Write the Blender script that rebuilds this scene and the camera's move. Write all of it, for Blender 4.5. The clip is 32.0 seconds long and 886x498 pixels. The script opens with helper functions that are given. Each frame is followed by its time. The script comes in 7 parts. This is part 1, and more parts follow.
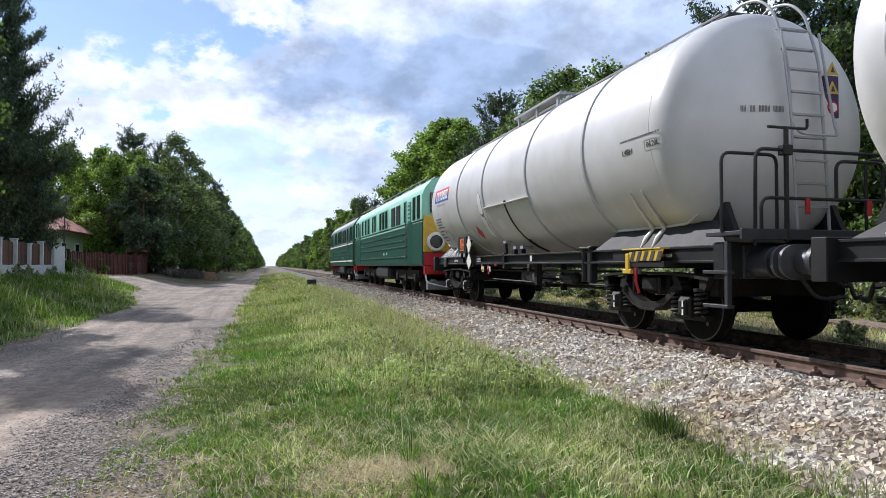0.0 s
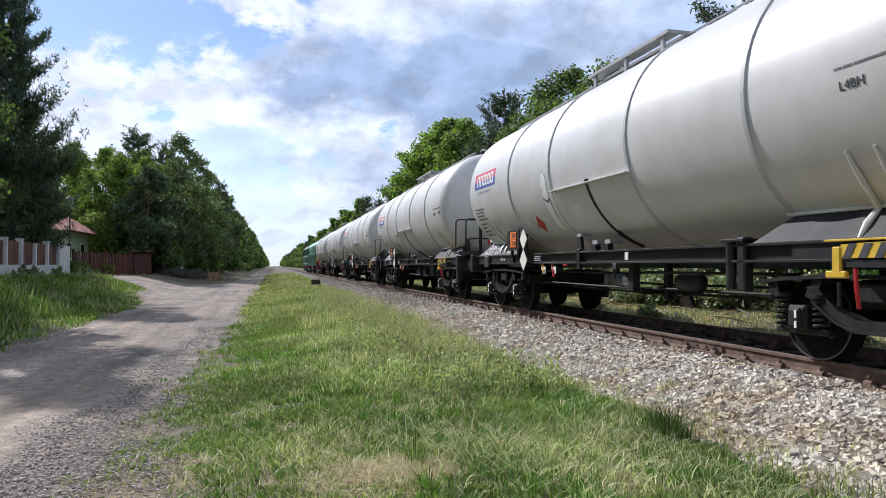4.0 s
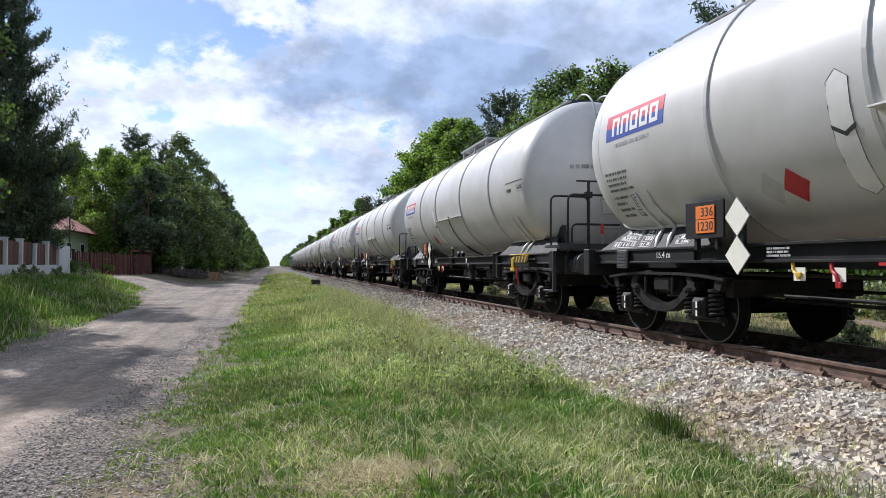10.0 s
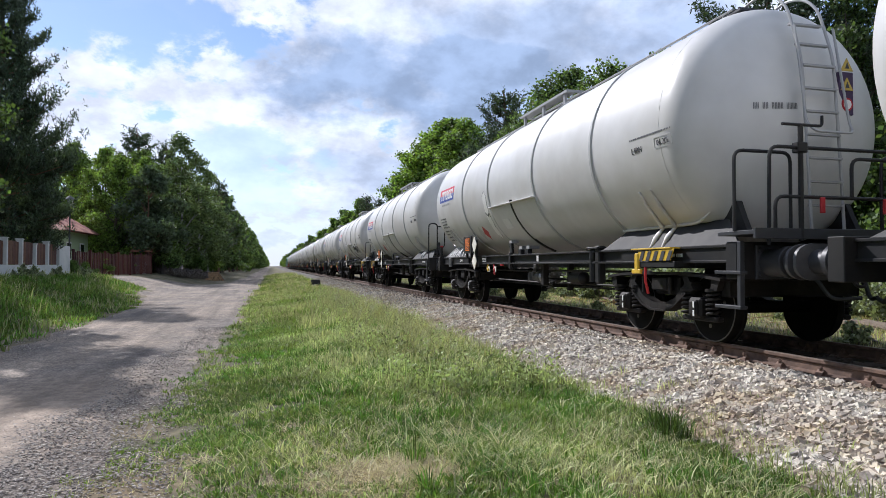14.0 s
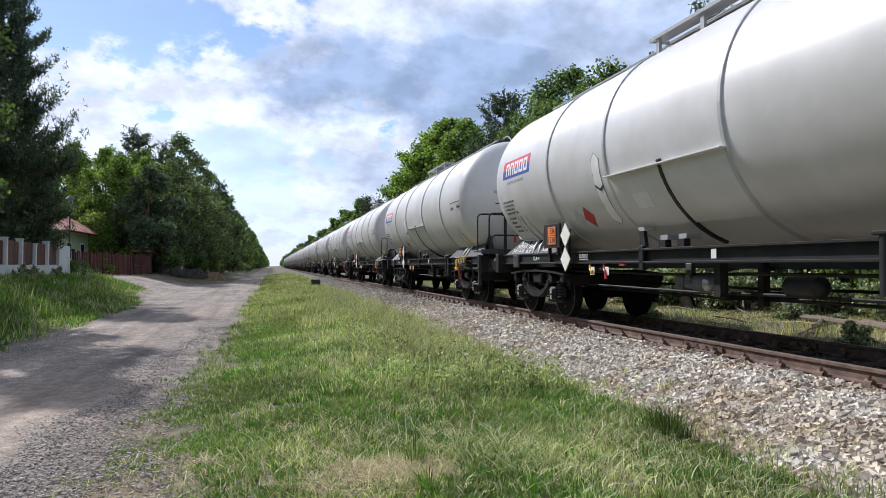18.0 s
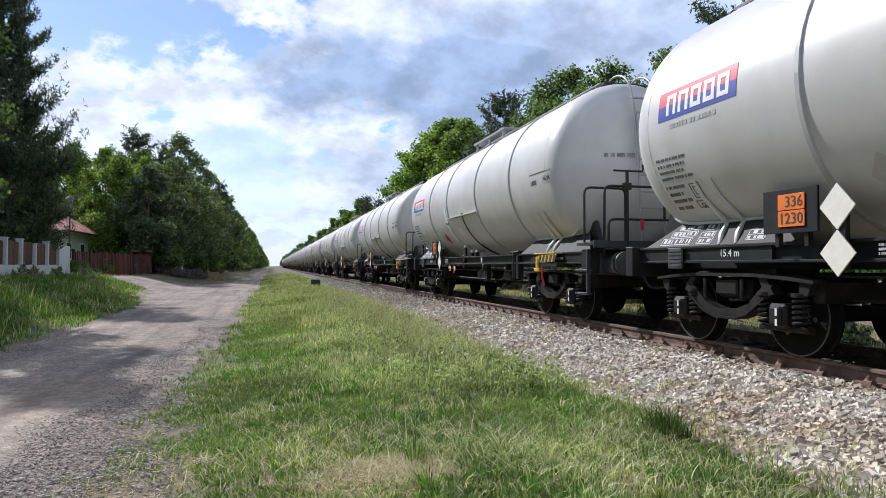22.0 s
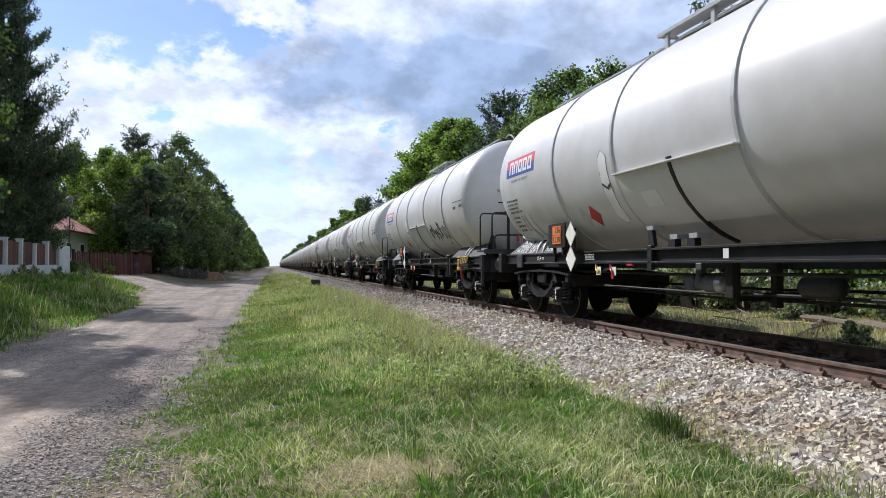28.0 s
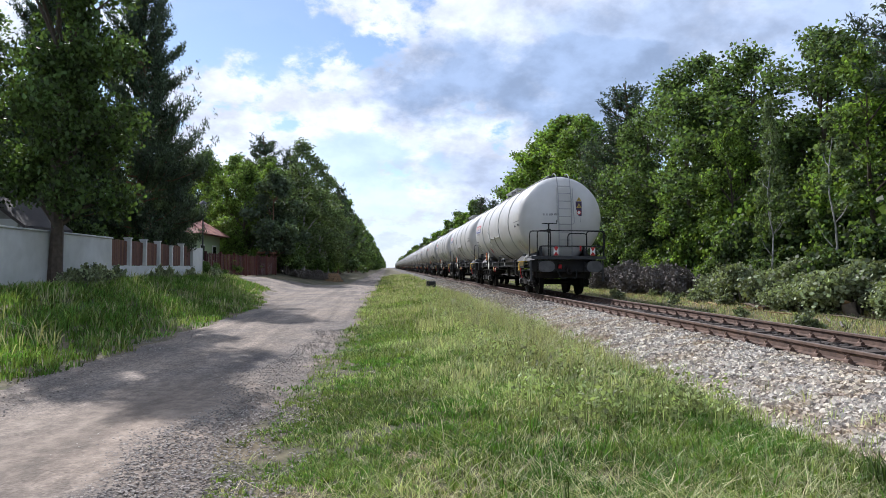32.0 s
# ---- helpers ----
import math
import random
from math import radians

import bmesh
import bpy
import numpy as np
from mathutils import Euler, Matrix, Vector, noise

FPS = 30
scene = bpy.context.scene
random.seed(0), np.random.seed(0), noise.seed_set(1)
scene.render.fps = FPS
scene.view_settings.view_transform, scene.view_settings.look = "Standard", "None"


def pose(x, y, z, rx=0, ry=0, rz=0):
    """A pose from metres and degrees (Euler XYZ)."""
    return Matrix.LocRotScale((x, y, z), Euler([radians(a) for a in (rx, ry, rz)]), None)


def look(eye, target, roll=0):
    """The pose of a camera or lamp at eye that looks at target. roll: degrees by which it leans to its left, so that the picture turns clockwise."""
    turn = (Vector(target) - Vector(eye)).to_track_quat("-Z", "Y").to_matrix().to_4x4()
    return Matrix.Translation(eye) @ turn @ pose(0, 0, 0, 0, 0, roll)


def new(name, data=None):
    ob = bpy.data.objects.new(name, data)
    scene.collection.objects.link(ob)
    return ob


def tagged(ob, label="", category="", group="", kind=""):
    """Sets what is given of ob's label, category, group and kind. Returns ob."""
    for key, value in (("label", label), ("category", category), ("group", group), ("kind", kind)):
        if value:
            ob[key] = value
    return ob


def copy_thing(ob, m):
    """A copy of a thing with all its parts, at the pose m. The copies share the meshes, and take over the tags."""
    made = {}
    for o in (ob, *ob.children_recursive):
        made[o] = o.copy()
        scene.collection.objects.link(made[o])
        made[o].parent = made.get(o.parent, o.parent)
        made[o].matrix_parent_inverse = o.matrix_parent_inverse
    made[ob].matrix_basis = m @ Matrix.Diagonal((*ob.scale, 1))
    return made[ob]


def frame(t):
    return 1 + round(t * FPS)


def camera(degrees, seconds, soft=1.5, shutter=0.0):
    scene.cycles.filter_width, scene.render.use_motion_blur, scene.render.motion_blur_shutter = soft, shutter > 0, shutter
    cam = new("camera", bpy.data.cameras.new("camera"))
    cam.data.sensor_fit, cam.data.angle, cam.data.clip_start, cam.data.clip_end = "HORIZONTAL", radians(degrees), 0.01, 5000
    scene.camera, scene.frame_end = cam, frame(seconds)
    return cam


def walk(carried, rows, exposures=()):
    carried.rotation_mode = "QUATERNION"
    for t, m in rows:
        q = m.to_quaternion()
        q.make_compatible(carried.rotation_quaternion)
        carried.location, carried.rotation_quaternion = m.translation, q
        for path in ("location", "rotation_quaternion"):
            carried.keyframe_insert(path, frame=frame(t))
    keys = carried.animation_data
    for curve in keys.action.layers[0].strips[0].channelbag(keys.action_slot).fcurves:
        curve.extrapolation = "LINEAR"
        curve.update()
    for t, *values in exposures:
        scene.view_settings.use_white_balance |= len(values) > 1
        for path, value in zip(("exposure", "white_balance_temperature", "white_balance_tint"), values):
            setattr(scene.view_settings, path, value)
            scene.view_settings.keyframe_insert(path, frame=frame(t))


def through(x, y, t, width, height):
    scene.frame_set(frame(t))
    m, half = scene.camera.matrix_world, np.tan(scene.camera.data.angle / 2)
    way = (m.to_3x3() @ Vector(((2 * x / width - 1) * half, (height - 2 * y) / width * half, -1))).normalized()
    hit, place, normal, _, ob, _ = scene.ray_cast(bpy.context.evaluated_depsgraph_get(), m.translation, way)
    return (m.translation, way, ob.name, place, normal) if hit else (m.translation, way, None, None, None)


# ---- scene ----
# x: to the right of the line, y: along the track in the way the train runs, z: up from the rail heads
TRACK = 6.54          # centre line of the track
PITCH = 15.4          # length of a wagon over its buffers
WAGONS = 29
EYE = 1.01

cam = camera(67.97, 32.0, soft=0.75)


def aim(right, up, lean, on=0.0):
    """The camera's stand and view: degrees right of the line, up and rolled, metres gone on along the line."""
    a, b = radians(right), radians(up)
    eye = Vector((0, on, EYE))
    return look(eye, eye + 50 * Vector((math.sin(a) * math.cos(b), math.cos(a) * math.cos(b), math.sin(b))), lean)


walk(cam, [
    (0.0, aim(14.93, 1.477, 0.1)), (0.2, aim(14.75, 1.48, 0.1)), (0.4, aim(14.60, 1.48, 0.1)), (0.8, aim(14.59, 1.48, 0.1)),
    (15.0, aim(14.59, 1.48, 0.1)), (30.2, aim(14.6, 1.48, 0.1)), (30.5, aim(14.28, 1.48, 0.1, 0.02)), (31.0, aim(10.6, 1.57, 0.2, 0.15)),
    (31.5, aim(7.25, 1.73, 0.25, 0.5)), (32.0, aim(4.75, 1.6, 0.25, 1.0))],
    exposures=[(0.0, 0.08, 5900, 15), (1.5, 0.0, 5900, 15), (30.5, 0.0, 5900, 15), (32.0, 0.05, 5900, 15)])

# ---- sky, sun and exposure ----
SUN = Vector((-0.62, 1.07, 1.0)).normalized()


def sky():
    world = bpy.data.worlds.new("sky")
    scene.world = world
    world.use_nodes = True
    nt = world.node_tree
    n, l = nt.nodes, nt.links
    n.clear()
    out = n.new("ShaderNodeOutputWorld")
    bg = n.new("ShaderNodeBackground")
    bg.inputs[1].default_value = 0.125
    tex = n.new("ShaderNodeTexSky")
    tex.sky_type, tex.sun_disc = "NISHITA", False
    tex.sun_elevation = math.asin(SUN.z)
    tex.sun_rotation = math.atan2(SUN.x, SUN.y)
    tex.air_density, tex.dust_density, tex.ozone_density = 1.0, 0.2, 1.0
    co = n.new("ShaderNodeTexCoord")
    # clouds lie on a flat layer overhead: the way to the sky over its height
    sep = n.new("ShaderNodeSeparateXYZ")
    l.new(co.outputs["Generated"], sep.inputs[0])
    lift = n.new("ShaderNodeMath")
    lift.operation = "ADD"
    lift.inputs[1].default_value = 0.55
    top = n.new("ShaderNodeMath")
    top.operation = "MAXIMUM"
    top.inputs[1].default_value = 0.0
    l.new(sep.outputs[2], top.inputs[0])
    l.new(top.outputs[0], lift.inputs[0])
    div = n.new("ShaderNodeVectorMath")
    div.operation = "DIVIDE"
    l.new(co.outputs["Generated"], div.inputs[0])
    com = n.new("ShaderNodeCombineXYZ")
    for i in range(3):
        l.new(lift.outputs[0], com.inputs[i])
    l.new(com.outputs[0], div.inputs[1])

    def cloud(scale, detail, rough, lo, hi, shift, distort=0.3):
        mp = n.new("ShaderNodeMapping")
        mp.inputs["Location"].default_value = shift
        l.new(div.outputs[0], mp.inputs[0])
        t = n.new("ShaderNodeTexNoise")
        t.inputs["Scale"].default_value, t.inputs["Detail"].default_value, t.inputs["Roughness"].default_value = scale, detail, rough
        t.inputs["Distortion"].default_value = distort
        l.new(mp.outputs[0], t.inputs["Vector"])
        r = n.new("ShaderNodeMapRange")
        r.interpolation_type = "SMOOTHSTEP"
        r.inputs["From Min"].default_value, r.inputs["From Max"].default_value = lo, hi
        l.new(t.outputs[0], r.inputs[0])
        return r.outputs[0]

    # broad forms of this sky, by the way to them: across and up, seen along the line
    ahead = n.new("ShaderNodeMath")
    ahead.operation = "MAXIMUM"
    ahead.inputs[1].default_value = 0.08
    l.new(sep.outputs[1], ahead.inputs[0])

    def calc(op, one, two):
        m = n.new("ShaderNodeMath")
        m.operation = op
        for i, q in enumerate((one, two)):
            if isinstance(q, (int, float)):
                m.inputs[i].default_value = q
            else:
                l.new(q, m.inputs[i])
        return m.outputs[0]

    across, upward = calc("DIVIDE", sep.outputs[0], ahead.outputs[0]), calc("DIVIDE", sep.outputs[2], ahead.outputs[0])

    def bank(u, v, a, b, edge, rough):
        """A bank of cloud or a gap: an oval with an edge torn by noise."""
        du = calc("DIVIDE", calc("SUBTRACT", across, u), a)
        dv = calc("DIVIDE", calc("SUBTRACT", upward, v), b)
        d = calc("SUBTRACT", 1.0, calc("ADD", calc("MULTIPLY", du, du), calc("MULTIPLY", dv, dv)))
        r = n.new("ShaderNodeMapRange")
        r.interpolation_type = "SMOOTHSTEP"
        r.inputs["From Min"].default_value, r.inputs["From Max"].default_value = -edge, edge
        l.new(calc("ADD", d, calc("MULTIPLY", calc("SUBTRACT", tear, 0.5), rough)), r.inputs[0])
        return r.outputs[0]

    tear = cloud(6.5, 10, 0.58, 0.0, 1.0, (2.0, 3.0, 0.5), 0.0)
    fine = cloud(11.0, 9, 0.56, 0.30, 0.70, (4.0, 1.0, 0.5), 0.1)
    cover = cloud(7.5, 10, 0.58, 0.45, 0.55, (3.1, 0.4, 0.0), 0.1)
    cover = calc("MAXIMUM", cover, bank(0.10, 0.19, 0.38, 0.13, 0.35, 5.0))
    cover = calc("MAXIMUM", cover, bank(0.38, 0.34, 0.42, 0.20, 0.30, 2.5))
    cover = calc("MULTIPLY", cover, calc("SUBTRACT", 1.0, calc("MULTIPLY", bank(-0.22, 0.385, 0.22, 0.085, 0.4, 5.0), 0.97)))
    cover = calc("MULTIPLY", cover, calc("SUBTRACT", 1.0, calc("MULTIPLY", bank(-0.03, 0.14, 0.09, 0.06, 0.6, 6.0), 0.6)))
    grey = cloud(3.0, 6, 0.5, 0.46, 0.70, (7.3, 2.2, 1.0))
    grey = calc("MAXIMUM", calc("MULTIPLY", grey, 0.5), bank(0.26, 0.285, 0.30, 0.080, 0.8, 3.2))
    grey = calc("MAXIMUM", grey, calc("MULTIPLY", bank(0.62, 0.36, 0.42, 0.11, 0.9, 2.6), 0.85))
    grey = calc("MAXIMUM", grey, calc("MULTIPLY", bank(0.14, 0.145, 0.16, 0.028, 0.9, 3.0), 0.6))
    tone = n.new("ShaderNodeMix")
    tone.data_type = "RGBA"
    tone.inputs[6].default_value = (7.7, 8.1, 8.75, 1)
    tone.inputs[7].default_value = (3.35, 4.3, 5.8, 1)
    l.new(grey, tone.inputs[0])
    lit = n.new("ShaderNodeMix")
    lit.data_type, lit.blend_type = "RGBA", "MULTIPLY"
    lit.inputs[0].default_value = 0.55
    l.new(tone.outputs[2], lit.inputs[6])
    ramp = n.new("ShaderNodeMapRange")
    ramp.inputs["To Min"].default_value, ramp.inputs["To Max"].default_value = 0.62, 1.32
    l.new(fine, ramp.inputs[0])
    l.new(ramp.outputs[0], lit.inputs[7])
    mix = n.new("ShaderNodeMix")
    mix.data_type = "RGBA"
    l.new(cover, mix.inputs[0])
    l.new(tex.outputs[0], mix.inputs[6])
    l.new(lit.outputs[2], mix.inputs[7])
    # pale band low over the horizon
    low = n.new("ShaderNodeMapRange")
    low.interpolation_type = "SMOOTHSTEP"
    low.inputs["From Min"].default_value, low.inputs["From Max"].default_value = 0.0, 0.14
    low.inputs["To Min"].default_value, low.inputs["To Max"].default_value = 0.75, 0.0
    l.new(sep.outputs[2], low.inputs[0])
    pale = n.new("ShaderNodeMix")
    pale.data_type = "RGBA"
    pale.inputs[7].default_value = (5.6, 6.5, 7.9, 1)
    l.new(low.outputs[0], pale.inputs[0])
    l.new(mix.outputs[2], pale.inputs[6])
    l.new(pale.outputs[2], bg.inputs[0])
    l.new(bg.outputs[0], out.inputs[0])


sky()
sun_lamp = bpy.data.lights.new("sun", "SUN")
sun_lamp.energy, sun_lamp.angle, sun_lamp.color = 5.0, radians(0.5), (1.0, 0.95, 0.87)
new("sun", sun_lamp).matrix_basis = look(SUN * 50, (0, 0, 0))


# ---- materials ----
def material(name, base, rough=0.6, metal=0.0, vary=0.15, scale=6.0, bump=0.0, bump_scale=40.0, second=None, patch=1.2, amount=0.5, per="",
             wet=None, spec=0.5):
    """A surface: base colour with fine grain, a second colour in patches, optional bump and a change from piece to piece."""
    m = bpy.data.materials.new(name)
    m.use_nodes = True
    n, l = m.node_tree.nodes, m.node_tree.links
    p = n["Principled BSDF"]
    p.inputs["Roughness"].default_value, p.inputs["Metallic"].default_value = rough, metal
    p.inputs["Specular IOR Level"].default_value = spec
    co = n.new("ShaderNodeTexCoord")
    if per == "world":
        geo = n.new("ShaderNodeNewGeometry")
        where = geo.outputs["Position"]
    else:
        where = co.outputs["Object"]

    def field(s, detail=6):
        t = n.new("ShaderNodeTexNoise")
        t.inputs["Scale"].default_value, t.inputs["Detail"].default_value = s, detail
        l.new(where, t.inputs["Vector"])
        return t.outputs[0]

    col = None
    if second is not None:
        mx = n.new("ShaderNodeMix")
        mx.data_type = "RGBA"
        mx.inputs[6].default_value, mx.inputs[7].default_value = (*base, 1), (*second, 1)
        r = n.new("ShaderNodeMapRange")
        r.inputs["From Min"].default_value, r.inputs["From Max"].default_value = 0.5 - 0.25 * amount, 0.75 - 0.25 * amount
        l.new(field(patch), r.inputs[0])
        l.new(r.outputs[0], mx.inputs[0])
        col = mx.outputs[2]
    hsv = n.new("ShaderNodeHueSaturation")
    if col is None:
        hsv.inputs["Color"].default_value = (*base, 1)
    else:
        l.new(col, hsv.inputs["Color"])
    r = n.new("ShaderNodeMapRange")
    r.inputs["From Min"].default_value, r.inputs["From Max"].default_value = 0.3, 0.7
    r.inputs["To Min"].default_value, r.inputs["To Max"].default_value = 1 - vary, 1 + vary
    l.new(field(scale), r.inputs[0])
    val = r.outputs[0]
    if per in ("object", "island"):
        if per == "object":
            info = n.new("ShaderNodeObjectInfo")
            rnd = info.outputs["Random"]
        else:
            info = n.new("ShaderNodeNewGeometry")
            rnd = info.outputs["Random Per Island"]
        r2 = n.new("ShaderNodeMapRange")
        r2.inputs["To Min"].default_value, r2.inputs["To Max"].default_value = 1 - 2 * vary, 1 + 2 * vary
        l.new(rnd, r2.inputs[0])
        mu = n.new("ShaderNodeMath")
        mu.operation = "MULTIPLY"
        l.new(val, mu.inputs[0])
        l.new(r2.outputs[0], mu.inputs[1])
        val = mu.outputs[0]
        r3 = n.new("ShaderNodeMapRange")
        r3.inputs["To Min"].default_value, r3.inputs["To Max"].default_value = 0.485, 0.515
        l.new(rnd, r3.inputs[0])
        l.new(r3.outputs[0], hsv.inputs["Hue"])
    l.new(val, hsv.inputs["Value"])
    l.new(hsv.outputs[0], p.inputs["Base Color"])
    if bump:
        b = n.new("ShaderNodeBump")
        b.inputs["Strength"].default_value, b.inputs["Distance"].default_value = bump, 0.02
        l.new(field(bump_scale), b.inputs["Height"])
        l.new(b.outputs[0], p.inputs["Normal"])
    return m


def leafy(name, base, vary=0.35, through=0.35, blue=0.6):
    """Leaves: two-sided, letting some light through, changing from leaf to leaf."""
    m = material(name, base, 0.55, vary=vary, scale=0.7, per="island", spec=0.3)
    n, l = m.node_tree.nodes, m.node_tree.links
    p = n["Principled BSDF"]
    tr = n.new("ShaderNodeBsdfTranslucent")
    src = p.inputs["Base Color"].links[0].from_socket
    gain = n.new("ShaderNodeMix")
    gain.data_type, gain.blend_type = "RGBA", "MULTIPLY"
    gain.inputs[0].default_value = 1.0
    gain.inputs[7].default_value = (1.25, 1.35, blue, 1)
    l.new(src, gain.inputs[6])
    l.new(gain.outputs[2], tr.inputs[0])
    mx = n.new("ShaderNodeMixShader")
    mx.inputs[0].default_value = through
    l.new(p.outputs[0], mx.inputs[1])
    l.new(tr.outputs[0], mx.inputs[2])
    l.new(mx.outputs[0], n["Material Output"].inputs[0])
    return m


M_TANK = material("tank_paint", (0.61, 0.60, 0.575), 0.40, vary=0.04, scale=3, second=(0.54, 0.525, 0.485), patch=0.8, amount=0.45, bump=0.03, bump_scale=3)
M_RING = material("grey_ring_paint", (0.42, 0.42, 0.40), 0.5, vary=0.08)
M_FRAME = material("black_frame_paint", (0.013, 0.0132, 0.0145), 0.5, vary=0.25, scale=4, spec=0.3, second=(0.022, 0.0205, 0.019), patch=2.5)
M_BOGIE = material("bogie_grime", (0.0095, 0.0088, 0.0082), 0.6, vary=0.4, scale=9, spec=0.25, second=(0.021, 0.0175, 0.015), patch=3, bump=0.2)
M_SADDLE = material("saddle_paint", (0.015, 0.0152, 0.0165), 0.6, spec=0.25, vary=0.25, scale=5, second=(0.034, 0.033, 0.031), patch=2)
M_GREY = material("dark_grey_paint", (0.042, 0.043, 0.047), 0.45, spec=0.35, vary=0.12, scale=5)
M_STEEL = material("bare_steel", (0.33, 0.33, 0.34), 0.35, 0.8, vary=0.1)
M_LADDER = material("light_grey_paint", (0.34, 0.34, 0.335), 0.4, vary=0.06)
M_WHEEL = material("wheel_steel", (0.007, 0.0066, 0.006), 0.7, 0.0, spec=0.12, vary=0.3, scale=7)
M_RIM = material("wheel_rim_steel", (0.13, 0.12, 0.11), 0.5, 0.4, vary=0.2)
M_WHITE = material("white_paint", (0.78, 0.77, 0.73), 0.5, vary=0.05)
M_LABEL = material("pale_label_paint", (0.68, 0.67, 0.645), 0.5, vary=0.05)
M_CREAM = material("cream_reflector", (0.80, 0.77, 0.66), 0.5, vary=0.06, scale=14)
M_ORANGE = material("orange_plate_paint", (0.78, 0.19, 0.02), 0.45, vary=0.06)
M_RED = material("red_paint", (0.45, 0.02, 0.025), 0.45, vary=0.12)
M_LOGORED = material("logo_red", (0.62, 0.05, 0.075), 0.45, vary=0.04)
M_LOGOBLUE = material("logo_blue", (0.04, 0.075, 0.34), 0.45, vary=0.04)
M_WORN = material("worn_white_lettering", (0.40, 0.40, 0.39), 0.6, vary=0.3, scale=14)
M_FADED = material("grey_lettering", (0.15, 0.15, 0.15), 0.5, vary=0.2, scale=12)
M_INK = material("black_lettering", (0.05, 0.05, 0.055), 0.5, vary=0.1)
M_GHOST = material("faded_lettering", (0.50, 0.49, 0.47), 0.5, vary=0.1)
M_YELLOW = material("yellow_paint", (0.62, 0.40, 0.03), 0.45, vary=0.1)
M_PLUM = material("purple_board_paint", (0.055, 0.028, 0.075), 0.5, vary=0.15)
M_OCHRE = material("faded_yellow_sign_paint", (0.50, 0.36, 0.07), 0.5, vary=0.12)
M_RUST = material("rusty_rail", (0.108, 0.068, 0.050), 0.8, 0.0, vary=0.25, scale=8, second=(0.155, 0.096, 0.068), patch=4, bump=0.15)
M_HEAD = material("rail_running_face", (0.30, 0.24, 0.20), 0.45, 0.5, vary=0.12, scale=4)
M_SLEEPER = material("old_sleeper_wood", (0.07, 0.052, 0.040), 0.85, vary=0.3, scale=12, bump=0.4)
M_STONE = material("ballast_stone", (0.535, 0.485, 0.41), 0.9, spec=0.25, vary=0.22, scale=9, per="island", bump=0.3, second=(0.40, 0.31, 0.21), patch=1.7, amount=0.3)
# brown stones between the rails, with the train's shade put into the colour
M_SHADE_BALLAST = material("shade_darkened_ballast", (0.065, 0.053, 0.044), 0.85, vary=0.3, scale=9, per="island", bump=0.3)
M_BED = material("ballast_bed", (0.11, 0.10, 0.085), 0.95, vary=0.4, scale=30, per="world", bump=0.8, bump_scale=18)
M_SOIL = material("grass_soil", (0.085, 0.085, 0.036), 0.95, vary=0.4, scale=7, second=(0.19, 0.145, 0.085), patch=0.8, amount=0.4, per="world", bump=0.5, bump_scale=14)
M_PATH = material("gravel_path", (0.178, 0.150, 0.125), 0.95, vary=0.55, scale=34, second=(0.255, 0.205, 0.158), patch=0.6, amount=0.6, per="world", bump=1.0, bump_scale=30)


def sand_track(m, x, y, wide, long_, colour):
    """Worn sand showing through along a wheel track."""
    n, l = m.node_tree.nodes, m.node_tree.links
    geo, ax, noi = n.new("ShaderNodeNewGeometry"), n.new("ShaderNodeVectorMath"), n.new("ShaderNodeTexNoise")
    ax.operation = "MULTIPLY_ADD"
    ax.inputs[1].default_value, ax.inputs[2].default_value = (1 / wide, 1 / long_, 0), (-x / wide, -y / long_, 0)
    l.new(geo.outputs["Position"], ax.inputs[0])
    noi.inputs["Scale"].default_value, noi.inputs["Detail"].default_value = 1.6, 7
    l.new(geo.outputs["Position"], noi.inputs["Vector"])
    far, add, rng = n.new("ShaderNodeVectorMath"), n.new("ShaderNodeMath"), n.new("ShaderNodeMapRange")
    far.operation = "LENGTH"
    l.new(ax.outputs[0], far.inputs[0])
    l.new(far.outputs["Value"], add.inputs[0])
    l.new(noi.outputs[0], add.inputs[1])
    rng.inputs["From Min"].default_value, rng.inputs["From Max"].default_value = 0.7, 2.0
    rng.inputs["To Min"].default_value, rng.inputs["To Max"].default_value = 1.0, 0.0
    l.new(add.outputs[0], rng.inputs[0])
    p = n["Principled BSDF"]
    mx = n.new("ShaderNodeMix")
    mx.data_type = "RGBA"
    l.new(rng.outputs[0], mx.inputs[0])
    l.new(p.inputs["Base Color"].links[0].from_socket, mx.inputs[6])
    mx.inputs[7].default_value = (*colour, 1)
    l.new(mx.outputs[2], p.inputs["Base Color"])


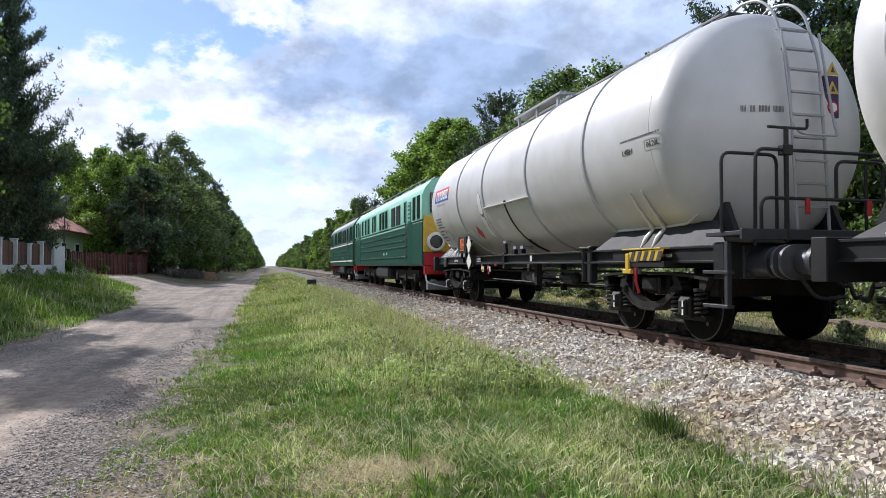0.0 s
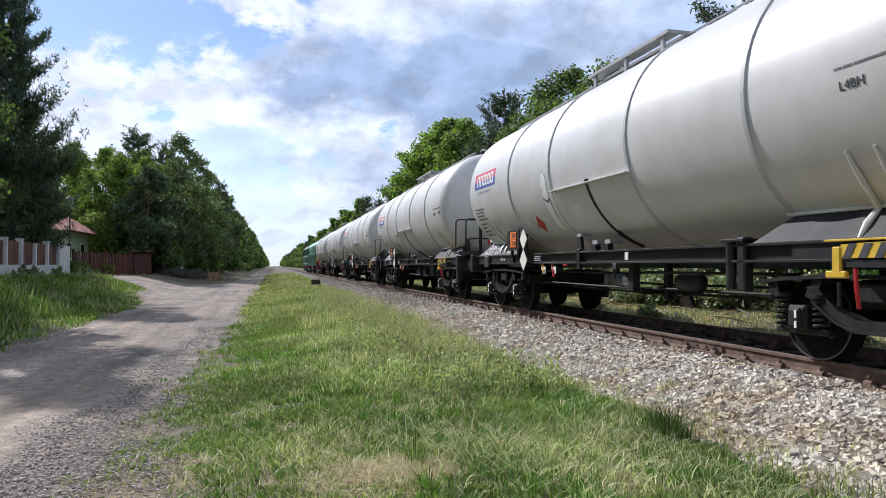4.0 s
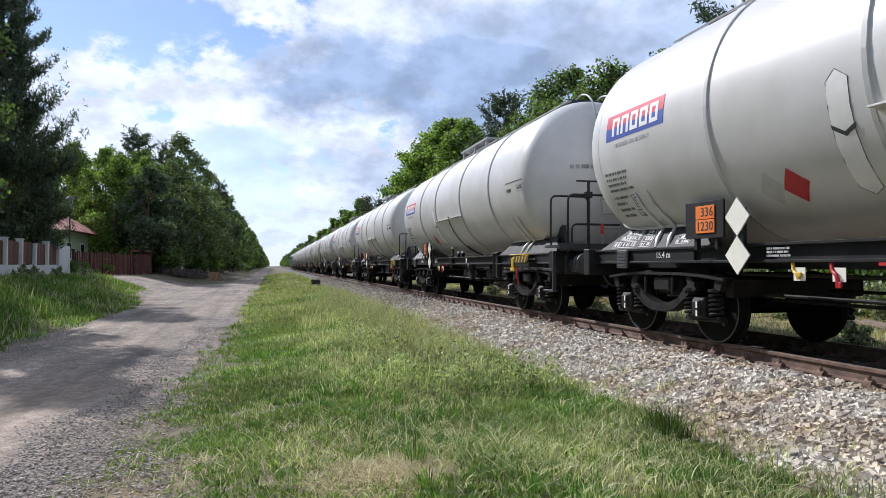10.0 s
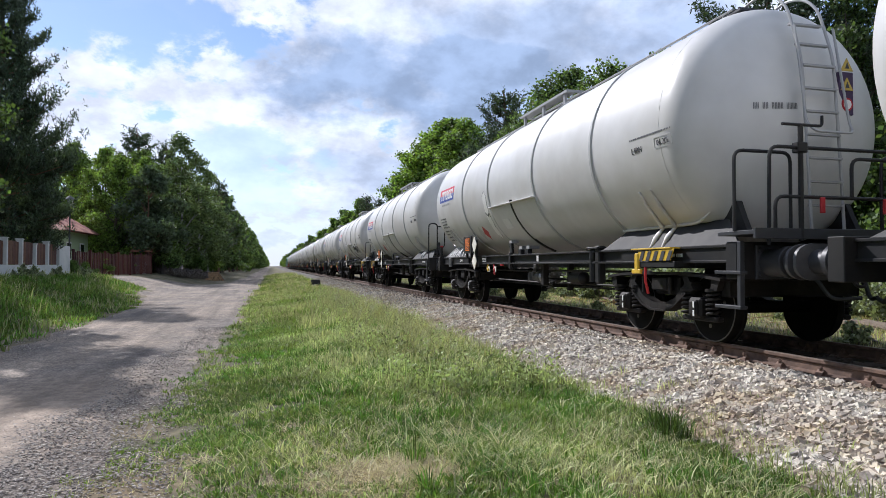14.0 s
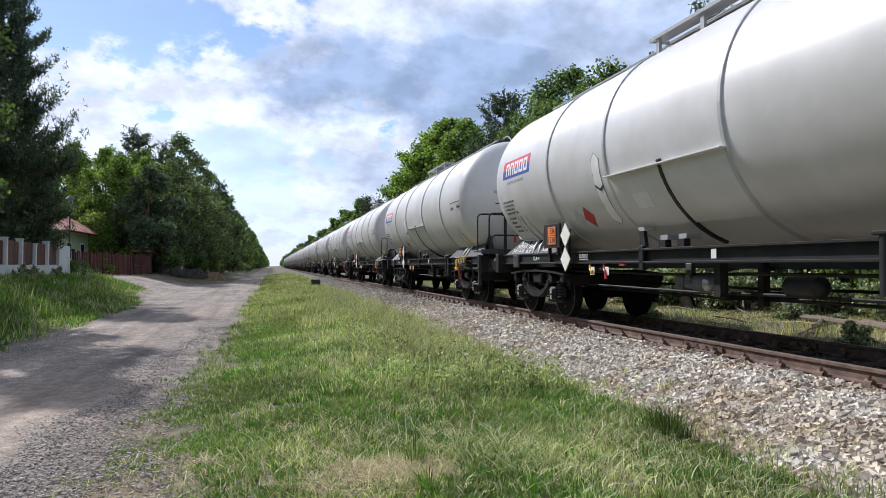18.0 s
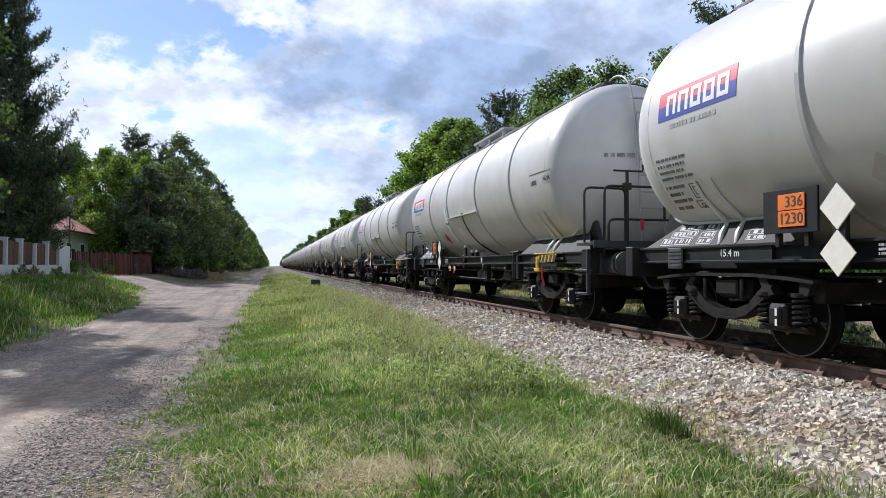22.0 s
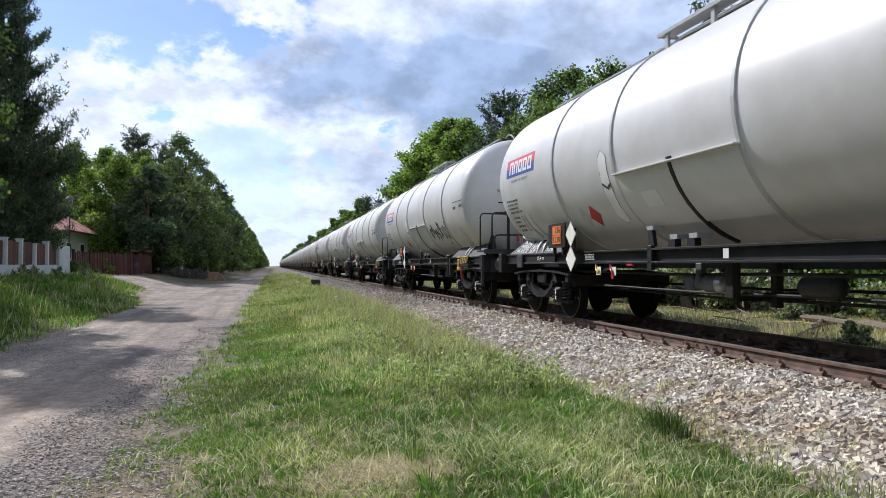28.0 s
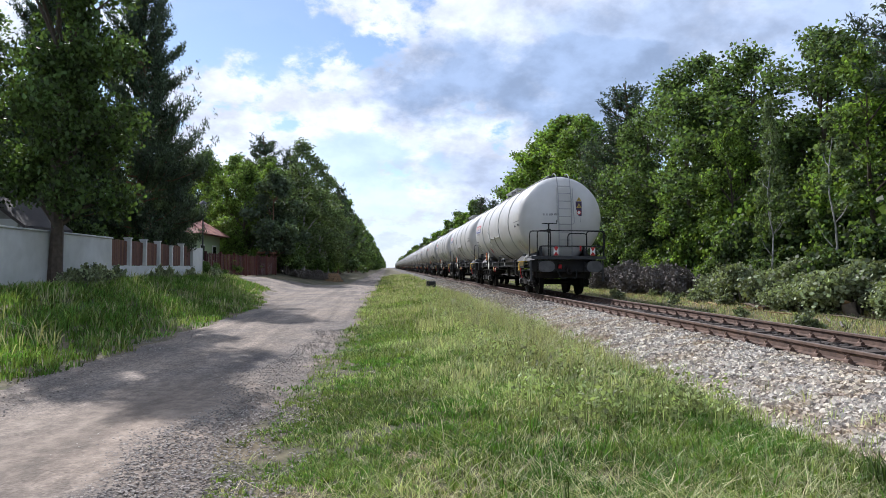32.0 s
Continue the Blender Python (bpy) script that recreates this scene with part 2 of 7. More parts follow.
def wheel_streaks(m, x0, gauge, amount):
    """Darker and lighter streaks that cars have drawn along the path."""
    n, l = m.node_tree.nodes, m.node_tree.links
    geo = n.new("ShaderNodeNewGeometry")
    p = n["Principled BSDF"]
    src = p.inputs["Base Color"].links[0].from_socket
    total = None
    for scale, detail, lo, hi in (((2.6, 0.16, 1.0), 5, 1 - amount, 1 + amount), ((0.5, 0.35, 1.0), 3, 1 - 0.6 * amount, 1 + 0.6 * amount), ((9.0, 7.0, 1.0), 8, 1 - amount, 1 + amount)):
        mp, noi, r = n.new("ShaderNodeMapping"), n.new("ShaderNodeTexNoise"), n.new("ShaderNodeMapRange")
        mp.inputs["Location"].default_value, mp.inputs["Scale"].default_value = (x0, gauge, 0), scale
        l.new(geo.outputs["Position"], mp.inputs[0])
        l.new(mp.outputs[0], noi.inputs["Vector"])
        noi.inputs["Scale"].default_value, noi.inputs["Detail"].default_value = 1.0, detail
        r.inputs["From Min"].default_value, r.inputs["From Max"].default_value = 0.32, 0.68
        r.inputs["To Min"].default_value, r.inputs["To Max"].default_value = lo, hi
        l.new(noi.outputs[0], r.inputs[0])
        if total is None:
            total = r.outputs[0]
        else:
            mu = n.new("ShaderNodeMath")
            mu.operation = "MULTIPLY"
            l.new(total, mu.inputs[0])
            l.new(r.outputs[0], mu.inputs[1])
            total = mu.outputs[0]
    mx = n.new("ShaderNodeHueSaturation")
    l.new(src, mx.inputs["Color"])
    l.new(total, mx.inputs["Value"])
    l.new(mx.outputs[0], p.inputs["Base Color"])


sand_track(M_PATH, -2.35, 7.9, 0.75, 2.0, (0.30, 0.235, 0.175))
sand_track(M_PATH, -3.4, 5.2, 0.9, 2.2, (0.29, 0.235, 0.18))
wheel_streaks(M_PATH, 2.7, 1.6, 0.26)
M_GRAVEL = material("path_gravel_stone", (0.30, 0.262, 0.225), 0.9, vary=0.26, scale=9, per="island")
M_BLADE = leafy("grass_blade", (0.188, 0.250, 0.060), 0.34, 0.35, 0.7)
M_DEEP = leafy("deep_green_grass_blade", (0.112, 0.208, 0.036), 0.32, 0.35, 0.65)
# pale blade colour that paints in the sunny gloss on grass
M_PAINTED_GLINT = leafy("painted_glint_grass_blade", (0.54, 0.53, 0.28), 0.25, 0.25, 0.8)
M_PALE = leafy("pale_grass_blade", (0.325, 0.365, 0.165), 0.34, 0.35, 0.75)
M_STRAW = leafy("dry_grass_blade", (0.56, 0.47, 0.29), 0.2, 0.2)
M_SEED = leafy("seed_heads", (0.38, 0.37, 0.21), 0.2, 0.3)
M_BARK = material("tree_bark", (0.085, 0.065, 0.048), 0.9, vary=0.3, scale=8, bump=0.6, bump_scale=14)
M_PINEBARK = material("pine_bark", (0.16, 0.09, 0.055), 0.9, vary=0.3, scale=8, bump=0.6, bump_scale=12)
M_BIRCHBARK = material("birch_bark", (0.42, 0.40, 0.37), 0.8, vary=0.2, scale=5, second=(0.06, 0.055, 0.05), patch=3, amount=0.25)
M_OAK = leafy("oak_leaves", (0.112, 0.158, 0.060), 0.4, 0.45)
# oak leaves again, darkened in colour for the shaded side of backlit crowns
M_BACKLIT_OAK = leafy("shade_toned_oak_leaves", (0.085, 0.128, 0.042), 0.35, 0.4)
M_LIME = leafy("light_green_leaves", (0.155, 0.222, 0.055), 0.38, 0.48)
M_BIRCH = leafy("birch_leaves", (0.135, 0.175, 0.085), 0.35, 0.45)
M_PINE = leafy("pine_needles", (0.062, 0.088, 0.052), 0.34, 0.25)
M_SHRUB = leafy("shrub_leaves", (0.11, 0.17, 0.045))
M_YOUNG = leafy("young_pine_needles", (0.095, 0.128, 0.078), 0.3, 0.35)
M_BUFFER = material("worn_buffer_steel", (0.085, 0.085, 0.088), 0.5, 0.2, vary=0.25, scale=7)
M_CUT = leafy("wilting_cut_leaves", (0.245, 0.275, 0.16), 0.35, 0.25)
M_TWIG = material("grey_twigs", (0.17, 0.15, 0.13), 0.9, vary=0.3)
M_WOOD = material("cut_log_bark", (0.15, 0.115, 0.08), 0.85, vary=0.3, scale=9, bump=0.4)
M_CUTWOOD = material("fresh_cut_wood", (0.47, 0.30, 0.16), 0.8, vary=0.15, scale=12)
M_FENCE = material("brown_fence_board", (0.115, 0.048, 0.026), 0.7, vary=0.2, scale=6, per="object", bump=0.2)
M_REDFENCE = material("dark_red_fence_board", (0.085, 0.022, 0.016), 0.7, vary=0.25, scale=6, per="object", bump=0.2)
M_RENDER = material("whitewashed_wall", (0.62, 0.63, 0.60), 0.85, vary=0.06, scale=3, second=(0.50, 0.51, 0.47), patch=0.6, bump=0.2)
M_PLASTER = material("green_plaster", (0.36, 0.45, 0.25), 0.85, vary=0.05, bump=0.1)
M_GABLE = material("grey_gable_boards", (0.22, 0.21, 0.19), 0.8, vary=0.15, bump=0.2)
M_TILE = material("red_roof_tile", (0.33, 0.135, 0.105), 0.7, vary=0.18, scale=8, per="object")
M_DARKROOF = material("dark_roof", (0.06, 0.05, 0.045), 0.8, vary=0.2)
M_GREENDARK = material("dark_green_loco_paint", (0.010, 0.075, 0.048), 0.35, vary=0.1, scale=3)
M_GREENLIGHT = material("mint_loco_paint", (0.26, 0.57, 0.42), 0.38, vary=0.06, scale=3)
M_GLASS = material("dark_window_glass", (0.015, 0.02, 0.024), 0.08, vary=0.05, spec=0.8)
M_GRILLE = material("black_grille", (0.012, 0.014, 0.014), 0.6, vary=0.2)
M_LENS = material("headlight_lens", (0.45, 0.47, 0.47), 0.12, vary=0.05, spec=0.8)
M_ROOF = material("loco_roof_grey", (0.16, 0.17, 0.165), 0.6, vary=0.15)


# ---- mesh helpers ----
class Geo:
    """Collects shapes for one mesh."""

    def __init__(self):
        self.v, self.f, self.mi, self.cur = [], [], [], 0

    def add(self, verts, faces):
        k = len(self.v)
        self.v += [tuple(p) for p in verts]
        self.f += [tuple(i + k for i in q) for q in faces]
        self.mi += [self.cur] * len(faces)
        return self

    def hull8(self, lo, hi, c=0.0):
        """A box from corner to corner; c: chamfer."""
        lo, hi = Vector(lo), Vector(hi)
        if c <= 0:
            vs = [(x, y, z) for x in (lo.x, hi.x) for y in (lo.y, hi.y) for z in (lo.z, hi.z)]
            return self.add(vs, [(0, 1, 3, 2), (4, 6, 7, 5), (0, 4, 5, 1), (2, 3, 7, 6), (0, 2, 6, 4), (1, 5, 7, 3)])
        vs, idx = [], {}
        for sx in (0, 1):
            for sy in (0, 1):
                for sz in (0, 1):
                    p = [hi.x if sx else lo.x, hi.y if sy else lo.y, hi.z if sz else lo.z]
                    for ax in range(3):
                        q = list(p)
                        for o in range(3):
                            if o != ax:
                                q[o] += -c if (sx, sy, sz)[o] else c
                        idx[sx, sy, sz, ax] = len(vs)
                        vs.append(q)
        fs = []
        for ax in range(3):
            a, b = [o for o in range(3) if o != ax]
            for s in (0, 1):
                ring = []
                for sa, sb in ((0, 0), (1, 0), (1, 1), (0, 1)):
                    k = [0, 0, 0]
                    k[ax], k[a], k[b] = s, sa, sb
                    ring.append(idx[k[0], k[1], k[2], ax])
                flip = (s == 0) != (ax == 1)
                fs.append(ring[::-1] if flip else ring)
            for sa in (0, 1):
                for sb in (0, 1):
                    e = []
                    for s, order in ((0, (a, b)), (1, (b, a))):
                        k = [0, 0, 0]
                        k[ax], k[a], k[b] = s, sa, sb
                        e += [idx[k[0], k[1], k[2], o] for o in order]
                    flip = (sa == sb) != (ax == 1)
                    fs.append(e if flip else e[::-1])
        for k8 in [(x, y, z) for x in (0, 1) for y in (0, 1) for z in (0, 1)]:
            t = [idx[*k8, o] for o in range(3)]
            fs.append(t if sum(k8) % 2 else t[::-1])
        return self.add(vs, fs)

    def rot(self, a, b, ring, seg=16, caps=True):
        """A turned body about the line from a to b; ring: (part of the way, radius)."""
        a, b = Vector(a), Vector(b)
        d = (b - a)
        n = d.normalized()
        u = n.orthogonal().normalized()
        w = n.cross(u)
        vs, fs = [], []
        for t, r in ring:
            for i in range(seg):
                g = 2 * math.pi * i / seg
                vs.append(a + d * t + (u * math.cos(g) + w * math.sin(g)) * r)
        for j in range(len(ring) - 1):
            for i in range(seg):
                k = (i + 1) % seg
                fs.append((j * seg + i, j * seg + k, (j + 1) * seg + k, (j + 1) * seg + i))
        if caps:
            fs.append(tuple(range(seg))[::-1])
            fs.append(tuple(range((len(ring) - 1) * seg, len(ring) * seg)))
        return self.add(vs, fs)

    def cyl(self, a, b, r, seg=12, r2=None, c=0.0):
        r2 = r if r2 is None else r2
        ln = (Vector(b) - Vector(a)).length
        if c:
            return self.rot(a, b, [(0, r - c), (c / ln, r), (1 - c / ln, r2), (1, r2 - c)], seg)
        return self.rot(a, b, [(0, r), (1, r2)], seg)

    def tube(self, pts, r, seg=8, bend=0.0):
        """A pipe along points, its corners rounded by bend."""
        pts = [Vector(p) for p in pts]
        if bend:
            out = [pts[0]]
            for a, b, c in zip(pts, pts[1:], pts[2:]):
                k = min(bend, (a - b).length * 0.48, (c - b).length * 0.48)
                p, q = b + (a - b).normalized() * k, b + (c - b).normalized() * k
                for i in range(5):
                    t = i / 4
                    out.append((1 - t) ** 2 * p + 2 * t * (1 - t) * b + t * t * q)
            pts = out + [pts[-1]]
        vs, fs = [], []
        ref = None
        for i, p in enumerate(pts):
            d = (pts[min(i + 1, len(pts) - 1)] - pts[max(i - 1, 0)]).normalized()
            ref = d.orthogonal().normalized() if ref is None else (ref - d * ref.dot(d)).normalized()
            w = d.cross(ref)
            rr = r[i] if isinstance(r, (list, tuple)) else r
            for k in range(seg):
                g = 2 * math.pi * k / seg
                vs.append(p + (ref * math.cos(g) + w * math.sin(g)) * rr)
        for i in range(len(pts) - 1):
            for k in range(seg):
                m = (k + 1) % seg
                fs.append((i * seg + k, i * seg + m, (i + 1) * seg + m, (i + 1) * seg + k))
        fs.append(tuple(range(seg))[::-1])
        fs.append(tuple(range((len(pts) - 1) * seg, len(pts) * seg)))
        return self.add(vs, fs)

    def prism(self, outline, axis, lo, hi):
        """A flat outline of (a, b) pairs drawn out along an axis from lo to hi."""
        def at(a, b, c):
            return {0: (c, a, b), 1: (a, c, b), 2: (a, b, c)}[axis]
        k = len(outline)
        vs = [at(a, b, lo) for a, b in outline] + [at(a, b, hi) for a, b in outline]
        fs = [tuple(range(k))[::-1], tuple(range(k, 2 * k))] + [(i, (i + 1) % k, k + (i + 1) % k, k + i) for i in range(k)]
        return self.add(vs, fs)

    def mesh(self, name, *mats, smooth=35):
        me = bpy.data.meshes.new(name)
        me.from_pydata(self.v, [], self.f)
        for m in mats:
            me.materials.append(m)
        if len(mats) > 1:
            me.polygons.foreach_set("material_index", self.mi)
        bm = bmesh.new()
        bm.from_mesh(me)
        bmesh.ops.recalc_face_normals(bm, faces=bm.faces)
        bm.to_mesh(me)
        bm.free()
        if smooth:
            me.polygons.foreach_set("use_smooth", [True] * len(me.polygons))
            me.set_sharp_from_angle(angle=radians(smooth))
        return me


def part(name, geo, mat, parent, label="", smooth=35):
    """One mesh under a thing or a part. geo: a Geo, or a mesh to share."""
    me = geo if isinstance(geo, bpy.types.Mesh) else geo.mesh(name, *(mat if isinstance(mat, tuple) else (mat,)), smooth=smooth)
    ob = new(name, me)
    ob.parent = parent
    return tagged(ob, label)


def thing(name, label, category, group="", kind=""):
    return tagged(new(name), label, category, group, kind)


def solid(name, geo, mat, label, category, group="", kind="", smooth=35):
    me = geo.mesh(name, *(mat if isinstance(mat, tuple) else (mat,)), smooth=smooth)
    return tagged(new(name, me), label, category, group, kind)


def raw_mesh(name, verts, quads, mat, flat=False):
    """A large mesh from number arrays, all faces with the same number of corners."""
    me = bpy.data.meshes.new(name)
    nv, (nf, k) = len(verts), quads.shape
    me.vertices.add(nv)
    me.vertices.foreach_set("co", verts.astype(np.float32).ravel())
    me.loops.add(nf * k)
    me.loops.foreach_set("vertex_index", quads.astype(np.int32).ravel())
    me.polygons.add(nf)
    me.polygons.foreach_set("loop_start", np.arange(0, nf * k, k, dtype=np.int32))
    if flat:
        me.polygons.foreach_set("use_smooth", np.zeros(nf, dtype=bool))
    me.update(calc_edges=True)
    me.materials.append(mat)
    return me


def letters(text, size, name="lettering"):
    """Flat letters as a mesh, centred, in the x-y plane."""
    cu = bpy.data.curves.new(name, "FONT")
    cu.body, cu.size, cu.align_x, cu.align_y, cu.extrude = text, size, "CENTER", "CENTER", 0.002
    cu.resolution_u = 2
    ob = bpy.data.objects.new(name, cu)
    scene.collection.objects.link(ob)
    bpy.context.view_layer.update()
    me = bpy.data.meshes.new_from_object(ob.evaluated_get(bpy.context.evaluated_depsgraph_get()))
    bpy.data.objects.remove(ob)
    return me


# ---- ground, path and track ----
def smooth(a, b, v):
    t = min(1.0, max(0.0, (v - a) / (b - a)))
    return t * t * (3 - 2 * t)


def ground(x, y):
    z = -0.5 + 0.03 * noise.noise((x * 0.35, y * 0.35, 0)) + 0.06 * noise.noise((x * 0.07, y * 0.07, 3))
    z += 0.86 * smooth(-5.0, -10.0, x) * smooth(5, 24, y)
    z += 0.24 * smooth(9.0, 11, x) - 0.25 * smooth(3.5, 4.2, x) * smooth(9.8, 9.0, x)
    z += 0.12 * smooth(-0.8, 1.0, x) * smooth(3.6, 1.6, x)
    return z


def path_left(y):
    w = 0.22 * noise.noise((y * 0.3, 4, 0)) + 0.1 * noise.noise((y * 1.1, 9, 0))
    return -4.75 - 1.9 * smooth(24, 39, y) - 3.2 * smooth(38, 43, y) + 6.3 * smooth(46, 60, y) + w - 1.2 * smooth(9, 3, y)


def path_right(y):
    w = 0.16 * noise.noise((y * 0.4, 14, 0)) + 0.08 * noise.noise((y * 1.5, 19, 0))
    return -1.12 + 0.25 * smooth(8, 16, y) + w - 0.15 * smooth(6, 4, y)


def spread(parts):
    out = []
    for a, b, step in parts:
        k = max(1, round((b - a) / step))
        out += [a + (b - a) * i / k for i in range(k)]
    return out + [parts[-1][1]]


def make_ground():
    xs = spread([(-1500, -200, 260), (-200, -40, 20), (-40, -12, 2.5), (-12, 3, 0.5), (3, 10, 0.25), (10, 20, 1.0), (20, 60, 8), (60, 200, 35), (200, 1500, 260)])
    ys = spread([(-600, -60, 135), (-60, -6, 6), (-6, 30, 0.5), (30, 70, 1.5), (70, 200, 10), (200, 1800, 160)])
    vs = np.array([(x, y, ground(x, y)) for y in ys for x in xs])
    k = len(xs)
    i, j = np.meshgrid(np.arange(k - 1), np.arange(len(ys) - 1))
    a = (j * k + i).ravel()
    me = raw_mesh("ground", vs, np.stack([a, a + 1, a + k + 1, a + k], 1), M_SOIL)
    me.polygons.foreach_set("use_smooth", [True] * len(me.polygons))
    tagged(new("ground", me), "grassy ground with bare and dry patches beside the line", "ground", kind="structure")
    # gravel path
    ys = spread([(-20, -2, 1), (-2, 30, 0.2), (30, 70, 0.4), (70, 160, 2), (160, 900, 40)])
    vs, n = [], 14
    for y in ys:
        a, b = path_left(y), path_right(y)
        for i in range(n + 1):
            x = a + (b - a) * i / n
            crown = 0.035 * math.sin(math.pi * i / n) - 0.015
            vs.append((x, y, ground(x, y) + 0.015 + crown + 0.012 * noise.noise((x * 1.2, y * 0.5, 7))))
    vs = np.array(vs)
    k = n + 1
    i, j = np.meshgrid(np.arange(n), np.arange(len(ys) - 1))
    a = (j * k + i).ravel()
    me = raw_mesh("path", vs, np.stack([a, a + 1, a + k + 1, a + k], 1), M_PATH)
    me.polygons.foreach_set("use_smooth", [True] * len(me.polygons))
    tagged(new("path", me), "pale grey gravel path with worn sandy tracks", "path", kind="structure")
    # ballast bed
    ys = spread([(-60, -2, 4), (-2, 40, 0.25), (40, 100, 2), (100, 1500, 70)])
    prof = [(-3.25, -0.60), (-2.6, -0.44), (-2.1, -0.30), (-1.75, -0.205), (-1.45, -0.185), (-0.7, -0.20), (0, -0.21), (0.7, -0.20), (1.45, -0.185), (1.75, -0.21), (2.3, -0.36), (2.8, -0.46)]
    vs = np.array([(TRACK + x + 0.12 * noise.noise((y * 0.5, x, 2)) * (abs(x) > 2), y, z - 0.035 + 0.012 * noise.noise((x * 3, y * 3, 5))) for y in ys for x, z in prof])
    k = len(prof)
    i, j = np.meshgrid(np.arange(k - 1), np.arange(len(ys) - 1))
    a = (j * k + i).ravel()
    me = raw_mesh("ballast_bed", vs, np.stack([a, a + 1, a + k + 1, a + k], 1), M_BED)
    tagged(new("ballast_bed", me), "grey crushed stone bed under the track", "ballast", kind="structure")


make_ground()


def bed_height(x):
    """Height of the ballast at x metres from the track's centre."""
    a = abs(x)
    if a < 1.5:
        return -0.195
    return -0.19 - (a - 1.5) * 0.222


def make_track():
    track = thing("track", "single railway track with rust-brown rails on old sleepers", "railway track", kind="structure")
    prof = [(-0.0625, -0.16), (0.0625, -0.16), (0.0625, -0.148), (0.012, -0.13), (0.008, -0.05), (0.034, -0.036), (0.034, -0.006), (0.028, 0.0), (-0.028, 0.0), (-0.034, -0.006), (-0.034, -0.036), (-0.008, -0.05), (-0.012, -0.13), (-0.0625, -0.148)]
    for side in (-0.7535, 0.7535):
        g = Geo()
        g.prism([(TRACK + side + x, z) for x, z in prof], 1, -60, 1500)
        rail = part("rail", g, M_RUST, track, smooth=25)
        top = Geo().hull8((TRACK + side - 0.027, -60, -0.004), (TRACK + side + 0.027, 1500, 0.002))
        part("running_face", top, M_HEAD, rail, "rail head worn smooth by wheels", smooth=0)
    g = Geo().hull8((-1.3, -0.13, -0.31), (1.3, 0.13, -0.166), 0.012)
    sleeper = g.mesh("sleeper", M_SLEEPER)
    g = Geo()
    g.hull8((-0.17, -0.075, -0.166), (0.17, 0.075, -0.152), 0.004)
    for s in (-1, 1):
        g.prism([(s * 0.066, -0.152), (s * 0.125, -0.152), (s * 0.118, -0.12), (s * 0.085, -0.09), (s * 0.045, -0.125)], 1, -0.045, 0.045)
        g.cyl((s * 0.095, 0, -0.12), (s * 0.095, 0, -0.055), 0.014, 6)
        g.cyl((s * 0.095, 0, -0.085), (s * 0.095, 0, -0.068), 0.026, 6)
    clip = g.mesh("rail_fastening", M_RUST)
    rng = random.Random(3)
    for i in range(-4, 66):
        y = 10.52 + 0.588 * (i - 16)
        ob = part("sleeper", sleeper, None, track)
        ob.matrix_basis = pose(TRACK + rng.uniform(-0.02, 0.02), y, rng.uniform(-0.006, 0.004), 0, 0, rng.uniform(-0.6, 0.6))
        for side in (-0.7535, 0.7535):
            part("rail_fastening", clip, None, track).matrix_basis = pose(TRACK + side, y, 0)
    g = Geo()
    for i in list(range(-30, -20)) + list(range(50, 334)):
        y = 10.52 + 0.588 * i
        g.hull8((TRACK - 1.3, y - 0.13, -0.31), (TRACK + 1.3, y + 0.13, -0.166))
    tagged(part("far_sleepers", g, M_SLEEPER, track, smooth=0), kind="stuff")
    g = Geo()
    for s in (-1, 1):
        g.hull8((s * 0.012, -0.42, -0.125), (s * 0.036, 0.42, -0.055), 0.004)
        for k in range(4):
            g.cyl((s * 0.03, -0.3 + 0.2 * k, -0.09), (s * 0.062, -0.3 + 0.2 * k, -0.09), 0.017, 6)
    joint = g.mesh("fishplate", M_RUST)
    for side in (-0.7535, 0.7535):
        for y in (7.9, 22.9):
            part("fishplate", joint, None, track).matrix_basis = pose(TRACK + side, y, 0)


make_track()


# ---- tank wagons ----
R, ZC = 1.615, 2.892    # tank radius and height of its axis
TOP = R + ZC
CROWN, KNUCKLE = 2.5, 0.50   # radii of the domed ends
FRONT, BACK = 6.88, -6.86
BOGIE = 5.09           # bogie centres from the wagon's middle
AXLE = 0.9


def on_tank(y, z, out=0.0):
    """A place on the tank's near side."""
    s = max(-1, min(1, (z - ZC) / R))
    c = math.sqrt(1 - s * s)
    return (-(R + out) * c, y, ZC + (R + out) * s)


def bent(y0, y1, z0, z1, out=0.004, ny=4, nz=6, skew=0.0):
    """A thin sheet laid on the near side of the tank; skew shifts its top along y."""
    g = Geo()
    vs = []
    for lay in (out, 0.001):
        for j in range(nz + 1):
            z = z0 + (z1 - z0) * j / nz
            for i in range(ny + 1):
                vs.append(on_tank(y0 + (y1 - y0) * i / ny + skew * j / nz, z, lay))
    k, m = ny + 1, (ny + 1) * (nz + 1)
    fs = [(j * k + i, j * k + i + 1, (j + 1) * k + i + 1, (j + 1) * k + i) for j in range(nz) for i in range(ny)]
    edge = [i for i in range(ny)] + [j * k + ny for j in range(nz)] + [nz * k + ny - i for i in range(ny)] + [(nz - j) * k for j in range(nz)]
    fs += [(edge[i], edge[(i + 1) % len(edge)], edge[(i + 1) % len(edge)] + m, edge[i] + m) for i in range(len(edge))]
    return g.add(vs, fs)


def patch_on_tank(corners, n=6, out=0.005):
    """A four-cornered sheet that follows the tank's curve; corners are (y, z)."""
    a, b, c, d = corners
    vs = []
    for j in range(n + 1):
        for i in range(n + 1):
            u, v = i / n, j / n
            y, z = ((1 - u) * (1 - v) * a[k] + u * (1 - v) * b[k] + u * v * c[k] + (1 - u) * v * d[k] for k in (0, 1))
            vs.append(on_tank(y, z, out))
    k = n + 1
    return Geo().add(vs, [(j * k + i, j * k + i + 1, (j + 1) * k + i + 1, (j + 1) * k + i) for j in range(n) for i in range(n)])


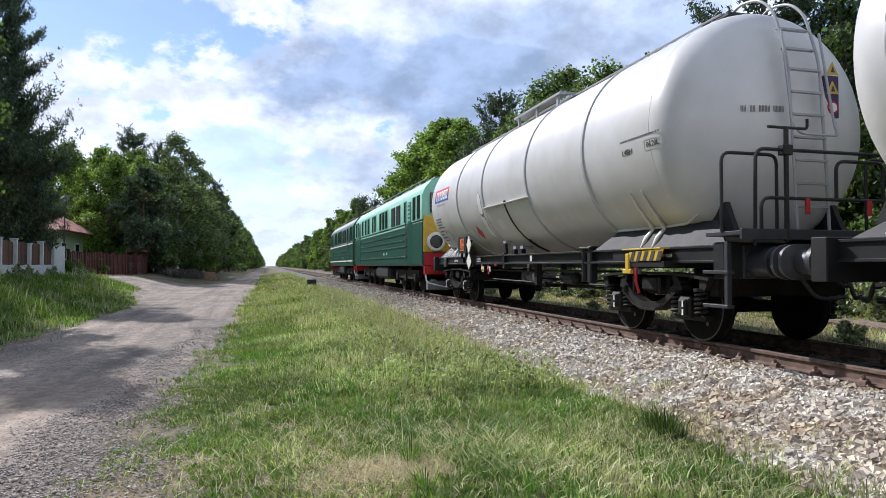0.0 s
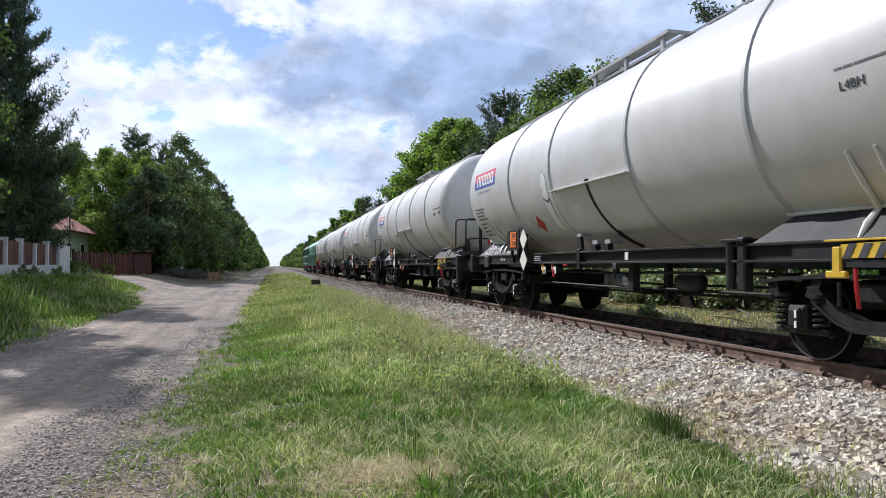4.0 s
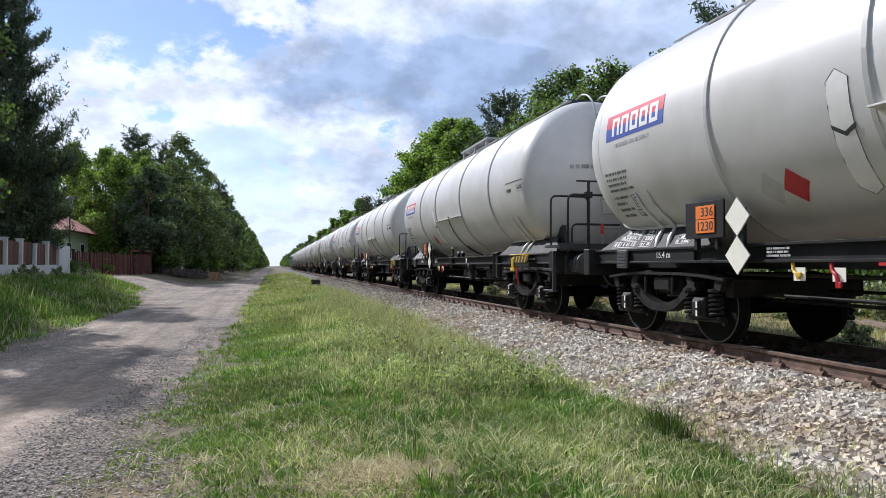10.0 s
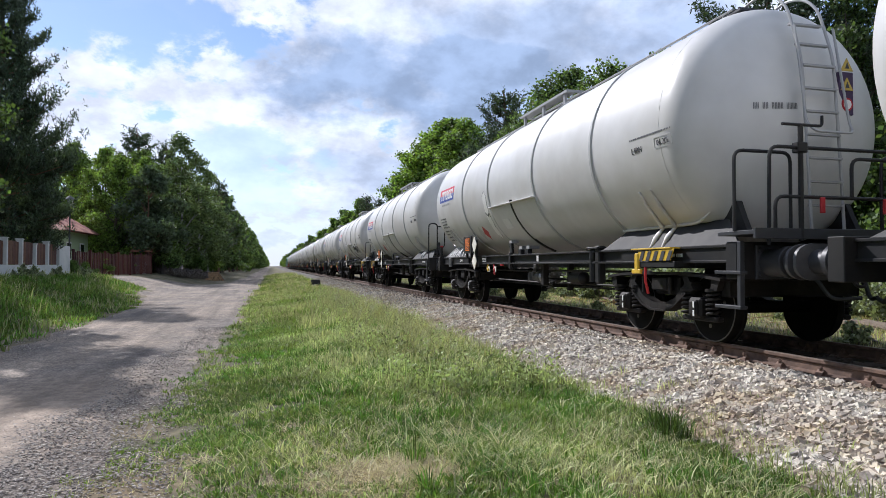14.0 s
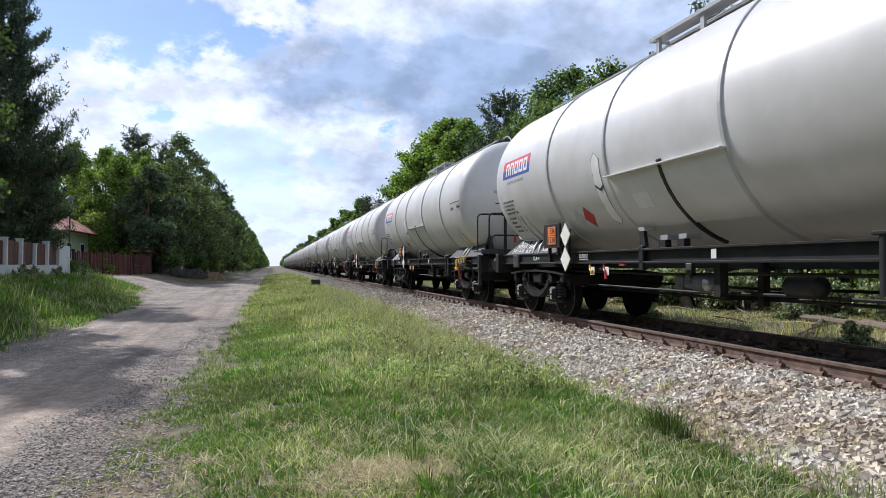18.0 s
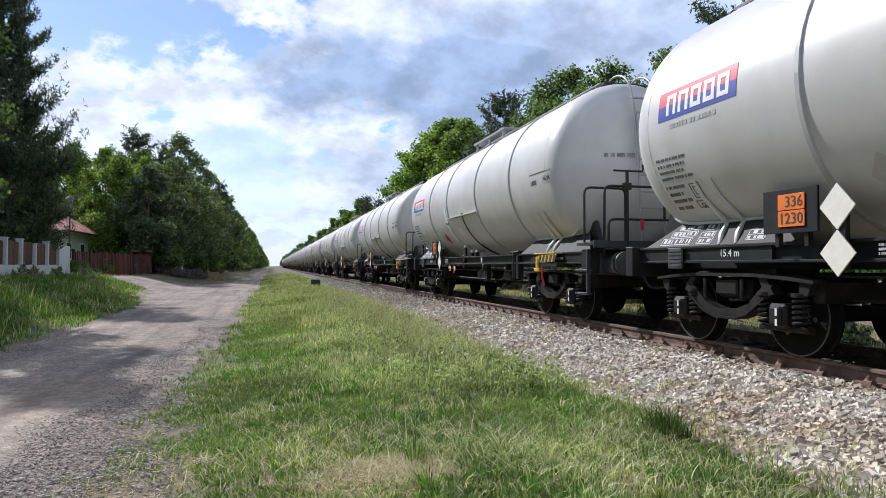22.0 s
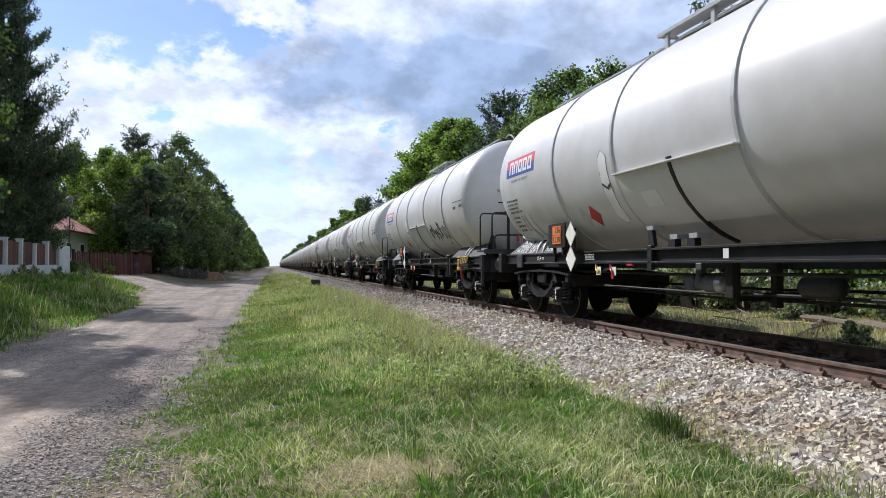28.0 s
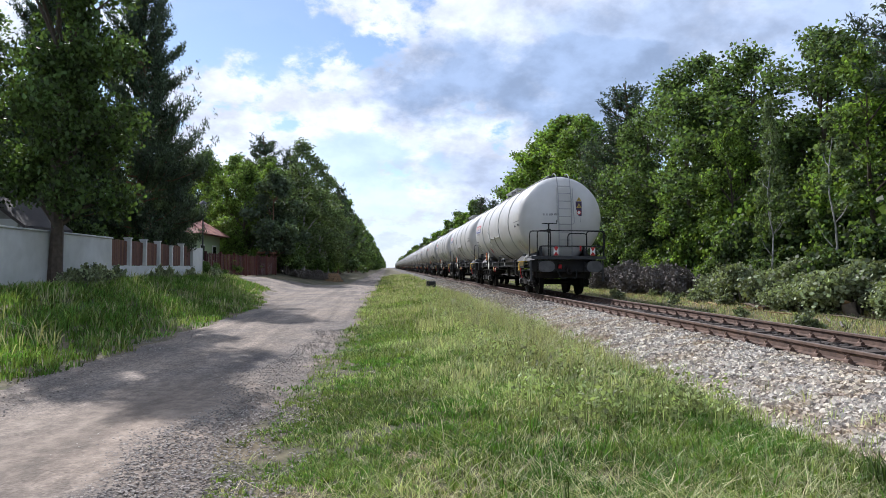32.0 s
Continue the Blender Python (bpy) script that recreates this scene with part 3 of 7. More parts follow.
def bent_letters(text, size, y, z, name, mat, parent, out=0.005, stretch=1.0):
    me = letters(text, size, name)
    me.materials.clear()
    me.materials.append(mat)
    for v in me.vertices:
        p = on_tank(y - v.co.x * stretch, z + v.co.y, out + v.co.z)
        v.co = p
    ob = new(name, me)
    ob.parent = parent
    return ob


def flat_letters(text, size, at, name, mat, parent, out=0.0):
    """Letters on an upright face that looks to -x."""
    me = letters(text, size, name)
    me.materials.clear()
    me.materials.append(mat)
    for v in me.vertices:
        v.co = (at[0] - v.co.z - out, at[1] - v.co.x, at[2] + v.co.y)
    ob = new(name, me)
    ob.parent = parent
    return ob


def dome_profile():
    """A domed end: (depth behind its middle, radius) from the middle out to the shell."""
    a = math.asin((R - KNUCKLE) / (CROWN - KNUCKLE))
    out = [(CROWN - CROWN * math.cos(a * k / 8), CROWN * math.sin(a * k / 8)) for k in range(1, 9)]
    mid = CROWN - (CROWN - KNUCKLE) * math.cos(a)
    for k in range(1, 10):
        q = a + (math.pi / 2 - a) * k / 9
        out.append((mid - KNUCKLE * math.cos(q), R - KNUCKLE + KNUCKLE * math.sin(q)))
    return [(0.0, 0.02)] + out


def dome_depth(r):
    return CROWN - math.sqrt(CROWN * CROWN - r * r)


def tank_shell():
    """The tank: a long cylinder with domed ends."""
    total = FRONT - BACK
    ring = [(d / total, r) for d, r in dome_profile()]
    mid = [(0.1 + 0.8 * k / 10, R) for k in range(11)]
    return Geo().rot((0, BACK, ZC), (0, FRONT, ZC), ring + mid + [(1 - d, r) for d, r in ring[::-1]], 72)


def hoop(y, r, w, h, a0=0.0, a1=360.0, seg=48):
    """A band round the tank, from angle a0 to a1 (0: near side, 90: top)."""
    g = Geo()
    n = max(2, int(seg * (a1 - a0) / 360))
    vs, fs = [], []
    for i in range(n + 1):
        a = radians(a0 + (a1 - a0) * i / n)
        for rr, yy in ((r, y - w), (r + h, y - w * 0.6), (r + h, y + w * 0.6), (r, y + w)):
            vs.append((-rr * math.cos(a), yy, ZC + rr * math.sin(a)))
    for i in range(n):
        for k in range(4):
            m = (k + 1) % 4
            fs.append((i * 4 + k, i * 4 + m, (i + 1) * 4 + m, (i + 1) * 4 + k))
    fs += [(0, 1, 2, 3), (n * 4 + 3, n * 4 + 2, n * 4 + 1, n * 4)]
    return g.add(vs, fs)


def wheelset(parent, y):
    g = Geo().cyl((-1.05, 0, 0), (1.05, 0, 0), 0.08, 12)
    axle = part("wheelset", g, M_WHEEL, parent)
    axle.matrix_basis = pose(0, y, 0.46)
    for s in (-1, 1):
        w = Geo()
        w.rot((s * 0.70, 0, 0), (s * 0.845, 0, 0), [(0, 0.30), (0.0, 0.49), (0.18, 0.49), (0.26, 0.462), (1, 0.455)], 36)
        w.rot((s * 0.73, 0, 0), (s * 0.84, 0, 0), [(0, 0.40), (0.2, 0.14), (1, 0.13)], 24)
        wheel = part("wheel", w, M_WHEEL, axle)
        # thin lighter ring that paints the highlight along the wheel's outer edge
        r = Geo().rot((s * 0.846, 0, 0), (s * 0.852, 0, 0), [(0, 0.436), (0, 0.452), (1, 0.452), (1, 0.436), (0, 0.436)], 36, caps=False)
        for k in range(3):
            a = 2 * math.pi * k / 3
            r.cyl((s * 0.84, 0.25 * math.cos(a), 0.25 * math.sin(a)), (s * 0.85, 0.25 * math.cos(a), 0.25 * math.sin(a)), 0.03, 8)
        part("rim", r, M_RIM, axle, "worn wheel rim with a painted edge highlight")
    return axle


def bogie(parent, y0):
    """A two-axle bogie frame with its axle boxes and springs."""
    g = Geo()
    for s in (-1, 1):
        x0, x1 = (s * 0.93, s * 1.09)
        a, b = min(x0, x1), max(x0, x1)
        # top flange, dipped web between the axles, ends
        top = [(-1.42, 0.86), (-1.05, 0.90), (-0.55, 0.93), (0.55, 0.93), (1.05, 0.90), (1.42, 0.86), (1.42, 0.825), (1.0, 0.865), (0.5, 0.89), (-0.5, 0.89), (-1.0, 0.865), (-1.42, 0.825)]
        g.prism([(y0 + p, q) for p, q in top], 0, a - 0.04, b + 0.02)
        web = [(-0.80, 0.80), (-0.66, 0.80), (-0.40, 0.57), (-0.17, 0.49), (0.17, 0.49), (0.40, 0.57), (0.66, 0.80), (0.80, 0.80), (0.66, 0.62), (0.38, 0.44), (0.16, 0.38), (-0.16, 0.38), (-0.38, 0.44), (-0.66, 0.62)]
        g.prism([(y0 + p, q) for p, q in web], 0, a, b)
        # flange along the belly's lower edge, bolster end and hanger links
        belly = [(-0.70, 0.665), (-0.40, 0.465), (-0.17, 0.395), (0.17, 0.395), (0.40, 0.465), (0.70, 0.665)]
        g.prism([(y0 + p, q) for p, q in belly] + [(y0 + p, q - 0.028) for p, q in belly[::-1]], 0, a - 0.035, b + 0.02)
        g.hull8((a + 0.01, y0 - 0.20, 0.66), (b - 0.01, y0 + 0.20, 0.86), 0.02)
        for p in (-0.34, 0.34):
            g.cyl((s * 1.12, y0 + p, 0.62), (s * 1.12, y0 + p, 0.86), 0.022, 8)
        for e in (-1, 1):
            g.prism([(y0 + e * 0.58, 0.87), (y0 + e * 0.70, 0.88), (y0 + e * 0.82, 0.70), (y0 + e * 0.70, 0.66)], 0, a, b)
            g.prism([(y0 + e * 1.20, 0.86), (y0 + e * 1.36, 0.84), (y0 + e * 1.30, 0.70), (y0 + e * 1.18, 0.70)], 0, a, b)
    for e in (-1, 1):
        g.hull8((-1.0, y0 + e * 1.30, 0.62), (1.0, y0 + e * 1.42, 0.84), 0.02)
    g.hull8((-0.95, y0 - 0.3, 0.6), (0.95, y0 + 0.3, 0.88), 0.03)
    g.cyl((0, y0, 0.85), (0, y0, 1.0), 0.25, 16)
    fr = part("bogie_frame", g, M_BOGIE, parent, "grimy black welded bogie frame")
    for s in (-1, 1):
        for e in (-1, 1):
            ya = y0 + e * AXLE
            g = Geo()
            g.hull8((min(s * 0.92, s * 1.13), ya - 0.13, 0.33), (max(s * 0.92, s * 1.13), ya + 0.13, 0.60), 0.03)
            g.hull8((min(s * 1.10, s * 1.17), ya - 0.085, 0.36), (max(s * 1.10, s * 1.17), ya + 0.085, 0.57), 0.025)
            g.hull8((min(s * 0.94, s * 1.06), ya - 0.36, 0.29), (max(s * 0.94, s * 1.06), ya + 0.36, 0.36), 0.015)
            box = part("axle_box", g, M_BOGIE, parent)
            if s < 0:
                g = Geo()
                g.hull8((-1.174, ya - 0.055, 0.47), (-1.168, ya - 0.025, 0.55))
                g.hull8((-1.174, ya - 0.055, 0.36), (-1.168, ya - 0.025, 0.435))
                part("axle_box_mark", g, M_WHITE, box, "white painted mark", smooth=0)
            for d in (-0.26, 0.26):
                g = Geo()
                n, turns = 44, 5.5
                g.tube([(s * 1.03 + 0.082 * math.cos(2 * math.pi * turns * k / n), ya + d + 0.082 * math.sin(2 * math.pi * turns * k / n), 0.37 + 0.33 * k / n) for k in range(n + 1)], 0.019, 5)
                g.cyl((s * 1.03, ya + d, 0.68), (s * 1.03, ya + d, 0.72), 0.105, 14)
                part("spring", g, M_BOGIE, parent)
    return fr


def buffer_pair(parent, e):
    for s in (-1, 1):
        x = s * 0.875
        g = Geo()
        g.hull8((x - 0.2, min(e * 7.05, e * 7.09), 0.86), (x + 0.2, max(e * 7.05, e * 7.09), 1.26), 0.01)
        for bx in (-0.15, 0.15):
            for bz in (0.92, 1.2):
                g.cyl((x + bx, e * 7.08, bz), (x + bx, e * 7.115, bz), 0.025, 6)
        g.cyl((x, e * 7.06, 1.06), (x, e * 7.40, 1.06), 0.165, 24, c=0.01)
        g.cyl((x, e * 7.34, 1.06), (x, e * 7.42, 1.06), 0.185, 24, c=0.01)
        buf = part("buffer", g, M_GREY, parent)
        g = Geo().cyl((x, e * 7.38, 1.06), (x, e * 7.62, 1.06), 0.135, 20)
        part("plunger", g, M_GREY, buf, "greasy black buffer plunger")
        g = Geo()
        pts = [(x + 0.285 * math.cos(a) * (1 + 0.1 * abs(math.sin(2 * a))), 1.06 + 0.195 * math.sin(a) * (1 + 0.1 * abs(math.sin(2 * a)))) for a in [2 * math.pi * k / 24 for k in range(24)]]
        g.prism(pts, 1, min(e * 7.62, e * 7.66), max(e * 7.62, e * 7.66))
        part("buffer_head", g, M_BUFFER, buf, "worn oval buffer head")
    g = Geo()
    g.tube([(0, e * 6.95, 1.02), (0, e * 7.25, 1.02), (0.0, e * 7.42, 0.92)], 0.045, 8)
    g.tube([(-0.06, e * 7.3, 1.0), (-0.06, e * 7.5, 0.78), (0.06, e * 7.5, 0.78), (0.06, e * 7.3, 1.0)], 0.022, 6, 0.05)
    part("coupling", g, M_BOGIE, parent)
    g = Geo()
    for s in (-0.35, 0.35):
        g.tube([(s, e * 6.98, 0.95), (s, e * 7.2, 0.88), (s * 0.8, e * 7.35, 0.62), (s * 0.3, e * 7.6, 0.66)], 0.024, 8, 0.12)
    part("brake_hose", g, M_GRILLE, parent, "black rubber brake hoses")


def bars(parent, name, rows, mat, y0, y1, z0, z1, fill, seed=1, flat=None):
    """Writing that cannot be read: short bars in rows on the tank, or on a flat face at x = flat."""
    rng = random.Random(seed)
    g = Geo()
    hgt = (z1 - z0) / rows
    for i in range(rows):
        z = z1 - hgt * (i + 0.5)
        y = y1
        stop = y0 + (y1 - y0) * rng.uniform(0, 1 - fill)
        while y > stop:
            w = min(rng.uniform(0.22, 0.5) * hgt, y - stop + 0.01)
            if flat is None:
                b = bent(y - w, y, z - hgt * 0.22, z + hgt * 0.22, 0.005, 1, 1)
                g.add(b.v, b.f)
            else:
                g.hull8((flat - 0.004, y - w, z - hgt * 0.3), (flat, y, z + hgt * 0.3))
            y -= w + hgt * rng.choice((0.1, 0.12, 0.12, 0.4))
    return tagged(part(name, g, mat, parent, smooth=0), kind="stuff")


def skirt(y, t, out=0.0):
    """A place on the sloping saddle plate of the near side: t = 0 at its foot, 1 where it meets the tank."""
    return (-1.17 + 0.225 * t - 0.82 * out, y, 1.28 + 0.33 * t + 0.57 * out)


def skirt_table(parent, tables):
    """A framed table of unreadable white writing on the saddle plate."""
    g = Geo()

    def box(a, b, c, d):
        g.add([skirt(a, c, 0.004), skirt(b, c, 0.004), skirt(b, d, 0.004), skirt(a, d, 0.004)], [(0, 1, 2, 3)])

    for y0, y1, t0, t1, rows, seed in tables:
        rng = random.Random(seed)
        for a, b, c, d in ((y0, y1, t0, t0 + 0.03), (y0, y1, t1 - 0.03, t1), (y0, y0 + 0.012, t0, t1), (y1 - 0.012, y1, t0, t1)):
            box(a, b, c, d)
        step = (t1 - t0) / rows
        for i in range(rows):
            if i:
                box(y0, y1, t0 + step * i, t0 + step * i + 0.025)
            y = y0 + 0.03
            while y < y1 - 0.05:
                w = rng.uniform(0.02, 0.1)
                box(y, min(y + w, y1 - 0.02), t0 + step * (i + 0.25), t0 + step * (i + 0.8))
                y += w + rng.choice((0.02, 0.03, 0.06))
    return tagged(part("load_table", g, M_WORN, parent, smooth=0), kind="stuff")


def tank_wagon(platform=True):
    w = thing("tank_wagon", "pale grey bogie tank wagon with black underframe on the track", "tank wagon", "tank wagons of the train")
    tank = part("tank", tank_shell(), M_TANK, w, "pale grey painted steel tank")
    for y in (3.42, 1.27, -1.45, -3.92):
        part("ring", hoop(y, R - 0.01, 0.045, 0.035), M_RING, tank, "grey stiffening ring")
    for y in (FRONT - 0.92, BACK + 0.92):
        part("weld_seam", hoop(y, R - 0.012, 0.012, 0.016), M_TANK, tank)
    # cover plate with a drip edge on the flank and a black hose channel below it
    g = bent(-1.45, 1.27, 1.62, 2.38, 0.02, 6, 8)
    part("flank_plate", g, M_TANK, tank)
    g = Geo()
    p, q = on_tank(-1.42, 2.37, 0.0), on_tank(1.24, 2.37, 0.0)
    g.hull8((p[0] - 0.11, -1.46, 2.365), (p[0] + 0.05, 1.25, 2.385), 0.003)
    part("drip_edge", g, M_TANK, tank, "pale grey drip ledge")
    part("strap", hoop(-0.12, R, 0.05, 0.035, -72, -16), M_FRAME, tank, "black strap under the ledge")
    # long pointed plate with a dark chevron, danger labels
    ends = [(1.60, 2.81), (1.71, 2.71), (1.77, 1.77), (1.66, 1.69), (1.54, 1.74), (1.47, 2.71)]
    outline = [(a[0] + (b[0] - a[0]) * k / 4, a[1] + (b[1] - a[1]) * k / 4) for a, b in zip(ends, ends[1:] + ends[:1]) for k in range(4)] + ends[:1]
    g = patch_on_tank([(1.71, 2.71), (1.47, 2.71), (1.54, 1.74), (1.77, 1.77)], 10)
    for tri in (((1.60, 2.81), (1.60, 2.81), (1.47, 2.71), (1.71, 2.71)), ((1.77, 1.77), (1.54, 1.74), (1.66, 1.69), (1.66, 1.69))):
        tip = patch_on_tank(tri, 2)
        g.add(tip.v, tip.f)
    hexa = part("pointed_plate", g, M_WHITE, tank, "pale long plate with pointed ends", smooth=60)
    part("plate_outline", Geo().tube([on_tank(y, z, 0.004) for y, z in outline], 0.004, 4), M_INK, hexa)
    g = Geo()
    g.add([on_tank(y, z, 0.009) for y, z in ((1.74, 2.33), (1.61, 2.25), (1.48, 2.31), (1.48, 2.27), (1.61, 2.205), (1.74, 2.285))], [(0, 1, 4, 5), (1, 2, 3, 4)])
    part("chevron", g, M_INK, hexa, smooth=0)
    for shift, mat, what in ((0.09, M_RED, "dark red danger label"), (0.43, M_GHOST, "faded pale danger label")):
        g = patch_on_tank([(y + shift, z) for y, z in ((2.37, 2.04), (2.17, 1.88), (2.36, 1.69), (2.55, 1.84))])
        part("danger_label", g, mat, tank, what, smooth=0)
    part("ghost_panel", bent(0.38, 0.78, 1.88, 2.09, 0.026, 2, 3), M_LABEL, tank, "pale marking panel")
    bars(tank, "ghost_writing", 2, M_GHOST, 0.3, 1.1, 1.72, 1.86, 0.9, 5)
    # company sign: red over blue with white blocks
    top = bent(4.30, 5.80, 3.08, 3.27, 0.004, 4, 3)
    logo = part("sign_upper", top, M_LOGORED, tank, "red and blue sign with white blocks")
    part("sign_lower", bent(4.30, 5.80, 2.89, 3.08, 0.004, 4, 3), M_LOGOBLUE, logo)
    for i in range(5):
        g = Geo()
        y = 5.62 - i * 0.25
        for a, b, c, d in ((0.0, 0.05, 2.95, 3.21), (0.145, 0.195, 2.95, 3.21), (0.05, 0.145, 3.16, 3.21), (0.05, 0.145, 2.95, 3.0)):
            if i < 2 and c < 2.96 and a > 0.01 and b < 0.15:
                continue
            b2 = bent(y - b - 0.004, y - a + 0.004, c - 0.003, d + 0.003, 0.007 + 0.001 * (a > 0.01), 1, 2)
            g.add(b2.v, b2.f)
        part("sign_block", g, M_WHITE, logo, smooth=0)
    bars(logo, "small_writing", 1, M_RING, 4.62, 5.55, 2.74, 2.86, 0.95, 2)
    # writing on the shell
    bars(tank, "address_writing", 4, M_FADED, 5.32, 5.97, 2.13, 2.45, 0.7, 3)
    bars(tank, "number_writing", 4, M_FADED, 5.55, 5.97, 1.75, 2.10, 0.6, 4)
    g = Geo()
    for z0, z1, y0, y1 in ((1.89, 2.07, 5.30, 5.49), (1.93, 2.03, 5.35, 5.44), (1.77, 1.86, 5.31, 5.54)):
        for a, b, c, d in ((y0, y1, z0, z0 + 0.01), (y0, y1, z1 - 0.01, z1), (y0, y0 + 0.012, z0, z1), (y1 - 0.012, y1, z0, z1)):
            b2 = bent(a, b, c, d, 0.005, 1, 1)
            g.add(b2.v, b2.f)
    part("frame_mark", g, M_FADED, tank, smooth=0)
    bent_letters("GE", 0.085, 5.425, 1.79, "letters_on_tank", M_INK, tank)
    bent_letters("L4BH", 0.12, -5.27, 2.63, "code_lettering", M_INK, tank)
    bent_letters("06.20L", 0.105, -5.91, 2.65, "date_lettering", M_INK, tank)
    g = Geo()
    for a, b, c, d in ((-6.11, -5.71, 2.58, 2.588), (-6.11, -5.71, 2.717, 2.725), (-6.11, -6.102, 2.58, 2.725), (-5.718, -5.71, 2.58, 2.725)):
        b2 = bent(a, b, c, d, 0.005, 1, 1)
        g.add(b2.v, b2.f)
    part("date_frame", g, M_RING, tank, smooth=0)
    bars(tank, "line_writing", 1, M_FADED, -6.09, -5.10, 2.77, 2.82, 1, 6)
    # number painted on the rear dome: plain bars
    g = Geo()
    x = -0.80
    for k in range(15):
        if k not in (2, 5, 10):
            for q in (0.0, 0.017):
                vs = []
                for dx, z in ((q, 2.96), (q + 0.010, 2.96), (q + 0.010, 3.04), (q, 3.04)):
                    r = math.hypot(x + dx, z - ZC)
                    vs.append((x + dx, BACK + dome_depth(r) - 0.006, z))
                g.add(vs, [(0, 1, 2, 3)])
        x += 0.037
    tagged(part("end_number", g, M_FADED, tank, smooth=0), kind="stuff")
    # rings, plates and writing sit a hand's width behind the drawing's marks
    for fitting in tank.children:
        if not fitting.name.startswith(("weld_seam", "end_number")):
            fitting.matrix_basis = pose(0, -0.10, 0)
    # brackets that hold the tank on its saddles
    for e in (1, -1):
        for dy in (0.0, 0.36):
            y = e * ((4.92 if e > 0 else 5.14) + dy * 0.83)
            pts = [on_tank(y + 0.02, 2.09, 0.01), on_tank(y, 1.9, 0.03), on_tank(y - e * 0.06, 1.6, 0.04), (-1.10, y - e * 0.09, 1.42), (-1.16, y - e * 0.12, 1.28)]
            g = Geo().tube(pts, [0.016, 0.026, 0.036, 0.036, 0.022], 8)
            part("tank_bracket", g, M_TANK, w, "pale grey tapered bracket")
    # top walkway, rail and manway
    g = Geo()
    for x in (-0.42, 0.42):
        g.tube([(x, -5.9, TOP + 0.04), (x, 5.7, TOP + 0.04)], 0.018, 6)
    for k in range(13):
        y = -5.7 + k * 0.94
        g.tube([(-0.42, y, TOP - 0.07), (-0.42, y, TOP + 0.04), (0.42, y, TOP + 0.04), (0.42, y, TOP - 0.07)], 0.013, 5)
    part("top_rail", g, M_LADDER, w, "thin pale rail along the tank top")
    g = Geo()
    for x in (-0.72, 0.72):
        g.hull8((x - 0.02, -1.3, TOP + 0.07), (x + 0.02, 1.3, TOP + 0.12))
    for y in (-1.3, 1.26):
        g.hull8((-0.72, y, TOP + 0.07), (0.72, y + 0.04, TOP + 0.12))
    for x in (-0.68, 0.68):
        for y in (-1.1, 0, 1.1):
            g.hull8((x - 0.025, y - 0.04, TOP - 0.2), (x + 0.025, y + 0.04, TOP + 0.08))
    walkway = part("walkway", g, M_LADDER, w, "pale grey top walkway frame")
    for k in range(5):
        part("slat", Geo().hull8((-0.69 + 0.29 * k, -1.28, TOP + 0.085), (-0.48 + 0.29 * k, 1.28, TOP + 0.105)), M_LADDER, walkway, smooth=0)
    g = Geo().cyl((0, 0.2, TOP - 0.12), (0, 0.2, TOP + 0.06), 0.32, 20, c=0.02)
    part("manway", g, M_LADDER, w)
    # underframe
    for s in (-1, 1):
        web = part("solebar", Geo().hull8((min(s * 1.09, s * 1.12), -6.9, 1.083), (max(s * 1.09, s * 1.12), 6.9, 1.247)), M_FRAME, w, "black steel side beam", smooth=0)
        for z0, z1 in ((1.055, 1.085), (1.245, 1.275)):
            part("flange", Geo().hull8((min(s * 1.03, s * 1.20), -6.9, z0), (max(s * 1.03, s * 1.20), 6.9, z1), 0.003), M_FRAME, web)
    part("centre_sill", Geo().hull8((-0.35, -6.9, 0.98), (0.35, 6.9, 1.27), 0.01), M_FRAME, w)
    for e in (-1, 1):
        g = Geo()
        g.hull8((-1.32, min(e * 6.86, e * 7.06), 0.86), (1.32, max(e * 6.86, e * 7.06), 1.30), 0.01)
        part("headstock", g, M_FRAME, w)
        for s in (-1, 1):
            g = Geo()
            low, high = (3.85, 6.72) if e > 0 else (3.6, 6.9), (4.35, 6.12) if e > 0 else (4.1, 6.45)
            vs = [skirt(e * low[0], 0), skirt(e * low[1], 0), skirt(e * high[1], 1), skirt(e * high[0], 1)]
            vs = [(-s * x, y, z) for x, y, z in vs]
            vs += [(x - s * 0.03, y, z - 0.02) for x, y, z in vs]
            g.add(vs, [(0, 1, 2, 3), (7, 6, 5, 4), (0, 4, 5, 1), (1, 5, 6, 2), (2, 6, 7, 3), (3, 7, 4, 0)])
            part("saddle", g, M_SADDLE, w, "dark grey sloping tank saddle", smooth=0)
            part("end_plate", Geo().hull8((min(s * 1.12, s * 1.17), min(e * 4.2, e * 6.9), 1.08), (max(s * 1.12, s * 1.17), max(e * 4.2, e * 6.9), 1.275)), M_FRAME, w, smooth=0)
        low = [on_tank(e * y, z, 0.02) for y, z in ((3.95, 1.60), (4.6, 1.60), (5.4, 1.60), (5.9, 1.61))]
        up = [on_tank(e * 6.12, 1.66, 0.02), (-0.98, e * 6.34, 1.84), (-0.86, e * 6.50, 2.0)]
        part("saddle_lip", Geo().tube(low + up, 0.022, 6, 0.1), M_TANK, w, "pale grey lip where the tank meets its saddle")
        g = Geo()
        for a in (-0.88, 0.80):
            g.prism([(e * 6.0, 1.42), (e * 6.72, 1.42), (e * 6.62, 1.62), (e * 6.52, 1.84), (e * 6.40, 1.78), (e * 6.16, 1.62)], 0, a, a + 0.08)
        part("end_gusset", g, M_SADDLE, w, "dark grey gussets under the tank end", smooth=0)
        bogie(w, e * BOGIE)
        buffer_pair(w, e)
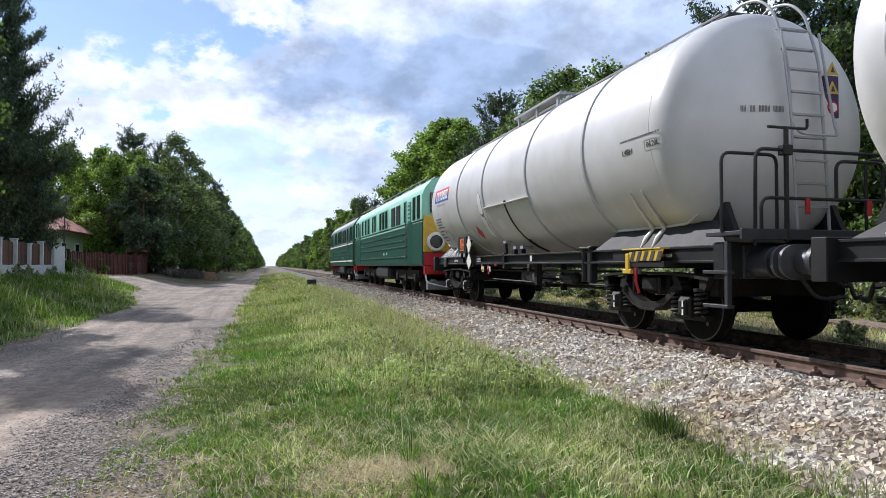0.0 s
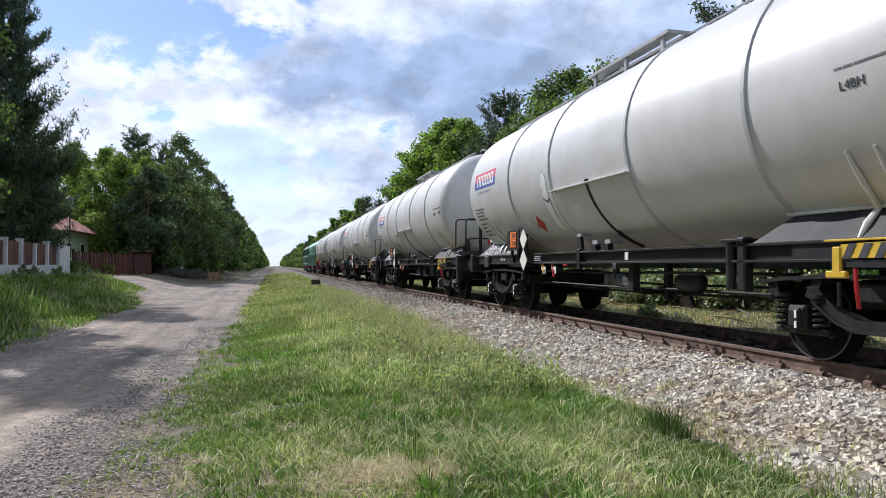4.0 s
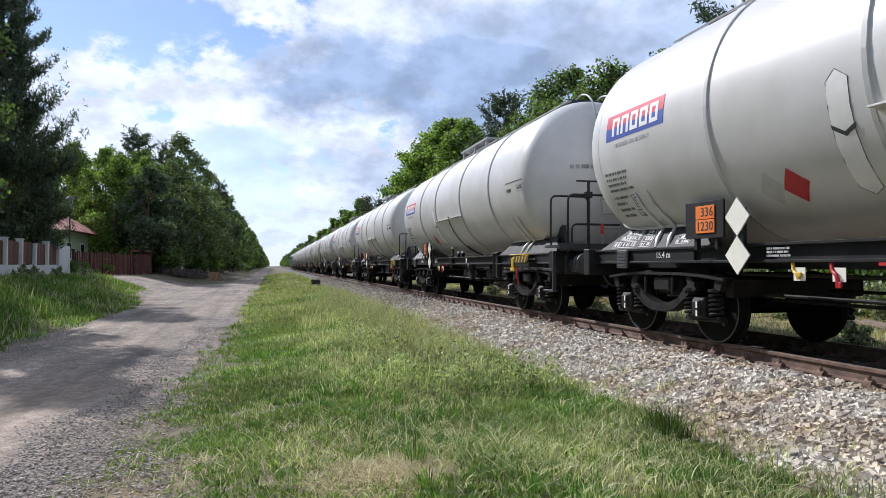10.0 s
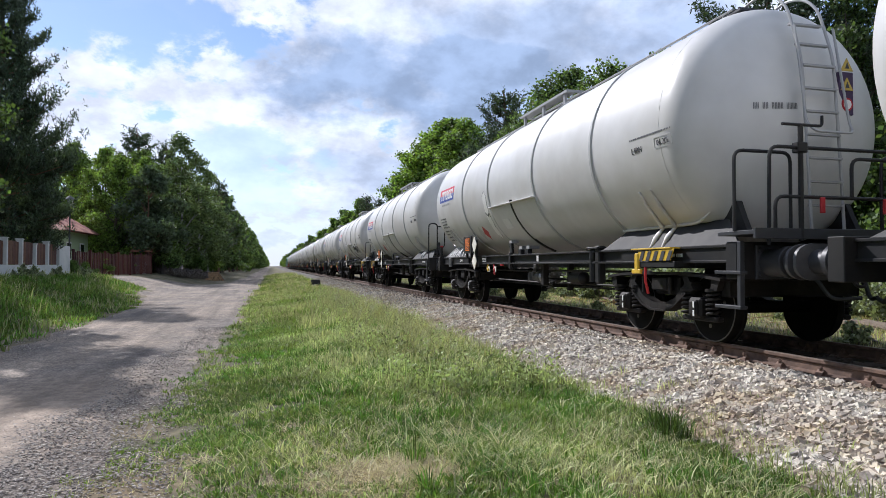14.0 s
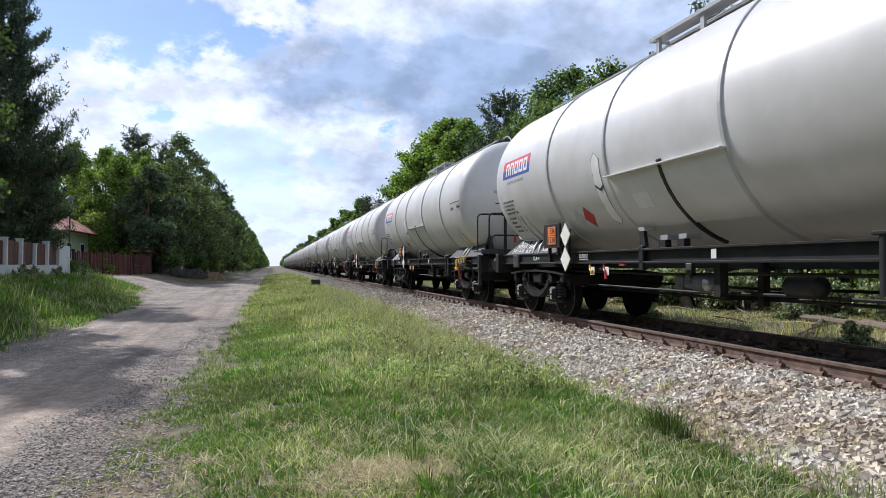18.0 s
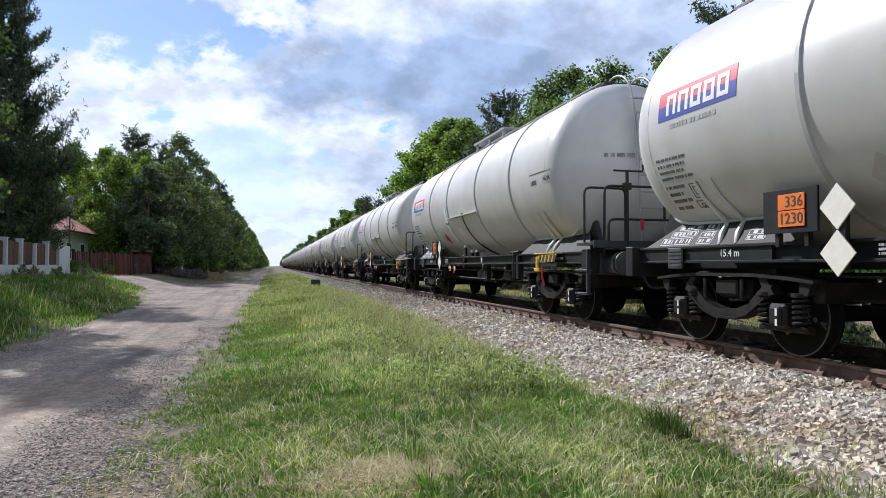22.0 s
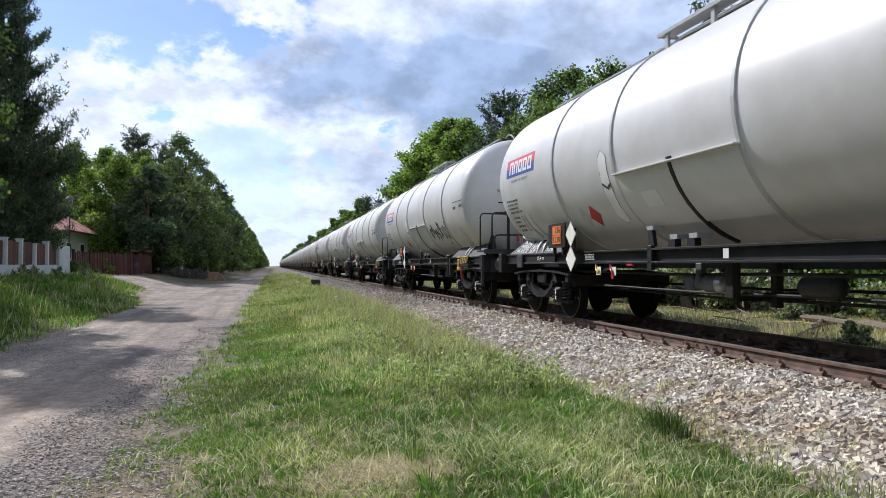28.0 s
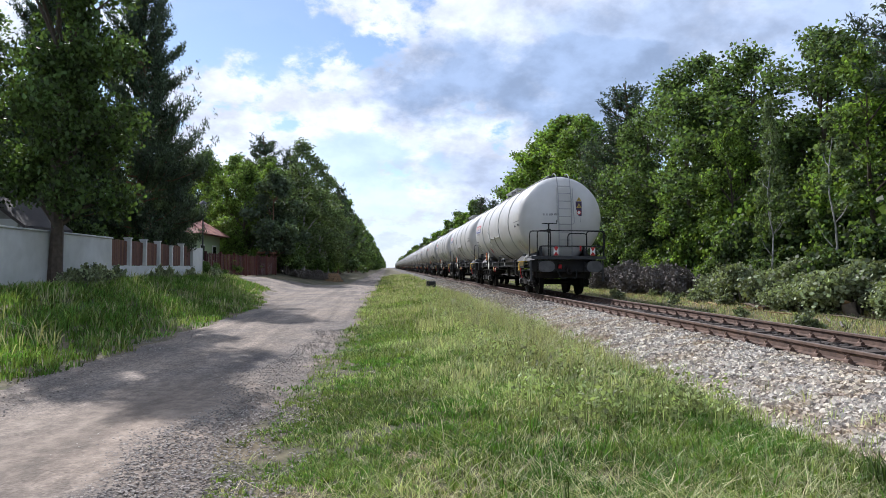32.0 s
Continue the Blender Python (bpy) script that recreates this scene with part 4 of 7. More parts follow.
    # middle gear: posts, air tank, brake rods
    for s in (-1, 1):
        g = Geo()
        g.cyl((s * 1.16, -3.22, 0.74), (s * 1.16, -3.22, 1.33), 0.06, 12)
        g.hull8((min(s * 1.06, s * 1.2), -3.5, 0.72), (max(s * 1.06, s * 1.2), -3.36, 1.36), 0.02)
        g.hull8((min(s * 1.0, s * 1.24), -3.52, 1.30), (max(s * 1.0, s * 1.24), -3.12, 1.34), 0.01)
        part("jacking_post", g, M_FRAME, w)
    g = Geo()
    g.hull8((-1.2, 0.76, 0.95), (-1.13, 0.88, 1.32), 0.01)
    g.prism([(0.75, 1.30), (0.89, 1.30), (0.92, 1.54), (0.80, 1.54)], 0, -1.16, -1.10)
    post = part("earthing_bracket", g, M_FRAME, w)
    part("bracket_top", Geo().prism([(0.78, 1.545), (0.94, 1.545), (0.97, 1.60), (0.80, 1.60)], 0, -1.15, -0.98), M_LADDER, post, "pale grey bracket top")
    for y in (0.36, -0.08):
        g = Geo().prism([(y - 0.08, 1.275), (y + 0.08, 1.275), (y + 0.075, 1.39), (y - 0.075, 1.39)], 0, -1.13, -1.03)
        lug = part("lug", g, M_FRAME, w)
        g = Geo().prism([(y - 0.085, 1.392), (y + 0.085, 1.392), (y + 0.09, 1.46), (y - 0.09, 1.46)], 0, -1.10, -0.86)
        part("lug_top", g, M_LADDER, lug, "pale grey bracket top")
    g = Geo().rot((-0.75, -2.15, 0.78), (-0.75, -1.55, 0.78), [(0, 0.02), (0.06, 0.09), (0.14, 0.125), (0.86, 0.125), (0.94, 0.09), (1, 0.02)], 18)
    part("air_reservoir", g, M_FRAME, w)
    g = Geo()
    g.cyl((-0.8, -0.25, 0.78), (-0.8, 0.05, 0.78), 0.12, 16, c=0.03)
    g.cyl((-0.8, 0.05, 0.78), (-0.8, 0.22, 0.78), 0.09, 14, c=0.01)
    g.hull8((-0.92, 0.22, 0.68), (-0.68, 0.40, 0.88), 0.03)
    g.cyl((-0.94, 0.06, 0.84), (-0.86, 0.06, 0.84), 0.06, 12, c=0.01)
    g.hull8((-0.84, 0.1, 0.88), (-0.76, 0.24, 1.06), 0.01)
    valve = part("brake_valve", g, M_BUFFER, w, "worn grey brake valve")
    part("valve_cap", Geo().rot((-0.8, -0.36, 0.78), (-0.8, -0.25, 0.78), [(0, 0.03), (0.3, 0.09), (1, 0.125)], 16), M_STEEL, valve, "bright metal valve cap")
    g = Geo()
    for x, z in ((-0.9, 0.92), (-0.6, 0.66), (-0.25, 0.58), (0.5, 0.7)):
        g.tube([(x, -4.0, z), (x, -1.2, z), (x + 0.1, 0.4, z - 0.03), (x, 3.9, z)], 0.022, 6, 0.2)
    g.hull8((-0.6, -0.3, 0.55), (0.6, -0.22, 0.66))
    g.hull8((-0.5, -0.9, 0.5), (-0.4, -0.8, 1.06))
    g.hull8((-1.02, -0.75, 0.62), (-0.9, -0.62, 1.06))
    part("brake_rigging", g, M_BOGIE, w)
    # small red and white release handles
    for y, m in ((1.95, M_RED), (2.45, M_YELLOW)):
        g = Geo().tube([(-1.16, y + 0.06, 1.05), (-1.18, y + 0.03, 0.96), (-1.19, y - 0.03, 0.93), (-1.19, y - 0.05, 0.80 if m is M_RED else 0.88)], 0.02, 8, 0.03)
        g.hull8((-1.205, y - 0.09, 0.80 if m is M_RED else 0.90), (-1.175, y - 0.02, 0.86 if m is M_RED else 0.95), 0.008)
        handle = part("brake_handle", g, m, w)
        part("handle_plate", Geo().hull8((-1.172, y - 0.12, 0.86), (-1.165, y + 0.04, 1.0), 0.002), M_CREAM, handle, "pale plate behind the handle")
    g = Geo().hull8((-1.2, 1.3, 1.02), (-1.16, 1.45, 1.05))
    part("red_tag", g, M_RED, w)
    # danger plate and white diamonds
    g = Geo()
    g.hull8((-1.33, 3.40, 1.36), (-1.30, 4.14, 1.82), 0.004)
    g.hull8((-1.30, 3.55, 1.22), (-1.24, 3.6, 1.5))
    g.hull8((-1.30, 3.95, 1.22), (-1.24, 4.0, 1.5))
    plate = part("plate_holder", g, M_FRAME, w)
    for z0, z1 in ((1.60, 1.765), (1.425, 1.59)):
        part("danger_plate", Geo().hull8((-1.345, 3.55, z0), (-1.334, 3.91, z1), 0.002), M_ORANGE, plate, "orange danger code plate")
    flat_letters("336", 0.165, (-1.347, 3.69, 1.68), "plate_figures", M_INK, plate)
    flat_letters("1230", 0.165, (-1.347, 3.73, 1.505), "plate_figures", M_INK, plate)
    for z in (1.59, 1.14):
        g = Geo().prism([(3.18 - 0.205, z), (3.18, z + 0.225), (3.18 + 0.205, z), (3.18, z - 0.225)], 0, -1.32, -1.305)
        part("diamond", g, M_CREAM, w, "white diamond marker")
    g = Geo().hull8((-1.30, 3.1, 0.98), (-1.24, 3.26, 1.70), 0.01)
    part("diamond_holder", g, M_FRAME, w)
    # load table and writing on the underframe
    skirt_table(w, ((5.70, 6.38, 0.06, 0.36, 1, 8), (5.66, 6.24, 0.40, 0.62, 1, 18), (5.62, 6.12, 0.66, 0.86, 1, 20)))
    skirt_table(w, ((5.28, 5.58, 0.06, 0.55, 2, 19), (5.26, 5.52, 0.62, 0.86, 1, 21), (4.35, 4.66, 0.12, 0.5, 2, 22)))
    g = Geo().hull8((-1.235, 5.78, 0.98), (-1.20, 6.08, 1.26), 0.006)
    for k in range(5):
        g.hull8((-1.245, 5.80, 1.01 + 0.05 * k), (-1.23, 6.06, 1.025 + 0.05 * k))
    part("corner_step", g, M_BUFFER, w, "slotted grey step plate")
    bars(w, "frame_number", 1, M_WHITE, -5.8, -5.3, 1.12, 1.20, 1, 10, flat=-1.172)
    flat_letters("15.4 m", 0.13, (-1.172, 4.9, 1.17), "length_lettering", M_WHITE, w)
    bars(w, "frame_note", 3, M_WORN, 2.5, 2.84, 1.11, 1.23, 0.9, 12, flat=-1.202)
    part("paper_label", Geo().hull8((-1.206, -0.92, 1.11), (-1.201, -0.82, 1.23)), M_LABEL, w, "small pale paper label", smooth=0)
    # brake changeover with striped plate
    y0 = -5.35 if platform else 5.7
    g = Geo().prism([(y0 + 0.42, 1.09), (y0 - 0.42, 1.09), (y0 - 0.52, 1.25), (y0 + 0.36, 1.22)], 0, -1.345, -1.335)
    box = part("changeover_plate", g, M_YELLOW, w, "yellow and black striped brake plate")
    for k in range(5):
        y = y0 + 0.34 - 0.17 * k
        part("stripe", Geo().prism([(y, 1.09), (y - 0.08, 1.09), (y - 0.15, 1.225), (y - 0.07, 1.225)], 0, -1.352, -1.346), M_INK, box, smooth=0)
    part("striped_edge", Geo().hull8((-1.36, y0 - 0.45, 1.25), (-1.1, y0 + 0.55, 1.27), 0.004), M_YELLOW, box)
    g = Geo()
    g.hull8((-1.36, y0 + 0.36, 0.95), (-1.31, y0 + 0.46, 1.2), 0.012)
    g.hull8((-1.36, y0 + 0.30, 0.90), (-1.31, y0 + 0.54, 0.97), 0.012)
    part("changeover_lever", g, M_YELLOW, w)
    part("changeover_bracket", Geo().hull8((-1.33, y0 - 0.5, 1.0), (-1.0, y0 + 0.5, 1.08), 0.005), M_FRAME, w)
    part("red_hose", Geo().tube([(-1.3, y0 + 0.25, 1.0), (-1.32, y0 + 0.22, 0.8), (-1.25, y0 + 0.26, 0.62)], 0.022, 6), M_RED, w, "short red hose")
    if platform:
        # end platform
        g = Geo()
        g.hull8((-1.38, -7.42, 1.37), (1.38, -6.80, 1.42), 0.006)
        g.hull8((-1.38, -7.44, 1.32), (1.38, -7.40, 1.44), 0.004)
        plat = part("end_platform", g, M_GREY, w, "dark grey end platform")
        for pts in ([(-1.38, -7.10, 1.42), (-1.38, -7.10, 2.36), (-0.60, -7.10, 2.36), (-0.60, -7.10, 1.42)],
                    [(-1.17, -7.40, 1.25), (-1.17, -7.42, 2.36), (-0.04, -7.42, 2.36), (1.30, -7.42, 2.36), (1.36, -7.40, 2.2), (1.36, -7.2, 1.42)],
                    [(-1.10, -7.42, 1.42), (-1.10, -7.42, 1.80), (1.30, -7.42, 1.80)],
                    [(-0.04, -7.42, 1.80), (-0.04, -7.42, 2.26), (0.66, -7.42, 2.26), (0.66, -7.42, 1.42)],
                    [(1.30, -7.42, 1.42), (1.30, -7.42, 2.36)],
                    [(1.38, -7.10, 1.42), (1.38, -7.10, 2.36), (0.75, -7.10, 2.36), (0.75, -7.10, 1.42)]):
            part("handrail", Geo().tube(pts, 0.021, 8, 0.12), M_FRAME, plat, "black tubular handrail")
        for x in (-0.48, 0.42):
            part("lamp_bracket", Geo().hull8((x - 0.03, -7.46, 1.62), (x + 0.03, -7.43, 1.80), 0.005), M_RED, plat, "small red lamp bracket")
        g = Geo()
        g.tube([(-0.75, -7.42, 1.3), (-0.75, -7.42, 2.62)], 0.028, 8)
        g.hull8((-0.82, -7.46, 2.3), (-0.68, -7.36, 2.42), 0.01)
        g.tube([(-1.0, -7.42, 2.62), (-0.45, -7.42, 2.62), (-0.45, -7.42, 2.74)], 0.017, 6, 0.04)
        part("hand_brake", g, M_FRAME, w, "black hand brake column")
        # ladder on the end
        lad = Geo()
        for x in (-0.26, 0.22):
            lad.tube([(x, -7.06, 1.42), (x, -7.02, 2.2), (x, -6.93, 3.6), (x, -6.70, 4.32), (x, -6.45, TOP + 0.05), (x, -6.1, TOP + 0.12), (x, -5.85, TOP + 0.02)], 0.019, 8, 0.2)
        lad.tube([(-0.31, -6.88, 4.0), (-0.34, -7.08, 2.75), (-0.31, -7.18, 2.62), (0.26, -7.18, 2.62), (0.30, -7.08, 2.75), (0.27, -6.88, 4.0)], 0.016, 6, 0.1)
        ladder = part("ladder", lad, M_LADDER, w, "grey end ladder")
        for k in range(9):
            z = 1.75 + 0.29 * k
            y = -7.03 + 0.1 * max(0, (z - 2.2) / 1.4) + 0.22 * max(0, (z - 3.55) / 0.7)
            part("rung", Geo().hull8((-0.26, y - 0.03, z - 0.012), (0.22, y + 0.03, z + 0.012)), M_LADDER, ladder)
        g = Geo().hull8((-0.42, -6.05, TOP - 0.02), (0.42, -5.45, TOP + 0.02), 0.006)
        for k in range(7):
            g.hull8((-0.42, -6.03 + 0.085 * k, TOP + 0.02), (0.42, -6.0 + 0.085 * k, TOP + 0.035))
        part("top_step", g, M_GREY, w, "dark grated step at the ladder's head")
        # warning signs
        g = Geo().hull8((0.44, -6.800, 2.95), (0.66, -6.740, 3.50), 0.004)
        warn = part("warning_board", g, M_PLUM, w, "dark purple board with warning symbols")
        for z in (3.51, 3.26):
            part("warning_triangle", Geo().prism([(0.455, z), (0.645, z), (0.55, z + 0.165)], 1, -6.815, -6.802), M_OCHRE, warn)
            part("triangle_mark", Geo().prism([(0.52, z + 0.03), (0.58, z + 0.03), (0.55, z + 0.11)], 1, -6.822, -6.816), M_INK, warn)
        g = Geo().rot((0.55, -6.815, 3.08), (0.55, -6.802, 3.08), [(0, 0.085), (1, 0.085)], 16)
        part("warning_disc", g, M_RED, warn)
        part("warning_face", Geo().rot((0.55, -6.820, 3.08), (0.55, -6.814, 3.08), [(0, 0.06), (1, 0.06)], 14), M_WHITE, warn)
        part("small_plate", Geo().hull8((0.5, -6.780, 2.72), (0.64, -6.740, 2.90), 0.004), M_RING, w)
        # steps under the corner
        for s in (-1, 1):
            g = Geo()
            g.hull8((s * 1.34 - 0.05, -7.2, 0.52), (s * 1.34 + 0.05, -6.75, 0.56), 0.006)
            g.hull8((s * 1.34 - 0.05, -7.2, 0.92), (s * 1.34 + 0.05, -6.75, 0.96), 0.006)
            g.hull8((s * 1.34 - 0.03, -7.18, 0.54), (s * 1.34 + 0.03, -7.12, 1.3), 0.006)
            part("corner_step", g, M_GREY, w)
    else:
        g = Geo()
        g.tube([(-1.36, -7.15, 0.98), (-1.36, -7.15, 2.46), (-1.06, -7.15, 2.46), (-1.06, -7.15, 1.30)], 0.022, 8, 0.12)
        g.tube([(-1.06, -7.15, 2.36), (-0.80, -7.15, 2.36), (-0.80, -7.15, 1.66), (-1.06, -7.15, 1.62), (-1.10, -7.15, 1.40)], 0.020, 8, 0.10)
        part("handrail", g, M_FRAME, w, "black tubular handrail")
        g = Geo()
        g.hull8((-1.42, -7.25, 0.50), (-1.30, -6.7, 0.54), 0.006)
        g.hull8((-1.38, -6.95, 0.52), (-1.34, -6.88, 1.2), 0.006)
        part("corner_step", g, M_GREY, w)
        for x in (-0.9, 0.24):
            post = part("lamp_post", Geo().hull8((x - 0.04, -7.16, 1.2), (x + 0.04, -7.08, 1.62), 0.01), M_FRAME, w)
            part("red_cap", Geo().hull8((x - 0.045, -7.165, 1.62), (x + 0.045, -7.075, 1.70), 0.01), M_RED, post, "red lamp bracket cap")
    sets = [wheelset(w, e * BOGIE + d) for e in (-1, 1) for d in (-AXLE, AXLE)]
    return w, sets


# ---- locomotives ----
def locomotive(green, light, name_label, length=19.0, front_lamp=True):
    w = thing("diesel_locomotive", name_label, "locomotive", "locomotives of the train")
    h = length / 2 - 0.55
    g = Geo().hull8((-1.42, -h, 1.0), (1.42, h, 2.62), 0.08)
    lower = part("body_side", g, green, w, "dark green lower body")
    g = Geo()
    g.prism([(-1.42, 2.62), (-1.42, 3.45), (-1.32, 3.70), (1.32, 3.70), (1.42, 3.45), (1.42, 2.62)], 1, -h + 0.05, h - 0.05)
    upper = part("upper_body", g, light, w, "light green upper body")
    g = Geo()
    g.prism([(-1.32, 3.70), (-1.05, 4.02), (-0.5, 4.2), (0.5, 4.2), (1.05, 4.02), (1.32, 3.70)], 1, -h + 0.15, h - 0.15)
    roof = part("roof", g, M_ROOF if light is M_GREENDARK else light, w)
    g = Geo()
    for k in range(7):
        y = -h + 1.5 + k * 2.3
        g.hull8((-0.6, y, 4.18), (0.6, y + 1.5, 4.32), 0.03)
    part("roof_hatch", g, M_ROOF, w)
    # ribs along the side
    for z in (1.35, 1.75, 2.0, 2.25, 2.5):
        g = Geo()
        for s in (-1, 1):
            g.hull8((min(s * 1.41, s * 1.445), -h + 2.6, z - 0.025), (max(s * 1.41, s * 1.445), h - 2.6, z + 0.025), 0.004)
        part("side_rib", g, light if light is M_GREENLIGHT and z > 2.4 else green, lower)
    # windows, doors and grilles on the side
    for s in (-1, 1):
        x0, x1 = min(s * 1.40, s * 1.435), max(s * 1.40, s * 1.435)
        for e in (-1, 1):
            for y in (h - 0.62, h - 1.32):
                part("cab_window", Geo().hull8((x0, e * y - 0.24, 2.66), (x1, e * y + 0.24, 3.5), 0.03), M_GLASS, w)
            part("cab_door", Geo().hull8((min(s * 1.41, s * 1.43), e * (h - 2.1) - 0.3, 1.1), (max(s * 1.41, s * 1.43), e * (h - 2.1) + 0.3, 3.4), 0.008), green, w)
        spots = [(2.9, 0.2, 0), (4.3, 0.42, 1), (5.4, 0.42, 1), (7.0, 0.3, 0), (7.8, 0.3, 0), (8.6, 0.3, 0), (10.2, 0.25, 0), (10.9, 0.25, 0), (12.4, 0.3, 0), (13.4, 0.3, 0), (14.6, 0.3, 0)]
        for back, half, grille in spots:
            y = -h + back
            if y > h - 2.6:
                continue
            p = part("grille" if grille else "side_window", Geo().hull8((x0, y - half, 2.66), (x1, y + half, 3.46), 0.012), M_GRILLE if grille else M_GLASS, w)
            if grille:
                for q in range(9):
                    part("slat", Geo().hull8((x0 - 0.02, y - half, 2.70 + q * 0.085), (x1 + 0.02, y + half, 2.73 + q * 0.085)), M_GRILLE, p, smooth=0)
            else:
                g = Geo()
                for a0, a1, b0, b1 in ((y - half - 0.04, y - half, 2.62, 3.5), (y + half, y + half + 0.04, 2.62, 3.5), (y - half, y + half, 3.46, 3.5), (y - half, y + half, 2.62, 2.66)):
                    g.hull8((min(s * 1.415, s * 1.445), a0, b0), (max(s * 1.415, s * 1.445), a1, b1))
                part("window_frame", g, light, p, smooth=0)
        part("grab_rail", Geo().tube([(s * 1.48, -h + 2.55, 1.2), (s * 1.48, -h + 2.55, 2.7)], 0.018, 6), M_ROOF, w)
        for k in range(5):
            part("louvre", Geo().hull8((x0, -h + 2.0, 2.7 + 0.15 * k), (x1, -h + 2.4, 2.76 + 0.15 * k)), light, w, smooth=0)
        part("roof_rail", Geo().tube([(s * 1.1, -h + 0.6, 4.12), (s * 1.1, h - 0.6, 4.12)], 0.02, 6), M_ROOF, w)
        if light is M_GREENDARK:
            for z in (2.42, 1.32):
                part("cream_stripe", Geo().hull8((min(s * 1.42, s * 1.448), -h + 0.1, z - 0.04), (max(s * 1.42, s * 1.448), h - 0.1, z + 0.04)), M_CREAM, w, "cream stripe", smooth=0)
    # ends
    for e in (-1, 1):
        y0, y1 = min(e * (h - 0.02), e * (h + 0.03)), max(e * (h - 0.02), e * (h + 0.03))
        for x in (-0.62, 0.62):
            part("windscreen", Geo().hull8((x - 0.52, y0, 2.85), (x + 0.52, y1, 3.55), 0.02), M_GLASS, w)
        if front_lamp:
            part("front_panel", Geo().hull8((-1.38, y0, 1.5), (1.38, y1, 2.75), 0.01), M_YELLOW, w, "yellow end panel")
            part("front_skirt", Geo().hull8((-1.36, y0, 1.02), (1.36, y1, 1.47), 0.01), M_RED, w, "red end skirt")
        for x in (-0.95, 0.95):
            lamp = part("headlight", Geo().rot((x, e * h, 1.85), (x, e * (h + 0.12), 1.85), [(0, 0.30), (0.8, 0.33), (1, 0.30)], 28), M_WHITE, w, "white-rimmed headlight")
            part("headlight_lens", Geo().rot((x, e * (h + 0.1), 1.85), (x, e * (h + 0.14), 1.85), [(0, 0.25), (1, 0.2)], 24), M_GLASS, lamp)
        part("headstock", Geo().hull8((-1.35, min(e * (h - 0.1), e * (h + 0.06)), 0.72), (1.35, max(e * (h - 0.1), e * (h + 0.06)), 1.0), 0.01), M_RED, w)
        g = Geo()
        g.tube([(-1.3, e * h, 0.75), (-1.3, e * (h + 0.15), 0.45), (-0.7, e * (h + 0.3), 0.3), (0.7, e * (h + 0.3), 0.3), (1.3, e * (h + 0.15), 0.45), (1.3, e * h, 0.75)], 0.025, 6, 0.1)
        part("step_rail", g, M_WHITE, w)
        part("snow_plough", Geo().prism([(-1.25, 0.2), (1.25, 0.2), (1.25, 0.5), (-1.25, 0.5)], 1, min(e * (h - 0.1), e * (h + 0.12)), max(e * (h - 0.1), e * (h + 0.12))), M_ROOF, w)
        for s in (-1, 1):
            b = part("buffer", Geo().cyl((s * 0.875, e * h, 1.06), (s * 0.875, e * (h + 0.45), 1.06), 0.14, 16, c=0.01), M_GREY, w)
            part("buffer_head", Geo().cyl((s * 0.875, e * (h + 0.45), 1.06), (s * 0.875, e * (h + 0.52), 1.06), 0.24, 20, c=0.01), M_GREY, b)
    # running gear
    for e in (-1, 1):
        yb = e * (length / 2 - 4.6)
        g = Geo()
        for s in (-1, 1):
            g.prism([(yb - 2.3, 0.85), (yb + 2.3, 0.85), (yb + 2.2, 0.6), (yb + 1.0, 0.5), (yb - 1.0, 0.5), (yb - 2.2, 0.6)], 0, min(s * 0.98, s * 1.12), max(s * 0.98, s * 1.12))
        g.hull8((-1.0, yb - 0.4, 0.5), (1.0, yb + 0.4, 0.95))
        part("bogie_frame", g, M_BOGIE, w)
        for k in (-1, 0, 1):
            wy = yb + k * 1.75
            for s in (-1, 1):
                part("wheel", Geo().rot((s * 0.70, wy, 0.55), (s * 0.85, wy, 0.55), [(0, 0.58), (0.2, 0.58), (0.25, 0.55), (1, 0.545)], 28), M_WHEEL, w)
                part("axle_box", Geo().hull8((min(s * 0.95, s * 1.18), wy - 0.16, 0.4), (max(s * 0.95, s * 1.18), wy + 0.16, 0.72), 0.04), M_BOGIE, w)
    part("fuel_tank", Geo().hull8((-1.3, -1.7, 0.42), (1.3, 1.7, 1.0), 0.12), M_GRILLE, w)
    for s in (-1, 1):
        bars(w, "side_number", 1, M_INK, -0.5, 0.5, 1.45, 1.62, 1, 3, flat=-1.447) if s < 0 else None
        for y in (-1.3, -2.0):
            part("side_plate", Geo().hull8((min(s * 1.42, s * 1.435), y - 0.14, 1.48), (max(s * 1.42, s * 1.435), y + 0.14, 1.60)), M_GREENLIGHT, w) if s < 0 else None
    return w


